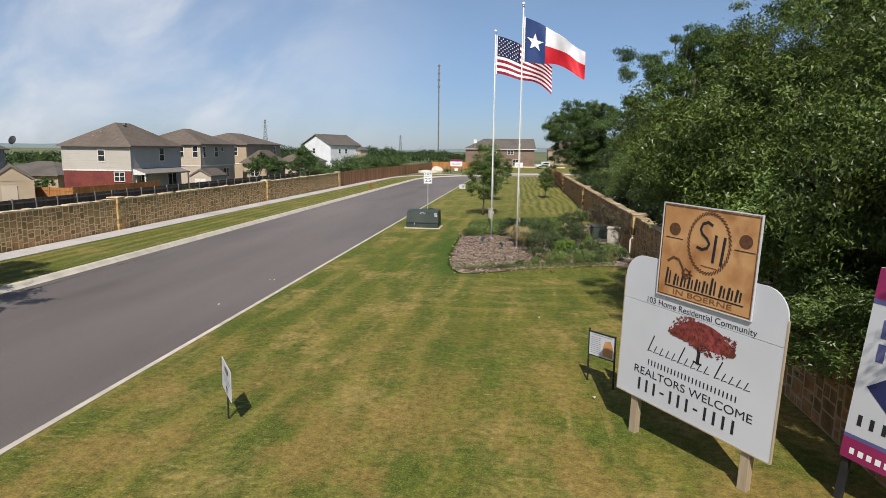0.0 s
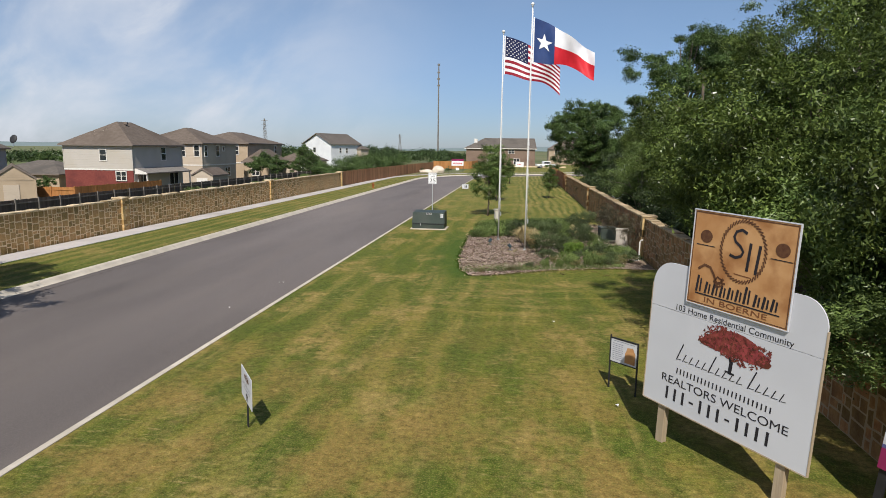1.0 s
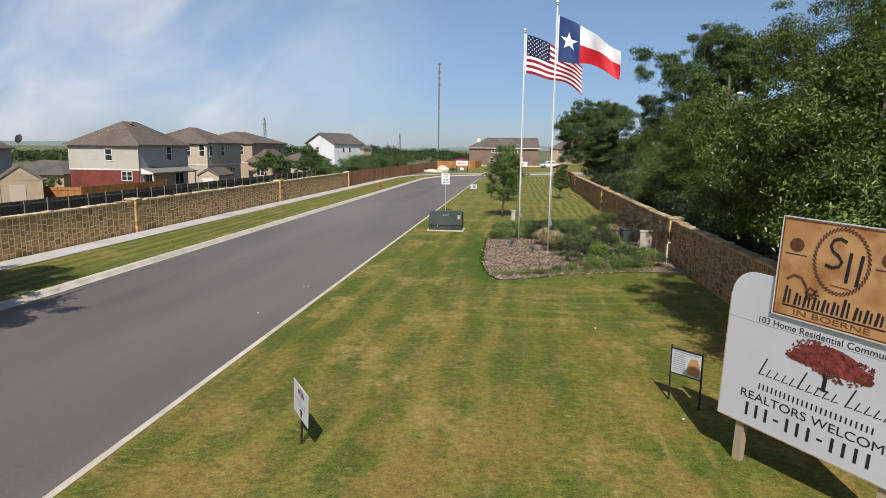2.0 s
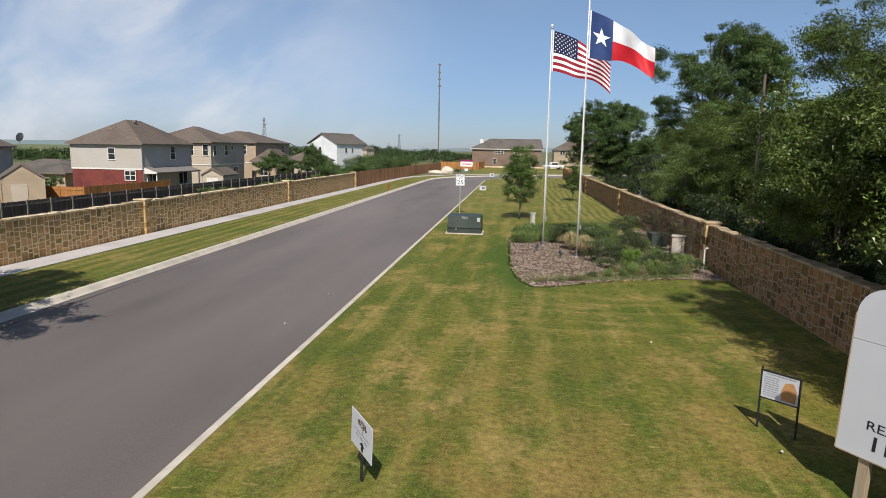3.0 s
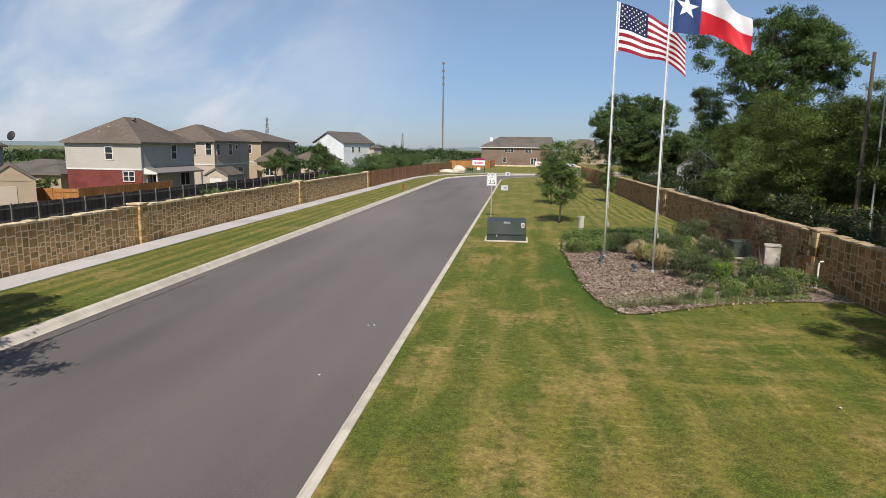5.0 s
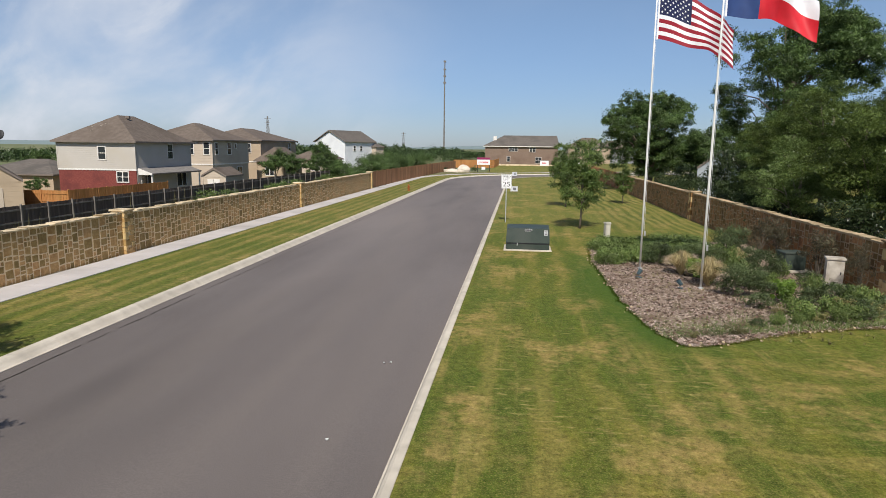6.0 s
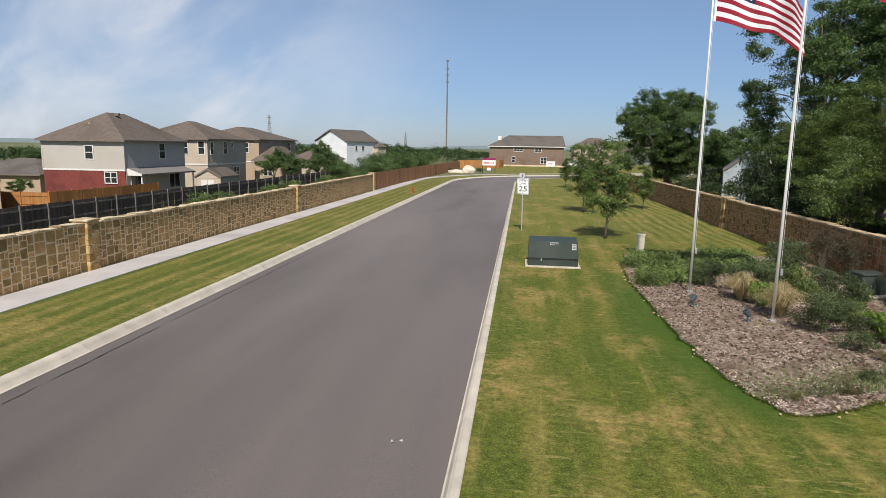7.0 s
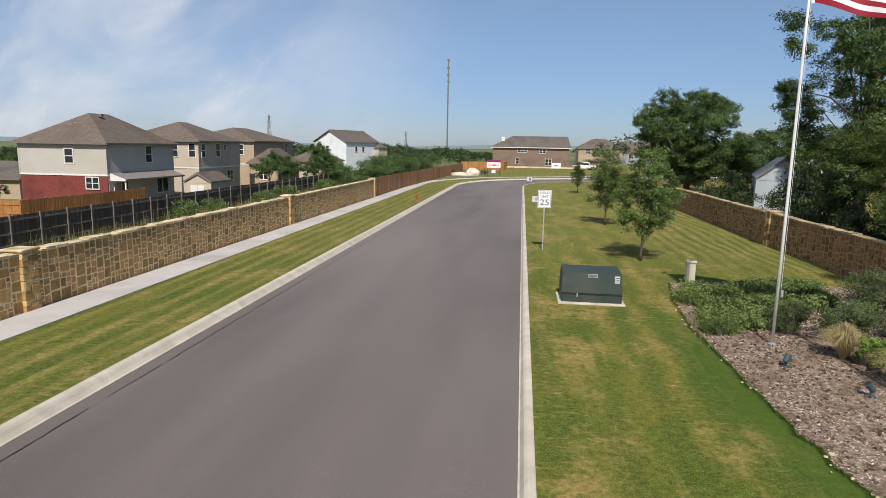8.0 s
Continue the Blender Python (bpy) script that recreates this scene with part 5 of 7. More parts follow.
# tan panel
b = bmesh.new()
sheet(b, [(0.70, 2.44), (2.26, 2.44), (2.27, 3.70), (0.71, 3.70)], 0.02, -0.03)
tanp = part("tan_panel", b, SIGN_TAN, sg, "aged tan printed panel with a rope ring")
b = bmesh.new()
for x0, x1, z0, z1 in ((0.69, 0.702, 2.43, 3.712), (2.268, 2.280, 2.43, 3.712), (0.702, 2.268, 3.70, 3.712), (0.702, 2.268, 2.43, 2.442)):
    box(b, x0, x1, -0.036, -0.006, z0, z1)
part("panel_edge", b, BOARD, tanp)
b = bmesh.new()
for x0, x1, z0, z1 in ((0.715, 0.727, 2.455, 3.685), (2.245, 2.257, 2.455, 3.685), (0.727, 2.245, 3.673, 3.685), (0.727, 2.245, 2.455, 2.467)):
    b.faces.new([b.verts.new((x, -0.034, z)) for x, z in ((x0, z0), (x1, z0), (x1, z1), (x0, z1))])
part("border_line", b, ROPE, tanp)
tanp.location.x = -0.09
# rope ring with a loose end and a knot
b = bmesh.new()
ringc, rx_, rz_ = Vector((1.52, 0, 3.26)), 0.335, 0.385
n_ = 46
for i in range(n_):
    a0 = 2 * math.pi * i / n_
    t0 = Vector((ringc.x + rx_ * math.cos(a0), ringc.z + rz_ * math.sin(a0)))
    d = Vector((-rx_ * math.sin(a0), rz_ * math.cos(a0))).normalized()
    o = Vector((-d.y, d.x))
    strokes(b, [[tuple(t0 - d * 0.024 - o * 0.017), tuple(t0 + d * 0.024 + o * 0.017)]], 0.020)
tail = [(0.86, 2.93), (0.95, 2.99), (1.05, 2.97), (1.12, 2.88), (1.16, 2.80), (1.22, 2.78), (1.27, 2.85)]
strokes(b, [tail], 0.036)
strokes(b, [[(1.13, 2.80), (1.18, 2.87), (1.25, 2.84), (1.27, 2.77), (1.20, 2.74), (1.13, 2.80)], [(1.16, 2.73), (1.21, 2.80), (1.30, 2.80)]], 0.028)
o = part("rope_print", b, ROPE, tanp)
on_front(o, 0, 0, -0.0345)
# plain shapes in place of the emblem, side pictures and name
def one_bar(parent, name, mat, pts, wd, y):
    b_ = bmesh.new()
    strokes(b_, [pts], wd)
    o_ = part(name, b_, mat, parent)
    on_front(o_, 0, 0, y)
    return o_


one_bar(tanp, "emblem_bar", INK, [(1.55, 3.50), (1.48, 3.53), (1.40, 3.50), (1.37, 3.43), (1.40, 3.37), (1.48, 3.32), (1.53, 3.26), (1.50, 3.20), (1.42, 3.17), (1.34, 3.19)], 0.038, -0.0345)
one_bar(tanp, "emblem_bar", INK, [(1.63, 3.37), (1.61, 3.04)], 0.042, -0.0345)
one_bar(tanp, "emblem_bar", INK, [(1.77, 3.36), (1.74, 3.02)], 0.042, -0.0345)
one_bar(tanp, "caption_bar", BROWN_INK, [(1.43, 2.965), (1.68, 2.955)], 0.012, -0.0345)
for cx in (0.93, 2.08):
    b = bmesh.new()
    b.faces.new([b.verts.new((cx + 0.10 * math.cos(t), 0, 3.37 + 0.085 * math.sin(t))) for t in [2 * math.pi * k / 20 for k in range(20)]])
    o = part("side_blot", b, ROPE, tanp)
    on_front(o, 0, 0, -0.0345)
    one_bar(tanp, "ground_line", INK, [(cx - 0.15, 3.25), (cx + 0.15, 3.25)], 0.010, -0.0345)
x = 0.85
for k in range(10):
    hh = 0.20 if k in (0, 6) else 0.135
    one_bar(tanp, "name_bar", INK, [(x, 2.625), (x + 0.022, 2.625 + hh)], 0.036, -0.0345)
    one_bar(tanp, "name_bar", INK, [(x + 0.062, 2.630), (x + 0.070, 2.625 + hh * 0.85)], 0.026, -0.0345)
    x += 0.150 if k in (0, 6) else 0.125
one_bar(tanp, "underline", INK, [(0.84, 2.592), (2.14, 2.585)], 0.017, -0.0345)
put_words(tanp, "IN BOERNE", 0.98, 0.068, BROWN_INK, 1.0, 2.495, -0.0345)
# words and plain bars on the white boards
put_words(up, "103 Home Residential Community", 1.86, 0.082, INK, 0.42, 2.262)
put_words(low, "REALTORS WELCOME", 2.08, 0.112, INK, 0.28, 1.175)
for k, x in enumerate((0.40, 0.55, 0.70, 1.02, 1.17, 1.32, 1.64, 1.79, 1.94, 2.09)):
    one_bar(low, "number_bar", INK, [(x, 0.945), (x + 0.004, 1.10)], 0.042, -0.004)
for x in (0.86, 1.48):
    one_bar(low, "number_dash", INK, [(x - 0.03, 1.02), (x + 0.03, 1.02)], 0.026, -0.004)
for k in range(25):
    x = 0.55 + 0.064 * k
    one_bar(low, "address_bar", INK, [(x, 1.362), (x + 0.003, 1.43)], 0.020, -0.004)
b = bmesh.new()
x = 0.52
for k in range(15):
    tall = k in (0, 5, 10)
    x += 0.06 if k == 10 else 0.0
    strokes(b, [[(x, 0.0), (x + (0.10 if tall else 0.05), 0.24 if tall else 0.105)]], 0.020 if tall else 0.015)
    strokes(b, [[(x + 0.02, 0.004), (x + 0.085, 0.012)]], 0.008)
    x += 0.115
o = part("script_bars", b, INK, low)
on_front(o, 0, 1.56)
# russet tree emblem
rt = np.random.default_rng(21)
b = bmesh.new()
for px, pz, ra, rb2 in ((1.45, 2.08, 0.36, 0.13), (1.20, 2.00, 0.24, 0.11), (1.70, 1.99, 0.26, 0.11), (1.40, 2.00, 0.34, 0.12), (1.02, 1.96, 0.12, 0.055), (1.90, 1.94, 0.12, 0.055)):
    b.faces.new([b.verts.new((px + ra * math.cos(t) * (1 + 0.07 * math.sin(5 * t)), 0.0006 - 0.0001 * px, pz + rb2 * math.sin(t))) for t in [2 * math.pi * k / 22 for k in range(22)]])
for k in range(620):
    a, q = rt.uniform(0, 2 * math.pi), math.sqrt(rt.random())
    cx, cz = 1.45 + 0.58 * q * math.cos(a), 2.02 + 0.195 * q * math.sin(a) + 0.04 * math.cos(3 * a) * q
    ang, ln = rt.uniform(0, math.pi), rt.uniform(0.014, 0.032)
    d = Vector((math.cos(ang), math.sin(ang))) * ln
    e = Vector((-d.y, d.x)) * 0.45
    yy = -0.0002 * (k % 7)
    b.faces.new([b.verts.new((cx + px, yy, cz + pz)) for px, pz in ((-d.x, -d.y), (e.x, e.y), (d.x, d.y), (-e.x, -e.y))])
o = part("emblem_crown", b, RED_LEAF, low)
on_front(o, 0, 0, -0.005)
b = bmesh.new()
strokes(b, [[(1.43, 1.66), (1.44, 1.80), (1.40, 1.90)]], 0.055)
strokes(b, [[(1.44, 1.80), (1.52, 1.92)], [(1.43, 1.82), (1.30, 1.93)], [(1.45, 1.84), (1.62, 1.90)]], 0.012)
strokes(b, [[(1.36, 1.665), (1.50, 1.655)]], 0.02)
o = part("emblem_trunk", b, INK, low)
on_front(o, 0, 0, -0.0045)

# ---- the second large sign, mostly out of the picture ----
m2 = Matrix.Translation((4.10, 10.35, 0)) @ Matrix.Rotation(math.atan2(-1.6, 1.2), 4, "Z") @ Matrix.Rotation(radians(5), 4, "Y")
sg2 = thing("direction_sign", m2, "tall white sign with magenta bands and a navy arrow", "sign")
for px in (0.06, 1.55):
    b = bmesh.new()
    box(b, px - 0.045, px + 0.045, 0.03, 0.11, -0.4, 3.0, 0.006)
    part("post", b, BLACK, sg2)
b = bmesh.new()
sheet(b, [(0.0, 0.62), (1.62, 0.62), (1.62, 3.10), (0.0, 3.10)], 0.025, 0.0)
pn = part("panel", b, BOARD, sg2)
b = bmesh.new()
b.faces.new([b.verts.new(p) for p in ((0, 0, 2.72), (1.62, 0, 2.72), (1.62, 0, 3.10), (0, 0, 3.10))])
o = part("top_band", b, MAGENTA, pn)
on_front(o, 0, 0)
b = bmesh.new()
b.faces.new([b.verts.new(p) for p in ((0, 0, 2.66), (1.62, 0, 2.66), (1.62, 0, 2.72), (0, 0, 2.72))])
o = part("blue_band", b, SLATE_BLUE, pn)
on_front(o, 0, 0)
b = bmesh.new()
b.faces.new([b.verts.new(p) for p in ((0, 0, 0.90), (0.8, 0, 0.90), (1.62, 0, 0.84), (1.62, 0, 0.90), (0.8, 0, 0.96), (0, 0, 0.95))])
o = part("blue_band", b, SLATE_BLUE, pn)
on_front(o, 0, 0)
b = bmesh.new()
b.faces.new([b.verts.new(p) for p in ((0, 0, 0.62), (1.62, 0, 0.62), (1.62, 0, 0.84), (0.8, 0, 0.90), (0, 0, 0.90))])
o = part("bottom_band", b, MAGENTA, pn)
on_front(o, 0, 0)
b = bmesh.new()
b.faces.new([b.verts.new((x, 0, z)) for x, z in ((0.13, 1.62), (0.42, 1.36), (0.42, 1.50), (1.2, 1.50), (1.2, 1.74), (0.42, 1.74), (0.42, 1.88))])
o = part("arrow", b, NAVY, pn)
on_front(o, 0, 0)
for z in (2.29, 1.99):
    for k in range(6):
        one_bar(pn, "name_bar", SLATE_BLUE, [(0.20 + 0.2 * k, z), (0.20 + 0.2 * k, z + 0.17)], 0.085, -0.004)
for k in range(10):
    one_bar(pn, "number_bar", INK, [(0.14 + 0.14 * k, 1.11), (0.14 + 0.14 * k, 1.22)], 0.05, -0.004)
b = bmesh.new()
bars(b, 0.10, 1.5, 0.70, 0.78, 14, rb)
o = part("address_bars", b, SIGN_WHITE, pn)
on_front(o, 0, 0, -0.006)

# ---- framed rider sign and yard sign ----
rid = thing("flyer_frame", Matrix.Translation((1.40, 14.15, 0)) @ Matrix.Rotation(math.atan2(-0.42, 0.42), 4, "Z"), "black wire frame holding a white printed flyer, in the grass", "sign")
b = bmesh.new()
for px in (0.0, 0.60):
    box(b, px - 0.014, px + 0.014, -0.012, 0.012, -0.1, 1.02 - (0.0 if px else -0.04), 0.003)
box(b, 0, 0.60, -0.012, 0.012, 0.99, 1.015)
box(b, 0, 0.60, -0.012, 0.012, 0.53, 0.55)
part("frame", b, BLACK, rid)
b = bmesh.new()
box(b, 0.014, 0.586, -0.006, 0.004, 0.55, 0.99)
fl = part("flyer", b, BOARD, rid, "white flyer with a brown picture")
b = bmesh.new()
for k in range(9):
    bars(b, 0.05, 0.29, 0.90 - 0.038 * k, 0.912 - 0.038 * k, 4, rb, 0, 0.85)
bars(b, 0.08, 0.54, 0.95, 0.965, 8, rb, 0, 0.8)
o = part("print_bars", b, GREY_INK, fl)
on_front(o, 0, 0, -0.009)
b = bmesh.new()
b.faces.new([b.verts.new((x, 0, z)) for x, z in ((0.33, 0.58), (0.55, 0.58), (0.56, 0.78), (0.50, 0.90), (0.38, 0.88), (0.33, 0.75))])
o = part("picture", b, SIGN_TAN, fl)
on_front(o, 0, 0, -0.009)

ys = thing("yard_sign", Matrix.Translation((-4.70, 11.50, 0)) @ Matrix.Rotation(radians(-53), 4, "Z") @ Matrix.Rotation(radians(5), 4, "Y") @ Matrix.Diagonal((1.12, 1, 1.14, 1)), "small white yard sign with an arrow on a wire stake", "sign")
b = bmesh.new()
box(b, -0.31, 0.31, -0.005, 0.005, 0.38, 0.84, 0.002)
yp = part("panel", b, BOARD, ys)
for px in (-0.015, 0.03):
    b = bmesh.new()
    tube(b, [(px, 0.01, -0.1), (px, 0.012, 0.42)], [0.010, 0.010], 6)
    part("stake", b, BLACK, ys)
b = bmesh.new()
for k in range(70):
    a, q = rt.uniform(0, 2 * math.pi), math.sqrt(rt.random())
    cx, cz = 0.03 + 0.13 * q * math.cos(a), 0.745 + 0.05 * q * math.sin(a)
    b.faces.new([b.verts.new((cx + 0.018 * math.cos(t + a), -0.0002 * (k % 5), cz + 0.012 * math.sin(t + a))) for t in (0, 2.1, 4.2)])
o = part("emblem_crown", b, ROPE, yp)
on_front(o, 0, 0, -0.008)
b = bmesh.new()
strokes(b, [[(0.03, 0.64), (0.03, 0.72)]], 0.014)
bars(b, -0.22, 0.25, 0.60, 0.635, 12, rb, 0.4, 0.4)
bars(b, -0.16, 0.20, 0.545, 0.575, 9, rb, 0.0, 0.55)
o = part("print_bars", b, GREY_INK, yp)
on_front(o, 0, 0, -0.007)
b = bmesh.new()
b.faces.new([b.verts.new((x, 0, z)) for x, z in ((0.03, 0.53), (-0.05, 0.475), (0.0, 0.475), (0.0, 0.405), (0.06, 0.405), (0.06, 0.475), (0.11, 0.475))])
o = part("arrow", b, INK, yp)
on_front(o, 0, 0, -0.007)

# ---- speed limit sign ----
sl = thing("speed_limit_sign", pose(-6.60, 47.2, 0), "white speed limit sign on a thin steel post", "road sign")
b = bmesh.new()
box(b, -0.028, 0.028, 0.0, 0.03, -0.3, 2.84, 0.004)
part("post", b, GALV, sl)
b = bmesh.new()
sheet(b, [(-0.31, 2.0), (0.31, 2.0), (0.31, 2.82), (-0.31, 2.82)], 0.006, -0.012)
pl = part("plate", b, SIGN_WHITE, sl)
b = bmesh.new()
for x0, x1, z0, z1 in ((-0.29, -0.275, 2.02, 2.80), (0.275, 0.29, 2.02, 2.80), (-0.275, 0.275, 2.785, 2.80), (-0.275, 0.275, 2.02, 2.035)):
    b.faces.new([b.verts.new((x, -0.015, z)) for x, z in ((x0, z0), (x1, z0), (x1, z1), (x0, z1))])
part("border", b, INK, pl)
for txt, wd, ht, z in (("SPEED", 0.44, 0.105, 2.645), ("LIMIT", 0.36, 0.105, 2.475), ("25", 0.42, 0.27, 2.12)):
    o = part("lettering", lettering(txt, wd, ht), INK, pl)
    on_front(o, -wd / 2, z, -0.015)

# small far yard signs
def small_sign(x, y, ang, wd, z0, z1, label):
    t = thing("yard_sign", pose(x, y, 0, 0, 0, ang), label, "sign", "roadside yard signs")
    b_ = bmesh.new()
    box(b_, -wd / 2, wd / 2, -0.006, 0.006, z0, z1, 0.002)
    p_ = part("panel", b_, BOARD, t)
    for px in (-wd * 0.3, wd * 0.3):
        b_ = bmesh.new()
        tube(b_, [(px, 0.01, -0.1), (px, 0.01, z0 + 0.05)], [0.010, 0.010], 6)
        part("stake", b_, BLACK, t)
    b_ = bmesh.new()
    bars(b_, -wd * 0.1, wd * 0.3, z0 + 0.12, z1 - 0.12, 3, rb)
    o_ = part("print_bars", b_, INK, p_)
    on_front(o_, 0, 0, -0.009)
    return t


small_sign(-6.35, 72.6, 8, 0.72, 0.12, 0.62, "white yard sign with dark print beside the kerb")
small_sign(-6.6, 103.5, 0, 0.7, 0.3, 0.9, "white yard sign at the corner of the bend")

# far boards beyond the bend
fb = thing("builder_sign", pose(-12.6, 127.5, 0), "far white sign board with a red top on two posts", "sign")
b = bmesh.new()
box(b, -1.2, 1.2, 0, 0.05, 1.25, 2.2, 0.01)
p_ = part("panel", b, SIGN_WHITE, fb)
b = bmesh.new()
box(b, -1.2, 1.2, 0, 0.05, 2.205, 2.6, 0.01)
part("top_panel", b, MAGENTA, fb, "red top board")
b = bmesh.new()
bars(b, -0.9, 0.9, 1.55, 1.85, 9, rb)
o = part("print_bars", b, FLAG_RED, p_)
on_front(o, 0, 0, -0.006)
for px in (-1.12, 1.12):
    b = bmesh.new()
    box(b, px - 0.06, px + 0.06, 0.055, 0.15, -0.2, 2.6)
    part("post", b, BLACK, fb)
b = bmesh.new()
box(b, -0.35, 0.35, 0, 0.03, 0.35, 0.85, 0.005)
part("lower_panel", b, SIGN_WHITE, fb)
fb2 = thing("yard_board", pose(-0.2, 158, 0), "far low white sign board before the brick house", "sign")
b = bmesh.new()
box(b, -1.0, 1.0, 0, 0.05, 0.45, 1.6, 0.01)
p_ = part("panel", b, SIGN_WHITE, fb2)
b = bmesh.new()
bars(b, -0.5, 0.5, 0.9, 1.2, 4, rb)
o = part("print_bars", b, FLAG_RED, p_)
on_front(o, 0, 0, -0.006)
b = bmesh.new()
box(b, -0.05, 0.05, 0.055, 0.12, -0.2, 1.5)
part("post", b, BLACK, fb2)

# ---- hydrant ----
hy = thing("fire_hydrant", pose(-16.9, 72.3, 0) @ Matrix.Diagonal((0.8, 0.8, 0.8, 1)), "small red fire hydrant in the grass verge", "hydrant")
b = bmesh.new()
tube(b, [(0, 0, 0), (0, 0, 0.06), (0, 0, 0.07), (0, 0, 0.55), (0, 0, 0.56), (0, 0, 0.62)], [0.17, 0.17, 0.11, 0.11, 0.15, 0.15], 14)
part("barrel", b, HYD_RED, hy)
b = bmesh.new()
tube(b, [(0, 0, 0.62), (0, 0, 0.72), (0, 0, 0.78), (0, 0, 0.85)], [0.12, 0.10, 0.05, 0.04], 12)
part("bonnet", b, HYD_RED, hy)
for d in ((1, 0), (-1, 0), (0, -1)):
    b = bmesh.new()
    tube(b, [(d[0] * 0.08, d[1] * 0.08, 0.44), (d[0] * 0.2, d[1] * 0.2, 0.44)], [0.07, 0.075], 10)
    part("nozzle", b, HYD_RED, hy)

# ---- boxes by the east wall ----
cb = thing("meter_cabinet", pose(4.4, 31.7, 0.026, 0, 0, -16) @ Matrix.Diagonal((0.90, 0.80, 0.94, 1)), "grey-white steel irrigation cabinet in the shrubs", "cabinet")
b = bmesh.new()
box(b, -0.28, 0.28, -0.25, 0.25, 0, 0.92, 0.015)
part("body", b, CABINET, cb)
b = bmesh.new()
box(b, -0.32, 0.32, -0.29, 0.29, 0.92, 1.0, 0.02)
part("lid", b, CABINET, cb)
b = bmesh.new()
box(b, -0.23, 0.23, -0.268, -0.252, 0.08, 0.86, 0.006)
dr = part("door", b, CABINET, cb)
b = bmesh.new()
box(b, 0.15, 0.18, -0.295, -0.268, 0.42, 0.52, 0.005)
part("handle", b, BLACK, dr)
gb = thing("pump_box", pose(4.05, 34.1, 0.026, 0, 0, 6) @ Matrix.Diagonal((0.85, 0.85, 0.9, 1)), "dark green box on a pale slab by the wall", "utility box")
b = bmesh.new()
box(b, -0.62, 0.62, -0.5, 0.5, 0, 0.09, 0.015)
part("slab_block", b, CONCRETE, gb)
b = bmesh.new()
box(b, -0.45, 0.45, -0.38, 0.38, 0.09, 0.78, 0.05)
part("hood", b, BOX_GREEN, gb)
b = bmesh.new()
box(b, -0.48, 0.48, -0.41, 0.41, 0.74, 0.82, 0.03)
part("lid", b, BOX_GREEN, gb)
pv = thing("pipe_riser", pose(4.62, 28.6, 0.012), "thin white water pipe bend standing by the wall", "pipe")
b = bmesh.new()
tube(b, [(0, 0, 0), (0, 0, 0.8), (0.03, 0, 0.86), (0.12, 0, 0.88)], [0.028] * 4, 8)
part("riser", b, TRIM, pv)
b = bmesh.new()
tube(b, [(-0.45, -0.05, 0.03), (0, -0.02, 0.03)], [0.028, 0.028], 8)
part("foot_pipe", b, TRIM, pv)

# ---- houses ----
ZB = -1.05
h1, s1, e1 = house("house", "two-storey house, cream siding over red brick, brown hip roof", pose(-51.7, 68.0, ZB), 8.3, 10.4, 5.62, 8.3, "hip", SIDING, RED_BRICK, 2.85)
window(h1, s1, 4.45, 3.85, 0.75, 1.2)
window(h1, s1, 6.3, 1.65, 1.15, 0.95, 2, 2)
window(h1, e1, 5.7, 3.85, 0.95, 1.5)
window(h1, e1, 7.3, 0.85, 1.9, 1.45, 1, 2)
window(h1, e1, 0.8, 0.75, 1.9, 1.5, 1, 2)
b = bmesh.new()
pts = [(8.35, 0.3, 3.02), (8.35, 9.9, 3.02), (9.8, 9.9, 2.50), (9.8, 0.3, 2.50)]
hi = [b.verts.new(p) for p in pts]
lo_ = [b.verts.new(Vector(p) - Vector((0, 0, 0.16))) for p in pts]
b.faces.new(hi)
b.faces.new(lo_[::-1])
for i in range(4):
    b.faces.new((hi[i], lo_[i], lo_[(i + 1) % 4], hi[(i + 1) % 4]))
bmesh.ops.recalc_face_normals(b, faces=b.faces[:])
q_ = bmesh.new()
box(q_, 8.301, 8.328, 0.12, 10.38, -0.6, 2.74)
part("side_wall", q_, SIDING, h1, "cream siding below the patio roof")
pc = part("patio_roof", b, [PATIO], h1, "low pale grey patio roof on white posts")
for py in (0.45, 9.7):
    b = bmesh.new()
    box(b, 9.6, 9.72, py - 0.06, py + 0.06, 0, 2.32, 0.01)
    part("patio_post", b, TRIM, pc)
b = bmesh.new()
box(b, 9.805, 9.84, 0.28, 9.92, 2.36, 2.49)
part("patio_fascia", b, FASCIA, pc)
b = bmesh.new()
sheet(b, [(8.36, 2.34), (9.8, 2.34), (9.8, 2.50), (8.36, 3.0)], 0.05, 0.24)
part("patio_gable", b, TRIM, pc, "white boarded end of the patio roof")
for k, (rx1, ry1, sz1) in enumerate(((2.9, 0.36, 0.16), (3.4, 0.55, 0.22), (2.55, 0.52, 0.14), (3.7, 0.62, 0.18), (6.7, 0.30, 0.16), (1.7, 0.30, 0.10))):
    b = bmesh.new()
    yy = -0.4 + 4.2 * ry1
    zz = 5.62 + (8.3 - 5.62) * (yy + 0.4) / (9.1 / 2 * 0.92) + 0.012
    sl_ = (8.3 - 5.62) / (9.1 / 2 * 0.92)
    if rx1 < 6:
        b.faces.new([b.verts.new((rx1 + dx, yy + dy, zz + dy * sl_)) for dx, dy in ((0, 0), (sz1, 0.03), (sz1 * 1.2, sz1 * 1.1), (0.04, sz1))])
        bmesh.ops.solidify(b, geom=b.faces[:], thickness=-0.006)
        part("roof_patch", b, PATCH, h1)
    else:
        b.free()
for vx, vy, vz in ((4.9, 4.4, 8.22), (3.6, 4.9, 8.18), (4.2, 3.7, 8.05)):
    b = bmesh.new()
    box(b, vx - 0.2, vx + 0.2, vy - 0.16, vy + 0.16, vz - 0.25, vz + 0.04, 0.02)
    part("ridge_vent", b, FASCIA, h1)

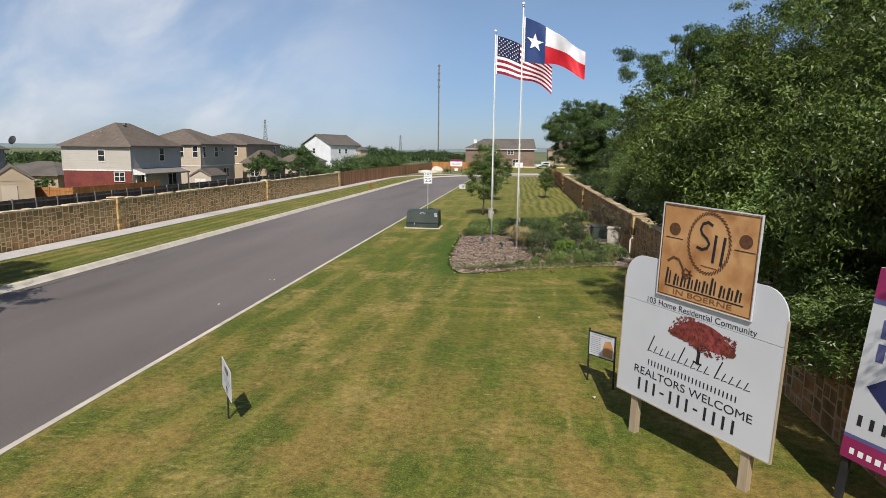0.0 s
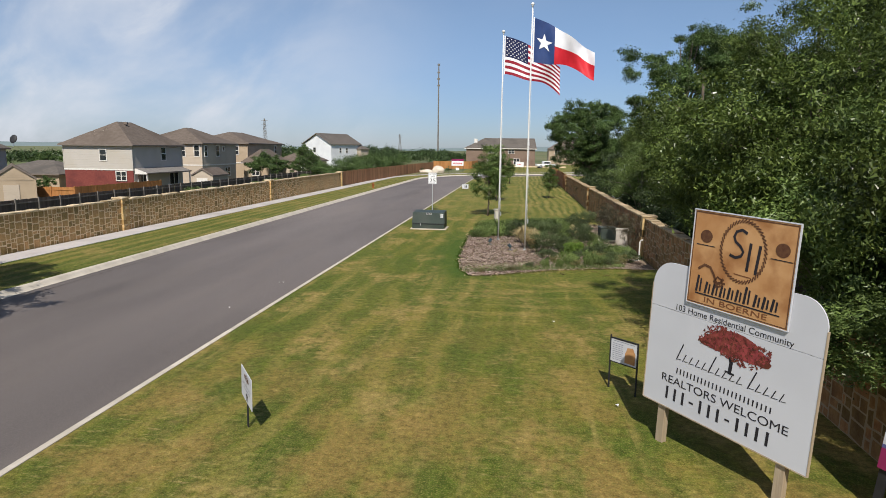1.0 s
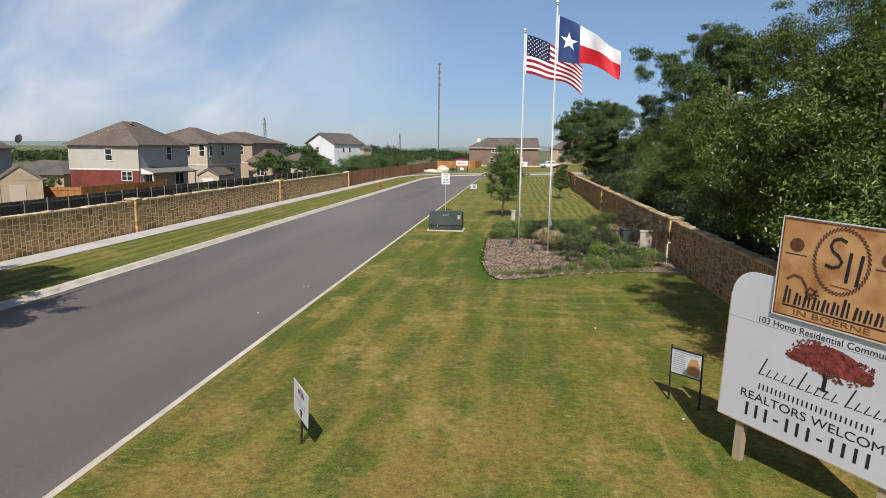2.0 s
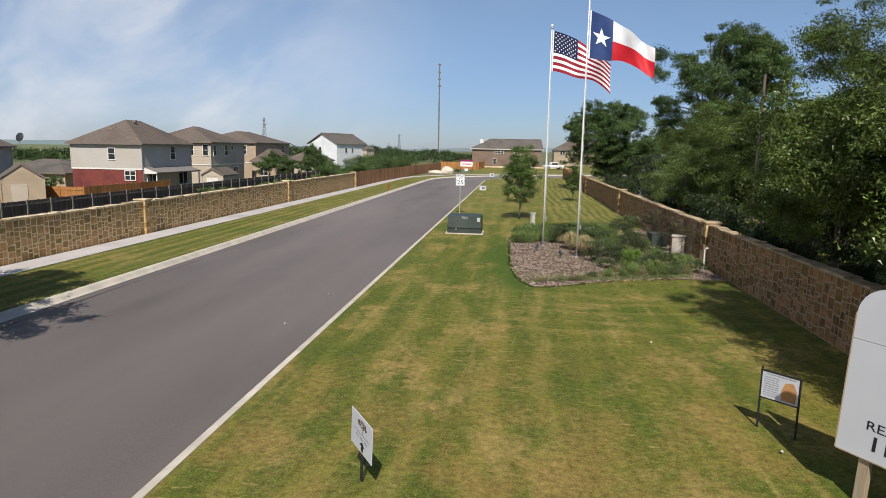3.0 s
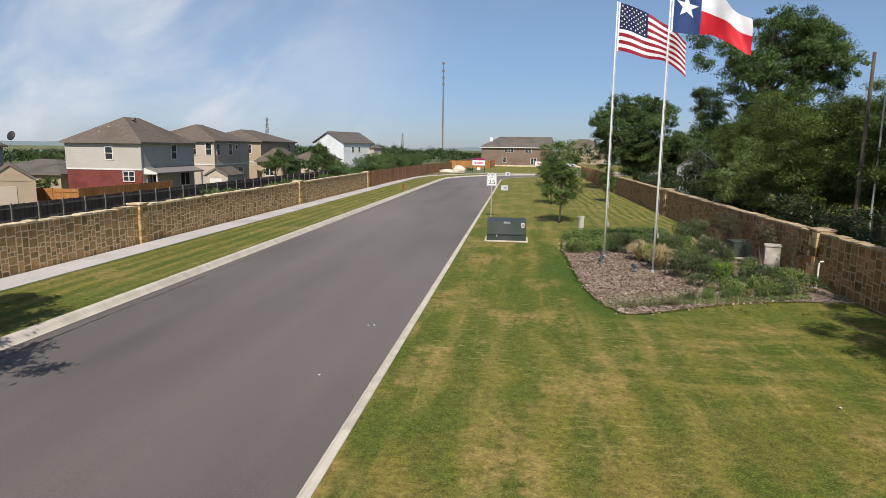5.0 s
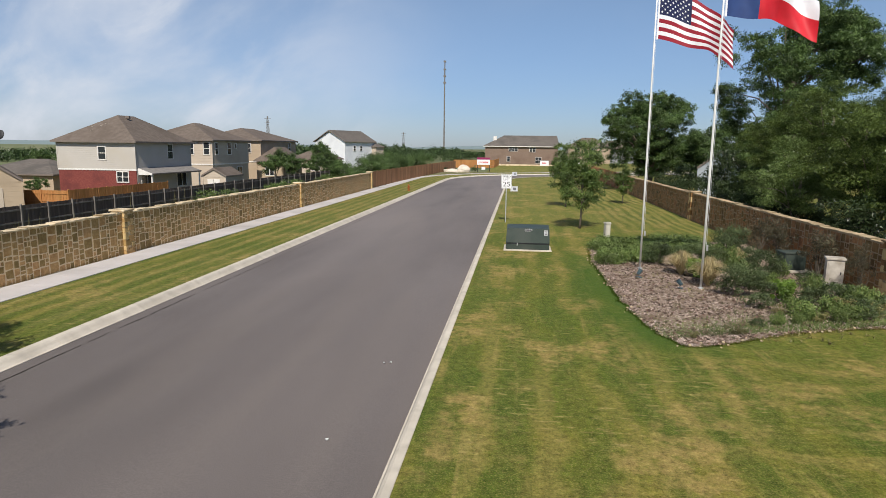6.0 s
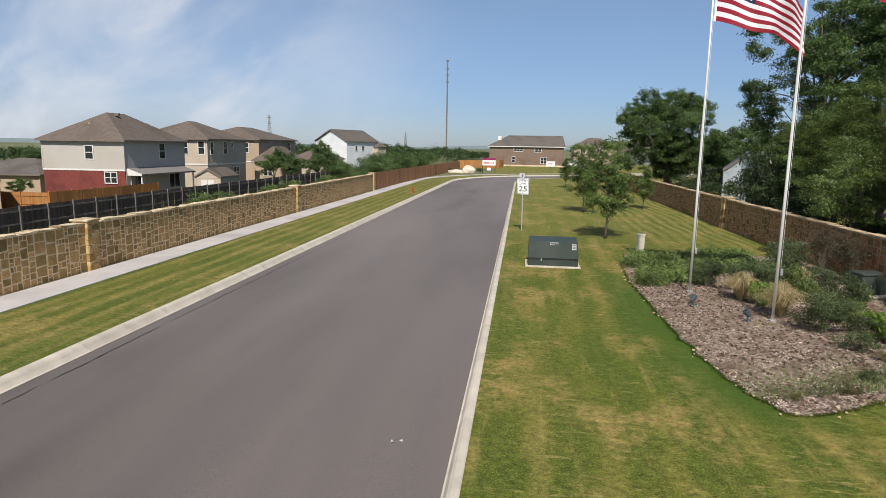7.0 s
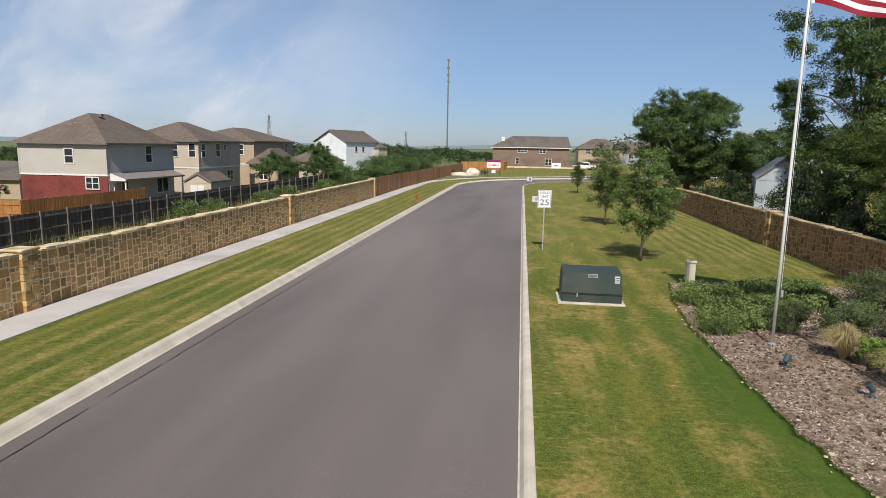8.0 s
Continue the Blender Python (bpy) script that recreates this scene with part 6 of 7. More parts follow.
h2, s2, e2 = house("house", "two-storey beige house with a brown hip roof behind the fence", pose(-52.6, 83.6, ZB), 9.2, 10.2, 6.0, 8.15, "hip", SIDING2, SIDING2, 3.0)
window(h2, s2, 8.15, 4.2, 0.7, 1.45)
window(h2, s2, 6.0, 4.2, 0.8, 1.45)
window(h2, e2, 0.7, 4.2, 0.7, 1.4)
window(h2, e2, 4.0, 4.2, 0.95, 1.45)
window(h2, e2, 6.0, 4.95, 0.6, 0.6, 1)
window(h2, e2, 6.6, 1.3, 1.5, 1.2, 2, 2)
h3, s3, e3 = house("house", "two-storey tan house with a low brown hip roof", pose(-54.5, 99.5, ZB), 10.5, 14.5, 6.15, 8.0, "hip", SIDING3, SIDING3, 3.0)
window(h3, e3, 11.2, 4.4, 0.9, 1.4)
window(h3, e3, 4.5, 1.2, 1.6, 1.3, 2, 2)
window(h3, s3, 8.2, 4.3, 0.8, 1.3)
h3w, s3w, e3w = house("house_wing", "single-storey tan wing with a brown gable roof", pose(-43.95, 98.0, ZB), 4.0, 7.5, 3.2, 5.2, "hip", SIDING3, roof=SHINGLE)
window(h3w, s3w, 1.3, 1.1, 1.2, 1.2, 2, 2)
hb, sb, eb = house("bungalow", "low house with a pale pinkish roof behind the fence", pose(-47.5, 121, ZB), 7.0, 9.0, 3.0, 4.9, "hip", SIDING2, roof=SHINGLE)
window(hb, sb, 4.0, 1.0, 1.5, 1.3, 2, 2)
h4, s4, e4 = house("house", "white two-storey house with a front gable and grey roof", pose(-53.6, 153.6, ZB, 0, 0, -24), 8.9, 11.0, 6.5, 9.1, "y", WHITE_SIDING, roof=SHINGLE2)
window(h4, e4, 3.0, 4.4, 0.7, 1.1)
window(h4, e4, 5.4, 4.4, 0.7, 1.1)
window(h4, s4, 3.2, 4.4, 0.8, 1.2)
h4b, s4b, e4b = house("house_wing", "pale yellow rear wing of a white house", pose(-43.6, 160.0, ZB, 0, 0, -24), 3.6, 3.0, 5.4, 6.4, "hip", SIDING2, roof=SHINGLE2, over=0.3)
h5, s5, e5 = house("house", "long two-storey brown brick house with a brown roof", pose(-15.2, 180, -0.2), 19.2, 10.5, 5.25, 8.05, "hip", TAN_BRICK, roof=SHINGLE2, over=0.45, steep=True)
window(h5, s5, 6.35, 3.85, 2.3, 1.05, 2, 3)
window(h5, s5, 11.8, 3.7, 1.6, 1.05, 2, 2)
window(h5, s5, 5.9, 1.0, 0.75, 1.4)
window(h5, s5, 13.4, 0.75, 1.5, 1.5, 2, 2)
b = bmesh.new()
box(b, 2.0, 2.9, 2.5, 3.3, 4.5, 7.75, 0.03)
part("chimney", b, TRIM, h5)
b = bmesh.new()
box(b, -0.6, 19.8, -0.5, 0.0, 4.95, 5.12, 0.02)
part("gutter", b, TRIM, h5)
tagged(part("low_wall", (lambda q: (box(q, -17, 12, 171.2, 171.6, -0.1, 0.34, 0.03), q)[1])(bmesh.new()), CAP), "long low pale retaining wall before the brick house", "wall", kind="structure")
h6, s6, e6 = house("house", "distant two-storey tan house with a brown roof", pose(9.5, 215, -0.2), 13, 10, 5.2, 8.2, "hip", SIDING3, roof=SHINGLE)
window(h6, s6, 2.0, 3.6, 1.4, 1.3, 2, 2)
window(h6, s6, 7.0, 3.6, 1.4, 1.3, 2, 2)
h7, s7, e7 = house("house", "distant grey house with a brown gable roof", pose(24, 230, -0.2), 12, 10, 4.2, 7.6, "x", GREY_SIDING, roof=SHINGLE)
window(h7, s7, 3.0, 2.2, 1.4, 1.3, 2, 2)
# west end, behind the dark fence
h0, s0, e0 = house("house", "grey two-storey house with a dark roof edge", pose(-65.8, 60.5, ZB), 8.6, 5.5, 5.1, 7.2, "hip", GREY_SIDING, roof=SHINGLE2)
window(h0, e0, 1.2, 3.7, 1.0, 1.4)
dish = thing("satellite_dish", pose(-56.2, 66.2, 4.05), "dark satellite dish on a mast at the roof edge", "satellite dish")
b = bmesh.new()
tube(b, [(-0.55, 0.15, 0.0), (-0.12, 0, 0.12), (0, 0, 0.75)], [0.03, 0.03, 0.03], 7)
part("mast", b, GALV, dish)
b = bmesh.new()
bmesh.ops.create_uvsphere(b, u_segments=18, v_segments=10, radius=0.5, matrix=Matrix.Translation((0, 0.0, 1.0)) @ Matrix.Rotation(radians(70), 4, "X") @ Matrix.Diagonal((0.9, 1, 0.22, 1)))
part("reflector", b, BLACK, dish, smooth=True)
h0b, s0b, e0b = house("bungalow", "low house with a wide weathered brown roof", pose(-69.0, 75.5, -2.1), 10.5, 9.0, 2.9, 4.5, "hip", SIDING3, roof=SHINGLE2)
window(h0b, e0b, 3.0, 1.1, 1.3, 1.0, 2, 2)
sh1, ss1, es1 = house("garden_shed", "tan wooden shed with a gable front and a plain door", pose(-46.6, 52.4, -1.15, 0, 0, 42), 3.2, 3.6, 2.6, 3.9, "y", SIDING3, roof=SHINGLE, over=0.12, category="shed")
b = bmesh.new()
box(b, 0.75, 1.95, -0.05, -0.02, 0.05, 2.0, 0.01)
part("door", b, SIDING2, sh1)
sh2, ss2, es2 = house("garden_shed", "small beige garden shed with double doors and brown roof", pose(-40.0, 74.6, -1.15), 2.6, 4.0, 2.2, 3.05, "y", SIDING2, roof=SHINGLE, over=0.15, category="shed")
for dx in (0.55, 1.27):
    b = bmesh.new()
    box(b, dx, dx + 0.68, -0.05, -0.02, 0.05, 1.8, 0.01)
    part("door", b, TRIM, sh2)
# pale building behind the east wall
sb_, ssb, esb = house("metal_shed", "pale blue metal building behind the stone wall", pose(8.7, 64.0, 0.0, 0, 0, -17), 3.2, 7, 3.0, 4.4, "y", PALE_BLUE, roof=GALV, over=0.12, category="shed")

# ---- fences and walls ----
fence("fence_west", [(-34.6, 22.0), (-34.6, 128.0)], -1.22, 1.93, GREY_WOOD, GREY_POST, "weathered dark grey board fence with posts showing", 2.1, 0.14, -1)
fence("cedar_fence", [(-42.2, 57.0), (-41.6, 70.5)], -1.25, 1.80, ORANGE_WOOD, ORANGE_WOOD, "orange cedar board fence beside the cream house", 2.4, 0.14, 1)
fence("cedar_fence", [(-52.0, 57.0), (-42.25, 57.0)], -1.25, 1.75, ORANGE_WOOD, ORANGE_WOOD, "orange cedar board fence with rails showing", 2.4, 0.14, -1)
fence("fence_north", [(-21.35, 75.0), (-21.1, 88.0), (-20.6, 102.0), (-19.8, 120.0), (-18.9, 138.0)], 0.0, 1.72, BROWN_WOOD, BROWN_WOOD, "brown stained board fence following the pavement", 2.4, 0.14, 1)
fence("fence_far", [(-20.5, 150.0), (-11.6, 152.0), (-11.2, 170.5)], -0.1, 1.8, ORANGE_WOOD, ORANGE_WOOD, "far orange board fence beside the brick house", 2.4, 0.14, 1)
fence("fence_east", [(5.0, 74.2), (5.2, 112.0)], 0.0, 1.8, BROWN_WOOD, BROWN_WOOD, "brown board fence continuing the stone wall", 2.4, 0.14, 1)
stone_wall("wall_west", -21.22, 1, 5.0, 74.6, 1.62, 38.0, STONE_W, STONE_WI, MORTAR, CAP, "long tan rubble-stone wall with cream capstones", random.Random(8), [12.8, 33.15, 53.1, 74.4])
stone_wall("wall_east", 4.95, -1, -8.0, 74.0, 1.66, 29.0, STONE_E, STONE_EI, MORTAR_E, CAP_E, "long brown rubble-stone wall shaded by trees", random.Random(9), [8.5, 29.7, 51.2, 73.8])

# ---- trees behind the east wall ----
near = make_tree("tree", pose(11.2, 29.5, 0), 12.4, 3.8, 1.5, 170, 480, (0.098, 0.046), BARK, LEAF_A, 31, "tall leafy elm standing behind the stone wall", "trees behind the wall", 0.22, 0.62, 12, low=-0.6, limbs=20, lobe_r=(0.28, 0.46), reach=0.62)
for i, (x, y, rz, sc, sz) in enumerate(((15.5, 21.0, 70, 1.1, 1.05), (9.9, 23.5, 300, 0.86, 0.84), (17.0, 36.0, 250, 1.1, 1.0), (10.4, 36.5, 215, 0.84, 0.62), (9.2, 43.5, 120, 0.86, 0.64), (9.0, 39.6, 280, 0.84, 0.60), (12.0, 56.5, 75, 0.9, 0.62), (9.2, 47.6, 10, 0.78, 0.60))):
    copy_thing(near, pose(x, y, 0, 0, 0, rz) @ Matrix.Diagonal((sc, sc, sz, 1)))
low_elm = make_tree("tree", pose(7.4, 26.4, 0), 6.6, 2.7, 0.8, 110, 420, (0.095, 0.042), BARK, LEAF_A, 35, "leafy elm leaning out over the stone wall", "trees behind the wall", 0.16, 0.55, 10, low=-0.7, limbs=16, lobe_r=(0.28, 0.46), reach=0.62)
for i, (x, y, rz, sc, sz) in enumerate(((10.3, 33.8, 130, 1.0, 1.02), (8.4, 37.4, 40, 1.05, 0.98), (7.6, 22.8, 190, 1.0, 1.05))):
    copy_thing(low_elm, pose(x, y, 0, 0, 0, rz) @ Matrix.Diagonal((sc, sc, sz, 1)))
make_tree("tree", pose(6.9, 13.8, 0), 10.2, 3.5, 1.4, 150, 470, (0.10, 0.036), BARK, LEAF_A, 37, "tall small-leaved tree leaning over the signs", "trees behind the wall", 0.19, 0.58, 12, low=-1.0, limbs=20, lobe_r=(0.28, 0.46), reach=0.62)
mid = make_tree("tree", pose(10.6, 51.5, 0), 7.4, 3.2, 0.8, 120, 270, (0.15, 0.072), BARK, LEAF_B, 44, "dense round-crowned tree behind the stone wall", "trees behind the wall", 0.18, 0.58, 11, low=-0.65, limbs=16, lobe_r=(0.28, 0.46), reach=0.62)
for i, (x, y, rz, sc, sz) in enumerate(((16.5, 46.0, 40, 1.15, 1.15), (14.4, 39.0, 190, 1.1, 1.1), (21.5, 52.0, 260, 1.3, 1.3), (12.6, 77.0, 130, 1.05, 0.95), (17.5, 70.0, 75, 1.05, 1.0), (26.0, 66.0, 10, 1.5, 1.3), (18.0, 84.0, 200, 1.2, 1.0), (12.0, 96.0, 280, 1.2, 0.95))):
    copy_thing(mid, pose(x, y, 0, 0, 0, rz) @ Matrix.Diagonal((sc, sc, sz, 1)))
make_tree("tree", pose(14.2, 61.5, 0), 16.4, 6.9, 3.4, 420, 300, (0.16, 0.08), BARK, LEAF_B, 53, "very tall open-crowned oak above its neighbours", "trees behind the wall", 0.36, 0.66, 26, low=-0.9, limbs=44, lobe_r=(0.20, 0.36), reach=0.70)
lean = make_tree("tree", pose(5.6, 18.2, 0), 7.2, 3.1, 1.9, 130, 330, (0.095, 0.040), BARK, LEAF_A, 39, "elm whose boughs hang far over the wall and lawn", "trees behind the wall", 0.15, 0.50, 12, low=-0.8, limbs=18, lobe_r=(0.26, 0.42), reach=0.64)
# copies placed to cast shade by the wall; last two mostly out of view
for x, y, rz, sc, sz in ((5.7, 14.4, 130, 0.95, 1.0), (6.2, 22.0, 260, 0.85, 0.9), (5.6, 16.2, 300, 1.05, 1.0), (5.9, 15.1, 20, 0.95, 0.92), (6.0, 11.6, 85, 0.85, 1.0), (7.5, 8.0, 40, 1.0, 1.1), (7.0, 3.6, 200, 1.05, 1.1)):
    copy_thing(lean, pose(x, y, 0, 0, 0, rz) @ Matrix.Diagonal((sc, sc, sz, 1)))
make_tree("tree", pose(8.3, 80.5, 0), 11.0, 6.7, 0.4, 520, 240, (0.17, 0.085), BARK, LEAF_B, 61, "broad dark live oak beside the far lawn", "trees behind the wall", 0.36, 0.60, 26, limbs=24, lobe_r=(0.24, 0.42), reach=0.66)
b_ush = make_shrub("understory_bush", pose(6.7, 22.0, 0), 1.5, 2.6, 30, 210, (0.12, 0.05), UNDERSTORY_LEAF, 71, "dark understory bush behind the stone wall", "bushes behind the wall", stems=7)
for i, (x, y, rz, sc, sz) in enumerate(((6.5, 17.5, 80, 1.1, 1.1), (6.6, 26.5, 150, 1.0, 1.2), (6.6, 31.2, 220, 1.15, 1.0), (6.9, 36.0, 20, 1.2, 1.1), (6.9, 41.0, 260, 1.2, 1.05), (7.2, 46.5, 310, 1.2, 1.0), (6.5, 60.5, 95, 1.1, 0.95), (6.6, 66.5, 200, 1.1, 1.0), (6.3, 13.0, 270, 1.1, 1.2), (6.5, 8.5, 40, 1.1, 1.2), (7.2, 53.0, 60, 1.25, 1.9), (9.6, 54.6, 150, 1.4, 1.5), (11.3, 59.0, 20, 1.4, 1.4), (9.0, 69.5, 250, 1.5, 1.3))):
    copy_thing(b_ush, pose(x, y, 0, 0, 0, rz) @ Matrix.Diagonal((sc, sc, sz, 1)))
# branch ends that hang over the wall near the signs
ov = make_tree("tree", pose(5.5, 13.6, 0), 5.6, 2.2, 0.9, 84, 400, (0.10, 0.034), PALE_BARK, LEAF_C, 83, "pale-leaved willow-like tree leaning over the wall", "trees behind the wall", 0.12, 0.45, 7, low=-1.0)
copy_thing(ov, pose(5.5, 12.0, 0, 0, 0, 75) @ Matrix.Diagonal((0.95, 0.95, 0.62, 1)))
copy_thing(ov, pose(6.5, 18.2, 0, 0, 0, 140) @ Matrix.Diagonal((1, 1, 0.95, 1)))
copy_thing(ov, pose(6.8, 40.5, 0, 0, 0, 220) @ Matrix.Diagonal((1.1, 1.1, 0.95, 1)))

# utility pole and lamp mast among the trees
up_ = thing("utility_pole", pose(8.0, 33.5, 0), "brown wooden utility pole among the trees", "pole")
b = bmesh.new()
tube(b, [(0, 0, 0), (0, 0, 8.0)], [0.085, 0.06], 10)
part("pole", b, BARK, up_)
b = bmesh.new()
box(b, -0.03, 0.16, -0.04, 0.04, 5.3, 5.38, 0.01)
part("bracket", b, GALV, up_)
lm = thing("street_lamp", pose(8.4, 33.2, 0), "thin grey lamp mast with a small round head", "street lamp")
b = bmesh.new()
tube(b, [(0, 0, 0), (0, 0, 7.1)], [0.04, 0.03], 10)
part("mast", b, GALV, lm)
b = bmesh.new()
bmesh.ops.create_uvsphere(b, u_segments=12, v_segments=8, radius=0.12, matrix=Matrix.Translation((0.02, 0, 7.17)) @ Matrix.Diagonal((1.2, 1, 0.7, 1)))
part("lamp_head", b, TRIM, lm, smooth=True)

# ---- young trees on the lawn ----
yt = make_tree("young_tree", pose(-2.45, 45.2, 0), 5.3, 1.32, 0.15, 110, 150, (0.10, 0.05), BARK, LEAF_D, 94, "young oak with a loose pointed crown on the lawn", "young lawn trees", 0.06, 0.34, 14, limbs=18, low=-1.0)
for x, y, rz, sc, sz in ((-2.3, 58.1, 100, 0.95, 0.98), (-1.6, 86.8, 220, 0.62, 0.70), (2.5, 62.2, 40, 0.62, 0.66)):
    copy_thing(yt, pose(x, y, 0, 0, 0, rz) @ Matrix.Diagonal((sc, sc, sz, 1)))
# trees added out of view at the verge, so shade falls on the road and grass
vt = make_tree("verge_tree", pose(-17.3, 14.4, 0), 7.8, 3.9, 1.9, 95, 240, (0.17, 0.08), BARK, LEAF_B, 97, "round verge tree out of view, placed for its shade", "verge trees", 0.14, 0.6, 7)
copy_thing(vt, pose(-19.0, 17.4, 0, 0, 0, 110) @ Matrix.Diagonal((0.85, 0.85, 0.9, 1)))

# ---- planting in the bed ----
cov = make_shrub("groundcover", pose(-1.6, 36.2, 0.012), 0.95, 0.48, 34, 95, (0.085, 0.045), LEAF_F, 101, "low leafy green groundcover at the bed's rim", "groundcover clumps", "groundcover")
for x, y, rz, sc, sz in ((-2.2, 37.8, 30, 0.8, 0.9), (-1.75, 38.9, 100, 0.8, 0.9), (-0.6, 36.9, 160, 1.0, 1.0), (-2.05, 35.0, 250, 0.9, 0.95), (-0.9, 35.3, 290, 0.95, 1.0), (-0.5, 38.6, 340, 1.0, 1.0), (0.5, 37.6, 70, 1.0, 1.1), (0.6, 39.4, 210, 1.0, 1.0), (1.6, 38.2, 15, 1.0, 1.1), (1.7, 39.9, 130, 1.0, 1.0), (-2.4, 34.4, 300, 0.55, 0.8)):
    copy_thing(cov, pose(x, y, 0.012, 0, 0, rz) @ Matrix.Diagonal((sc, sc, sz, 1)))
dk = make_shrub("shrub", pose(0.75, 29.6, 0.012), 0.72, 1.1, 30, 150, (0.055, 0.028), LEAF_E, 111, "dark small-leaved rounded shrub in the bed", "bed shrubs")
for x, y, rz, sc, sz in ((-0.55, 34.6, 50, 0.85, 0.9), (0.4, 34.2, 120, 0.95, 0.95), (2.55, 32.4, 200, 0.95, 0.95), (1.2, 34.6, 260, 1.0, 0.9), (1.5, 30.6, 310, 0.8, 0.8), (2.6, 36.6, 20, 1.1, 1.0), (3.4, 38.6, 80, 1.2, 1.1), (3.45, 31.3, 160, 0.62, 0.50), (2.95, 34.9, 30, 0.8, 0.75)):
    copy_thing(dk, pose(x, y, 0.012, 0, 0, rz) @ Matrix.Diagonal((sc, sc, sz, 1)))
lime = make_shrub("shrub", pose(0.30, 32.3, 0.012), 0.5, 0.75, 18, 90, (0.11, 0.05), LEAF_G, 121, "bright lime-green leafy shrub in the bed", "bed shrubs")
for x, y, rz, sc, sz in ((1.75, 28.9, 50, 0.75, 0.95), (2.2, 29.9, 140, 0.7, 0.8)):
    copy_thing(lime, pose(x, y, 0.012, 0, 0, rz) @ Matrix.Diagonal((sc, sc, sz, 1)))
mixs = make_shrub("shrub", pose(1.5, 27.6, 0.012), 0.6, 0.40, 20, 75, (0.070, 0.036), LEAF_F, 131, "low spreading green shrub at the bed's front", "bed shrubs")
for x, y, rz, sc, sz in ((2.5, 27.8, 60, 0.8, 1.1), (3.6, 28.4, 150, 0.9, 1.5), (3.0, 30.0, 300, 0.8, 1.5), (3.1, 33.0, 20, 0.8, 1.4), (2.2, 34.5, 110, 0.9, 1.8), (0.7, 26.5, 270, 0.4, 0.8), (1.9, 33.3, 75, 0.9, 1.4), (2.0, 36.0, 200, 1.0, 1.6), (1.2, 26.7, 330, 0.4, 0.7), (2.3, 27.0, 10, 0.5, 0.9), (4.0, 28.9, 50, 0.9, 1.2), (3.0, 27.4, 190, 0.8, 0.9), (1.7, 26.9, 100, 0.5, 0.8), (2.2, 31.0, 200, 0.7, 1.2)):
    copy_thing(mixs, pose(x, y, 0.012, 0, 0, rz) @ Matrix.Diagonal((sc, sc, sz, 1)))
dkl = make_shrub("shrub", pose(0.85, 28.2, 0.012), 0.45, 0.5, 16, 95, (0.055, 0.026), LEAF_E, 133, "low dark green tufted shrub in the mulch", "bed shrubs")
for x, y, rz, sc, sz in ((3.1, 28.9, 60, 1.1, 1.5), (2.0, 28.2, 120, 0.8, 0.9), (3.2, 27.3, 200, 0.8, 0.9), (1.6, 29.6, 300, 0.9, 1.1), (2.6, 29.1, 20, 0.9, 1.1), (3.9, 29.6, 80, 1.1, 1.1), (4.1, 28.0, 15, 1.2, 1.2), (3.4, 27.9, 250, 1.1, 1.1), (0.1, 26.2, 140, 0.45, 0.5)):
    copy_thing(dkl, pose(x, y, 0.012, 0, 0, rz) @ Matrix.Diagonal((sc, sc, sz, 1)))
dry_ = make_shrub("shrub", pose(2.9, 28.0, 0.012), 0.4, 0.5, 14, 60, (0.08, 0.02), WEEDS, 135, "half-dry straw-green weed tuft in the mulch", "bed shrubs")
for x, y, rz, sc, sz in ((1.9, 26.9, 60, 0.7, 0.6), (3.7, 27.6, 160, 0.9, 0.9), (1.1, 27.5, 210, 0.6, 0.6), (2.4, 30.4, 330, 0.9, 1.0), (-0.6, 25.4, 10, 0.5, 0.4), (-1.7, 25.0, 90, 0.4, 0.35)):
    copy_thing(dry_, pose(x, y, 0.012, 0, 0, rz) @ Matrix.Diagonal((sc, sc, sz, 1)))
pur = make_shrub("shrub", pose(4.4, 36.0, 0.012), 0.75, 2.0, 26, 105, (0.06, 0.03), LEAF_H, 141, "tall thin reddish shrub against the stone wall", "wall shrubs", stems=10)
for x, y, rz, sc, sz in ((4.45, 32.9, 90, 0.95, 1.0), (4.3, 37.8, 200, 1.0, 0.95), (4.5, 30.3, 280, 0.55, 0.95)):
    copy_thing(pur, pose(x, y, 0.012, 0, 0, rz) @ Matrix.Diagonal((sc, sc, sz, 1)))
for i, (x, y, h_, sp2) in enumerate(((-0.12, 32.75, 0.90, 0.80), (0.30, 31.0, 1.0, 0.92), (2.4, 34.8, 0.75, 0.55))):
    grass_clump("feather_grass", pose(x, y, 0.012), h_, sp2, 1500, STRAW, 150 + i, "tan fountain-like feather grass in the bed", "feather grasses")

fw = np.random.default_rng(155)
n_f = 7000
fx = fw.uniform(-2.4, 3.8, n_f)
fy = 24.9 + (fx + 2.0) * 0.34 + fw.gamma(1.6, 0.36, n_f)
fa, fh, fl_ = fw.uniform(0, 2 * math.pi, n_f), fw.gamma(2.5, 0.016, n_f) * (0.4 + 0.6 * (fx > -1.2)), fw.uniform(0.02, 0.10, n_f)
v = np.stack([np.stack([fx - 0.007 * np.sin(fa), fy + 0.007 * np.cos(fa), np.full(n_f, 0.02)], 1), np.stack([fx + 0.007 * np.sin(fa), fy - 0.007 * np.cos(fa), np.full(n_f, 0.02)], 1), np.stack([fx + np.cos(fa) * fl_, fy + np.sin(fa) * fl_, 0.05 + fh], 1)], 1).reshape(-1, 3)
o = fast_mesh("edge_weeds", v, np.arange(n_f * 3).reshape(-1, 3), LEAF_F)
tagged(o, "thin green weeds growing along the bed's front", "weeds", kind="stuff")

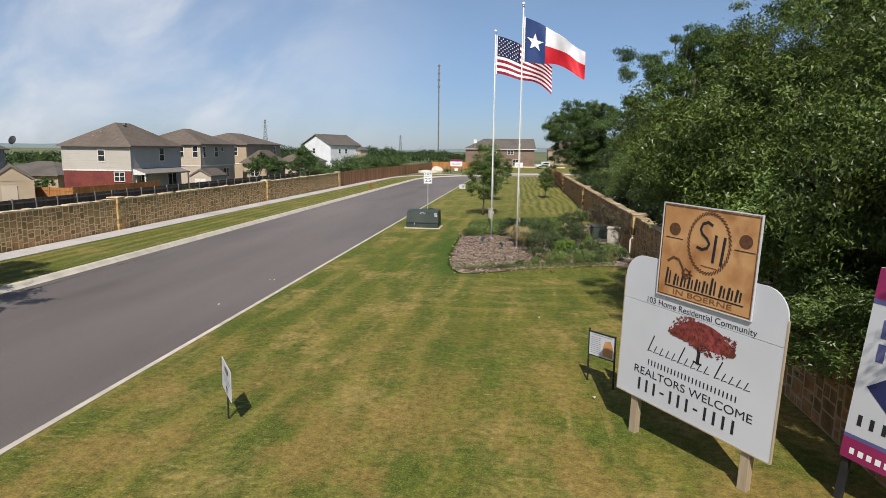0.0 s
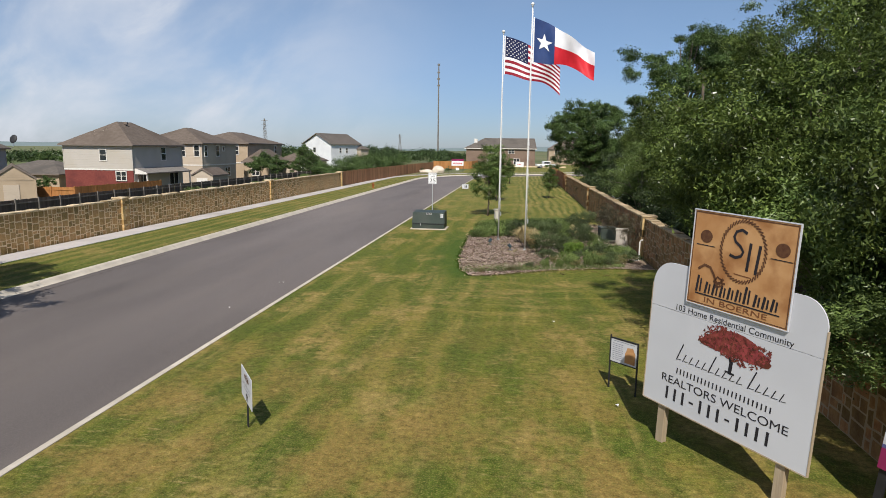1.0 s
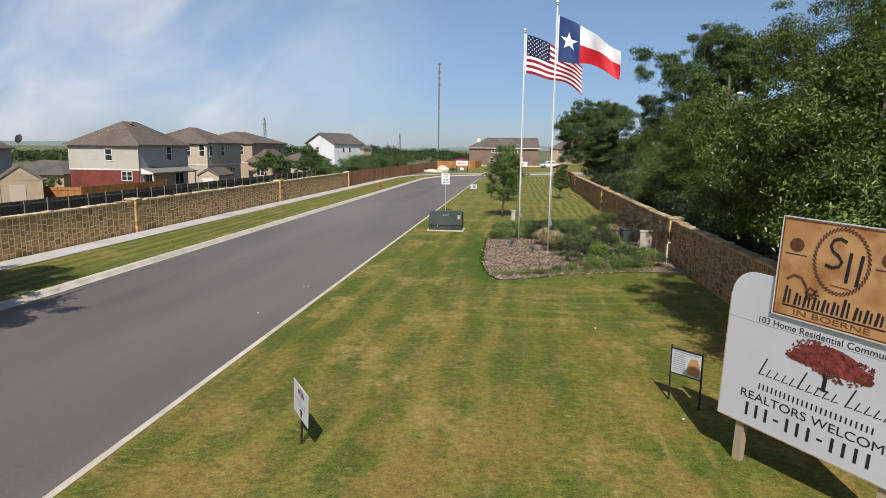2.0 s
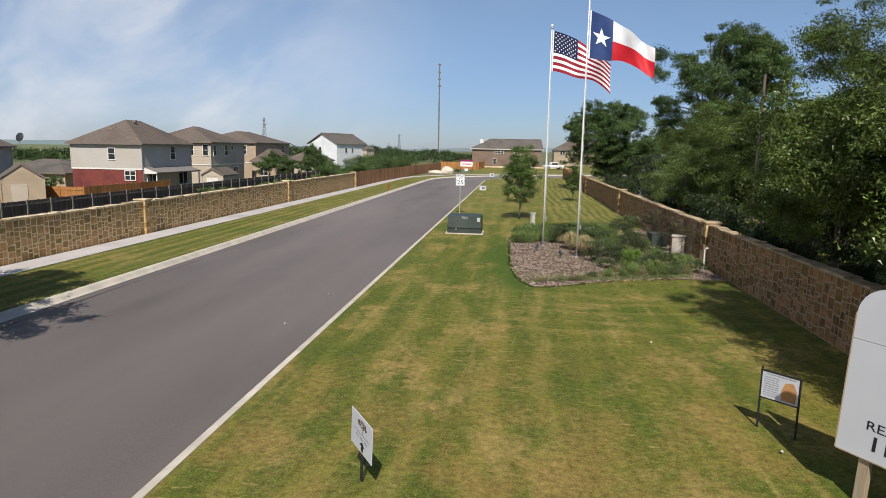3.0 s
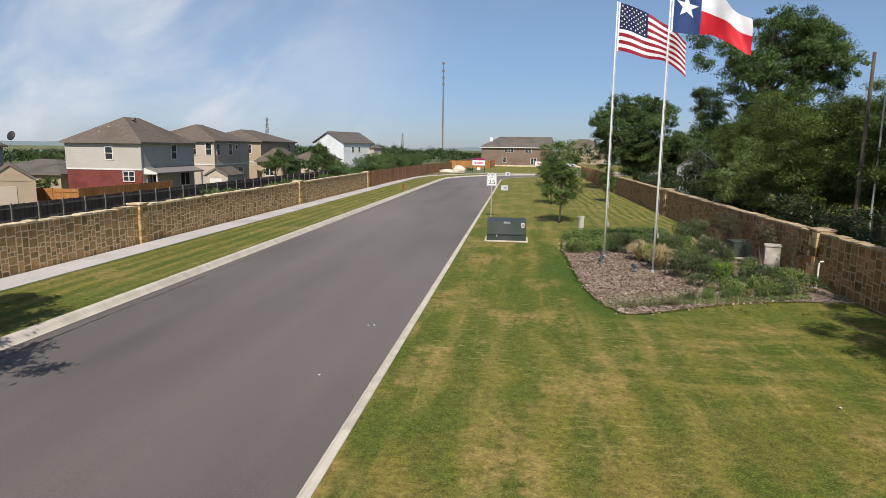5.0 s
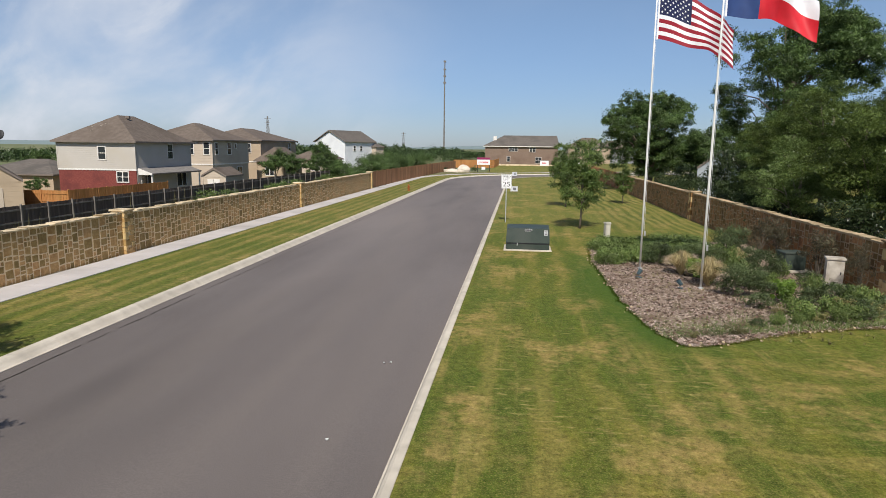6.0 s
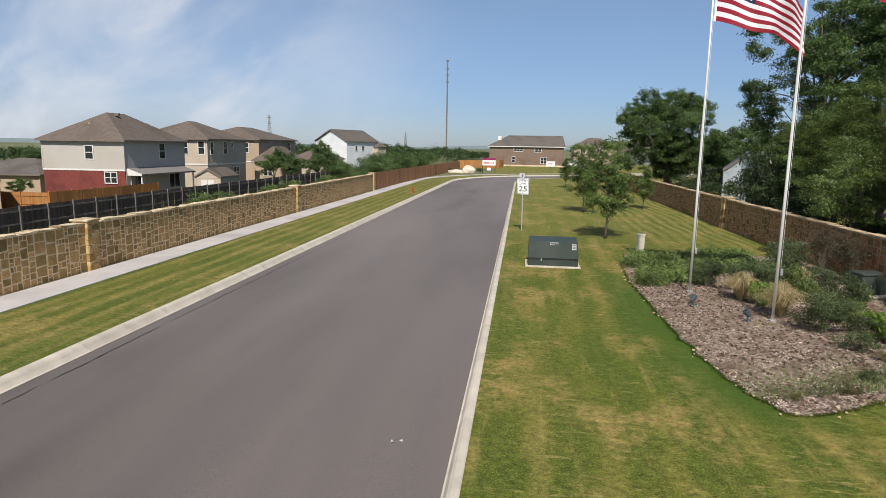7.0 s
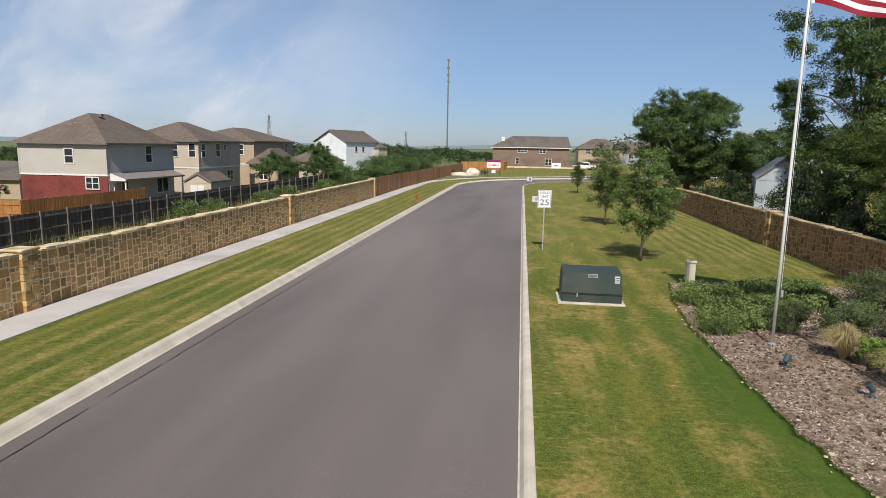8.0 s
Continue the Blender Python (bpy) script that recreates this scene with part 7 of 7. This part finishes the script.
tw_ = np.random.default_rng(157)
n_t = 260
tx, ty = tw_.uniform(-2.5, 3.2, n_t), 25.0 + 9 * tw_.random(n_t) ** 1.3
k_t = tw_.integers(4, 14, n_t)
hx, hy = np.repeat(tx, k_t) + tw_.normal(0, 0.03, k_t.sum()), np.repeat(ty, k_t) + tw_.normal(0, 0.03, k_t.sum())
n_t = len(hx)
fa, fl_ = tw_.uniform(0, 2 * math.pi, n_t), tw_.uniform(0.02, 0.08, n_t)
v = np.stack([np.stack([hx - 0.009 * np.sin(fa), hy + 0.009 * np.cos(fa), np.full(n_t, 0.02)], 1), np.stack([hx + 0.009 * np.sin(fa), hy - 0.009 * np.cos(fa), np.full(n_t, 0.02)], 1), np.stack([hx + np.cos(fa) * fl_, hy + np.sin(fa) * fl_, tw_.uniform(0.04, 0.11, n_t)], 1)], 1).reshape(-1, 3)
o = fast_mesh("mulch_weeds", v, np.arange(n_t * 3).reshape(-1, 3), WEEDS)
tagged(o, "tiny scattered weeds sprouting through the mulch", "weeds", kind="stuff")

# ---- vegetation beyond the fences ----
bk = make_shrub("hedge_bush", pose(-25.6, 92.0, fall(-25.6)), 2.4, 3.9, 40, 300, (0.14, 0.065), LEAF_B, 161, "large leafy bush behind the board fence", "bushes behind the fence", stems=8)
for i, (x, y, rz, sc, sz) in enumerate(((-25.4, 97.5, 50, 1.0, 0.9), (-24.6, 103.5, 130, 1.1, 0.95), (-25.2, 109.5, 200, 1.2, 1.05), (-24.2, 116.5, 260, 1.1, 0.95), (-24.0, 124.0, 310, 1.2, 1.0), (-26.4, 87.0, 20, 0.7, 0.66), (-29.0, 113.0, 110, 1.4, 1.15), (-30.0, 124.0, 230, 1.4, 1.2), (-34.0, 104.0, 340, 1.1, 0.95), (-38.0, 118.0, 70, 1.2, 1.0))):
    copy_thing(bk, pose(x, y, fall(x), 0, 0, rz) @ Matrix.Diagonal((sc, sc, sz, 1)))
gt = make_tree("garden_tree", pose(-38.5, 91.5, -1.3), 5.6, 2.3, 1.0, 50, 330, (0.13, 0.06), BARK, LEAF_B, 171, "small round dark garden tree behind the fence", "garden trees", 0.1, 0.55, 6)
for x, y, rz, sc, sz in ((-38.2, 97.0, 80, 0.9, 0.9), (-38.4, 112.0, 190, 1.05, 1.25), (-36.8, 103.5, 20, 1.0, 0.85), (-52.9, 66.2, 300, 0.5, 0.46), (-80, 100, 60, 1.1, 0.9)):
    copy_thing(gt, pose(x, y, -1.35, 0, 0, rz) @ Matrix.Diagonal((sc, sc, sz, 1)))
# weeds between the wall and the dark fence
rw = np.random.default_rng(181)
n_w = 42000
px, py = rw.uniform(-34.4, -22.2, n_w), rw.uniform(22, 100, n_w)
gz = -1.36 * np.clip((-22.6 - px) / 13.0, 0, 1) - 0.03
ang, hgt, ln = rw.uniform(0, 2 * math.pi, n_w), rw.gamma(2.2, 0.17, n_w), rw.uniform(0.0, 0.25, n_w)
v = np.stack([np.stack([px - 0.014 * np.sin(ang), py + 0.014 * np.cos(ang), gz], 1), np.stack([px + 0.014 * np.sin(ang), py - 0.014 * np.cos(ang), gz], 1), np.stack([px + np.cos(ang) * ln, py + np.sin(ang) * ln, gz + hgt], 1)], 1).reshape(-1, 3)
o = fast_mesh("weeds", v, np.arange(n_w * 3).reshape(-1, 3), WEEDS)
tagged(o, "dry tall weeds behind the stone wall", "weeds", kind="stuff")
wd_ = make_shrub("weed_bush", pose(-32.8, 62.0, fall(-32.8)), 1.3, 1.7, 24, 110, (0.16, 0.05), LEAF_C, 191, "wild green bush before the dark fence", "wild bushes")
for x, y, rz, sc, sz in ((-33.2, 67.0, 50, 0.8, 0.85), (-32.2, 75.0, 150, 1.0, 0.9), (-32.8, 82.0, 220, 1.1, 1.0), (-30.0, 86.5, 300, 1.1, 1.1)):
    copy_thing(wd_, pose(x, y, fall(x), 0, 0, rz) @ Matrix.Diagonal((sc, sc, sz, 1)))
# far woods
rf = np.random.default_rng(201)
pts, szs = [], []
for k in range(900):
    x, y = rf.uniform(-150, -8), rf.uniform(205, 330)
    if x > -22 and y < 240:
        continue
    top = 1.8 + 2.4 * abs(math.sin(x * 0.11 + y * 0.02) * math.sin(x * 0.037 + 1)) + rf.uniform(0, 1.1)
    pts.append((x, y, rf.uniform(0.25, 1.0) * top))
    szs.append(rf.uniform(1.2, 2.6))
for k in range(900):
    x, y = rf.uniform(-330, -110), rf.uniform(180, 270)
    pts.append((x, y, -1.0 + rf.uniform(0.1, 1.0) * (1.4 + 2.0 * abs(math.sin(x * 0.09 + y * 0.03) * math.sin(x * 0.041 + 2)))))
    szs.append(rf.uniform(1.4, 2.8))
for k in range(420):
    x, y = rf.uniform(12, 150), rf.uniform(100, 300)
    pts.append((x, y, rf.uniform(0.5, 7.5)))
    szs.append(rf.uniform(1.4, 2.8))
v, q = leaf_cloud(pts, szs, 85, 0.68, 0.38, rf)
o = fast_mesh("far_woods", v, q, FAR_LEAF)
tagged(o, "distant dark green woodland along the horizon", "woods", kind="stuff")

# far masts
tw = thing("radio_mast", pose(-77.5, 600, -0.2), "tall thin dark radio mast on the horizon", "mast")
b = bmesh.new()
tube(b, [(0, 0, 0), (0, 0, 84)], [0.7, 0.5], 8)
part("shaft", b, GREY_POST, tw)
for z in (83, 76, 70, 64):
    b = bmesh.new()
    box(b, -1.2, 1.2, -0.5, 0.5, z - 0.8, z + 0.7, 0.1)
    part("antenna", b, GREY_POST, tw)


def pylon(x, y, h, label):
    t = thing("lattice_tower", pose(x, y, 0), label, "pylon", "far towers")
    b_ = bmesh.new()
    for sx, sy in ((1, 1), (1, -1), (-1, 1), (-1, -1)):
        tube(b_, [(sx * 2.6, sy * 2.6, 0), (sx * 0.5, sy * 0.5, h)], [0.22, 0.16], 5)
    for k in range(9):
        z0, z1 = h * k / 9, h * (k + 1) / 9
        w0, w1 = 2.6 - 2.1 * k / 9, 2.6 - 2.1 * (k + 1) / 9
        for sgn in (1, -1):
            tube(b_, [(-w0, sgn * w0, z0), (w1, sgn * w1, z1)], [0.12, 0.12], 4)
            tube(b_, [(w0, sgn * w0, z0), (-w1, sgn * w1, z1)], [0.12, 0.12], 4)
    part("lattice", b_, GREY_POST, t)
    b_ = bmesh.new()
    for z in (h * 0.8, h * 0.93):
        tube(b_, [(-4, 0, z), (4, 0, z)], [0.16, 0.16], 4)
    part("crossarms", b_, GREY_POST, t)


pylon(-300, 720, 38, "grey lattice power pylon far behind the houses")
pylon(-210, 1100, 30, "small far grey lattice tower on the horizon")

# boulders, corner shrubs
def boulder(x, y, sx, sy, sz, seed):
    b_ = bmesh.new()
    bmesh.ops.create_icosphere(b_, subdivisions=3, radius=1)
    for v_ in b_.verts:
        n0 = noise.noise(v_.co * 1.3 + Vector((seed, 0, 0))) * 0.3 + noise.noise(v_.co * 3.1 + Vector((0, seed, 0))) * 0.1
        v_.co = v_.co * (1 + n0)
        v_.co = Vector((v_.co.x * sx, v_.co.y * sy, max(v_.co.z, -0.55) * sz + 0.5 * sz))
    o_ = part("boulder", b_, BOULDER)
    tagged(o_, "large pale limestone boulder on the verge at the bend", "boulder", "boulders")
    o_.matrix_basis = pose(x, y, -0.02)


boulder(-18.0, 121.5, 1.4, 1.0, 0.45, 3.1)
boulder(-16.0, 123.0, 1.2, 0.9, 0.85, 7.7)
cs = make_shrub("corner_shrub", pose(-13.9, 122.5, 0), 0.7, 1.3, 14, 60, (0.14, 0.06), LEAF_E, 211, "small dark shrub beside the boulders", "corner shrubs")
copy_thing(cs, pose(-19.5, 124.5, 0, 0, 0, 60) @ Matrix.Diagonal((0.9, 0.9, 0.8, 1)))

# a parked pickup far down the street
pk = thing("pickup_truck", pose(6.5, 165, 0.0, 0, 0, 15), "white pickup truck parked far down the street", "truck")
b = bmesh.new()
box(b, -2.6, 2.6, -0.9, 0.9, 0.45, 1.05, 0.12)
part("body", b, CAR_WHITE, pk)
b = bmesh.new()
box(b, -0.9, 1.1, -0.82, 0.82, 1.05, 1.75, 0.18)
cbn = part("cabin", b, CAR_WHITE, pk)
b = bmesh.new()
box(b, -0.7, 0.9, -0.835, 0.835, 1.18, 1.6, 0.05)
part("side_glass", b, GLASS, cbn)
for wx_ in (-1.6, 1.6):
    for wy_ in (-0.88, 0.88):
        b = bmesh.new()
        tube(b, [(wx_, wy_ - 0.12, 0.38), (wx_, wy_ + 0.12, 0.38)], [0.38, 0.38], 16)
        wh = part("wheel", b, RUBBER, pk)
        b = bmesh.new()
        tube(b, [(wx_, wy_ - 0.13, 0.38), (wx_, wy_ + 0.13, 0.38)], [0.2, 0.2], 12)
        part("rim", b, GALV, wh)

# ---- small things on the ground ----
for i, (x, y, z, a) in enumerate(((-8.66, 19.1, -0.128, 20), (-8.53, 22.6, -0.128, 120), (-8.40, 22.64, -0.128, 70), (1.42, 13.2, 0.02, 30), (0.6, 18.6, 0.01, 40))):
    b = bmesh.new()
    k = 0.03
    q = [b.verts.new((dx * k, dy * k, 0.004 + 0.022 * abs(dx))) for dx, dy in ((-1, -0.5), (0, -0.7), (1, -0.4), (1.1, 0.5), (0, 0.7), (-0.9, 0.6))]
    b.faces.new(q)
    bmesh.ops.solidify(b, geom=b.faces[:], thickness=0.004)
    o = tagged(part("litter", b, PAPER), "scrap of crumpled white litter on the ground", "litter", "scraps of litter")
    o.matrix_basis = pose(x, y, z, 0, 0, a)

# bark chips
rc = np.random.default_rng(221)


def inside(px_, py_, poly):
    ok = np.zeros(len(px_), bool)
    n0 = len(poly)
    for i0 in range(n0):
        (ax, ay), (bx, by) = poly[i0], poly[(i0 + 1) % n0]
        cr_ = (ay > py_) != (by > py_)
        with np.errstate(divide="ignore", invalid="ignore"):
            ok ^= cr_ & (px_ < (bx - ax) * (py_ - ay) / (by - ay + 1e-12) + ax)
    return ok


n_c = 90000
cx, cy = rc.uniform(-3.2, 4.6, n_c), 24.3 + 17 * rc.random(n_c) ** 1.5
ok = inside(cx, cy, bed_line)
cx, cy = cx[ok], cy[ok]
n_c = len(cx)
ang, ln, wd = rc.uniform(0, 2 * math.pi, n_c), rc.uniform(0.006, 0.024, n_c), rc.uniform(0.004, 0.012, n_c)
til = rc.uniform(-0.025, 0.035, (n_c, 2))
ex, ey = np.stack([np.cos(ang), np.sin(ang), til[:, 0] * 12], 1) * ln[:, None], np.stack([-np.sin(ang), np.cos(ang), til[:, 1] * 12], 1) * wd[:, None]
c0 = np.stack([cx, cy, 0.019 + rc.uniform(0, 0.022, n_c)], 1)
v = np.stack([c0 - ex - ey, c0 + ex - ey, c0 + ex + ey, c0 - ex + ey], 1).reshape(-1, 3)
o = fast_mesh("bark_chips", v, np.arange(n_c * 4).reshape(-1, 4), CHIPS)
tagged(o, "loose brown and grey bark chips over the bed", "mulch", kind="stuff")

# larger dark bark nuggets; their tone also stands for shadows between chunks
n_k = 4200
kx, ky = rc.uniform(-2.9, 3.6, n_k), 24.5 + 12 * rc.random(n_k) ** 1.4
ok = inside(kx, ky, bed_line)
kx, ky = kx[ok], ky[ok]
n_k = len(kx)
ks = rc.uniform(0.015, 0.055, n_k)
ka = rc.uniform(0, 2 * math.pi, n_k)
unit = np.array([[1.3, 0, 0], [0, 0.8, 0.1], [-1.2, 0.2, 0], [0, -0.8, 0], [0.1, 0, 0.6], [0, 0.1, -0.5]])
rot_ = np.stack([np.stack([np.cos(ka), -np.sin(ka), 0 * ka], 1), np.stack([np.sin(ka), np.cos(ka), 0 * ka], 1), np.stack([0 * ka, 0 * ka, 1 + 0 * ka], 1)], 1)
v = np.einsum("nij,kj->nki", rot_, unit) * ks[:, None, None] * rc.uniform(0.75, 1.25, (n_k, 6, 1)) + np.stack([kx, ky, np.full(n_k, 0.028)], 1)[:, None, :]
tri_ = np.array([[0, 1, 4], [1, 2, 4], [2, 3, 4], [3, 0, 4], [1, 0, 5], [2, 1, 5], [3, 2, 5], [0, 3, 5]])
o = fast_mesh("bark_nuggets", v.reshape(-1, 3), (tri_[None] + 6 * np.arange(n_k)[:, None, None]).reshape(-1, 3), NUGGET)
tagged(o, "bark nuggets over the mulch, gap shadows in their dark colour", "mulch", kind="stuff")

# edging stones along the bed
b = bmesh.new()
bmesh.ops.create_icosphere(b, subdivisions=1, radius=1)
for v_ in b.verts:
    v_.co *= 1 + 0.25 * noise.noise(v_.co * 2)
em = bpy.data.meshes.new("edging_stone")
b.to_mesh(em)
b.free()
em.materials.append(PALE_STONE)
edge_set = thing("bed_edging", Matrix(), "loose line of small pale stones edging the bed", "edging", kind="structure")
re_ = random.Random(12)
for (ax, ay), (bx, by) in zip(bed_line[:92], bed_line[1:92]):
    n0 = max(1, round(math.hypot(bx - ax, by - ay) / 0.15))
    for i in range(n0):
        if re_.random() < 0.35:
            continue
        t = (i + re_.random()) / n0
        o = new("edging_stone", em)
        o.parent = edge_set
        k = re_.uniform(0.012, 0.036)
        o.matrix_basis = pose(ax + (bx - ax) * t + re_.gauss(0.03, 0.10), ay + (by - ay) * t + re_.gauss(0.03, 0.10), 0.03, 0, 0, re_.uniform(0, 360)) @ Matrix.Diagonal((k * 1.3, k, k * 0.8, 1))

rr_ = np.random.default_rng(229)
ex_, ey_ = [], []
for (ax, ay), (bx, by) in zip(bed_line[:100], bed_line[1:100]):
    n0 = int(math.hypot(bx - ax, by - ay) * 520)
    t_ = rr_.random(n0)
    ex_.append(ax + (bx - ax) * t_ + rr_.normal(0, 0.045, n0))
    ey_.append(ay + (by - ay) * t_ + rr_.normal(0, 0.045, n0))
ex_, ey_ = np.concatenate(ex_), np.concatenate(ey_)
n0 = len(ex_)
ang, hgt, ln = rr_.uniform(0, 2 * math.pi, n0), rr_.uniform(0.02, 0.06, n0), rr_.uniform(0.02, 0.07, n0)
v = np.stack([np.stack([ex_ - 0.006 * np.sin(ang), ey_ + 0.006 * np.cos(ang), np.zeros(n0)], 1), np.stack([ex_ + 0.006 * np.sin(ang), ey_ - 0.006 * np.cos(ang), np.zeros(n0)], 1), np.stack([ex_ + np.cos(ang) * ln, ey_ + np.sin(ang) * ln, hgt], 1)], 1).reshape(-1, 3)
o = fast_mesh("edge_grass", v, np.arange(n0 * 3).reshape(-1, 3), BLADES)
tagged(o, "ragged longer grass along the bed's edge", "grass", kind="stuff")

# grass blades on the lawn, denser where the camera passes near
rg = np.random.default_rng(231)
n_g = 260000
gx = rg.uniform(-7.33, 4.5, n_g)
gy = -6.0 + rg.gamma(2.0, 13.0, n_g)
keep = ~inside(gx, gy, bed_line) & (gy < 92)
gx, gy = gx[keep], gy[keep]
vx, vy = rg.uniform(-19.75, -16.3, 70000), 17 + 75 * rg.random(70000) ** 1.7
gx, gy = np.concatenate([gx, vx]), np.concatenate([gy, vy])
n_g = len(gx)
ang, hgt, ln = rg.uniform(0, 2 * math.pi, n_g), rg.uniform(0.003, 0.010, n_g), rg.uniform(0.02, 0.05, n_g)
wd = 0.004 + 0.00018 * np.maximum(gy, 0)
v = np.stack([np.stack([gx - wd * np.sin(ang), gy + wd * np.cos(ang), np.full(n_g, -0.002)], 1), np.stack([gx + wd * np.sin(ang), gy - wd * np.cos(ang), np.full(n_g, -0.002)], 1), np.stack([gx + np.cos(ang) * ln, gy + np.sin(ang) * ln, hgt], 1)], 1).reshape(-1, 3)
o = fast_mesh("grass", v, np.arange(n_g * 3).reshape(-1, 3), BLADES)
tagged(o, "short mown grass blades, green and straw-coloured", "grass", kind="stuff")

for ob in list(scene.objects):
    if ob.name.split(".")[0] in ("print_bars", "address_bars", "script_bars"):
        ob["kind"] = "stuff"
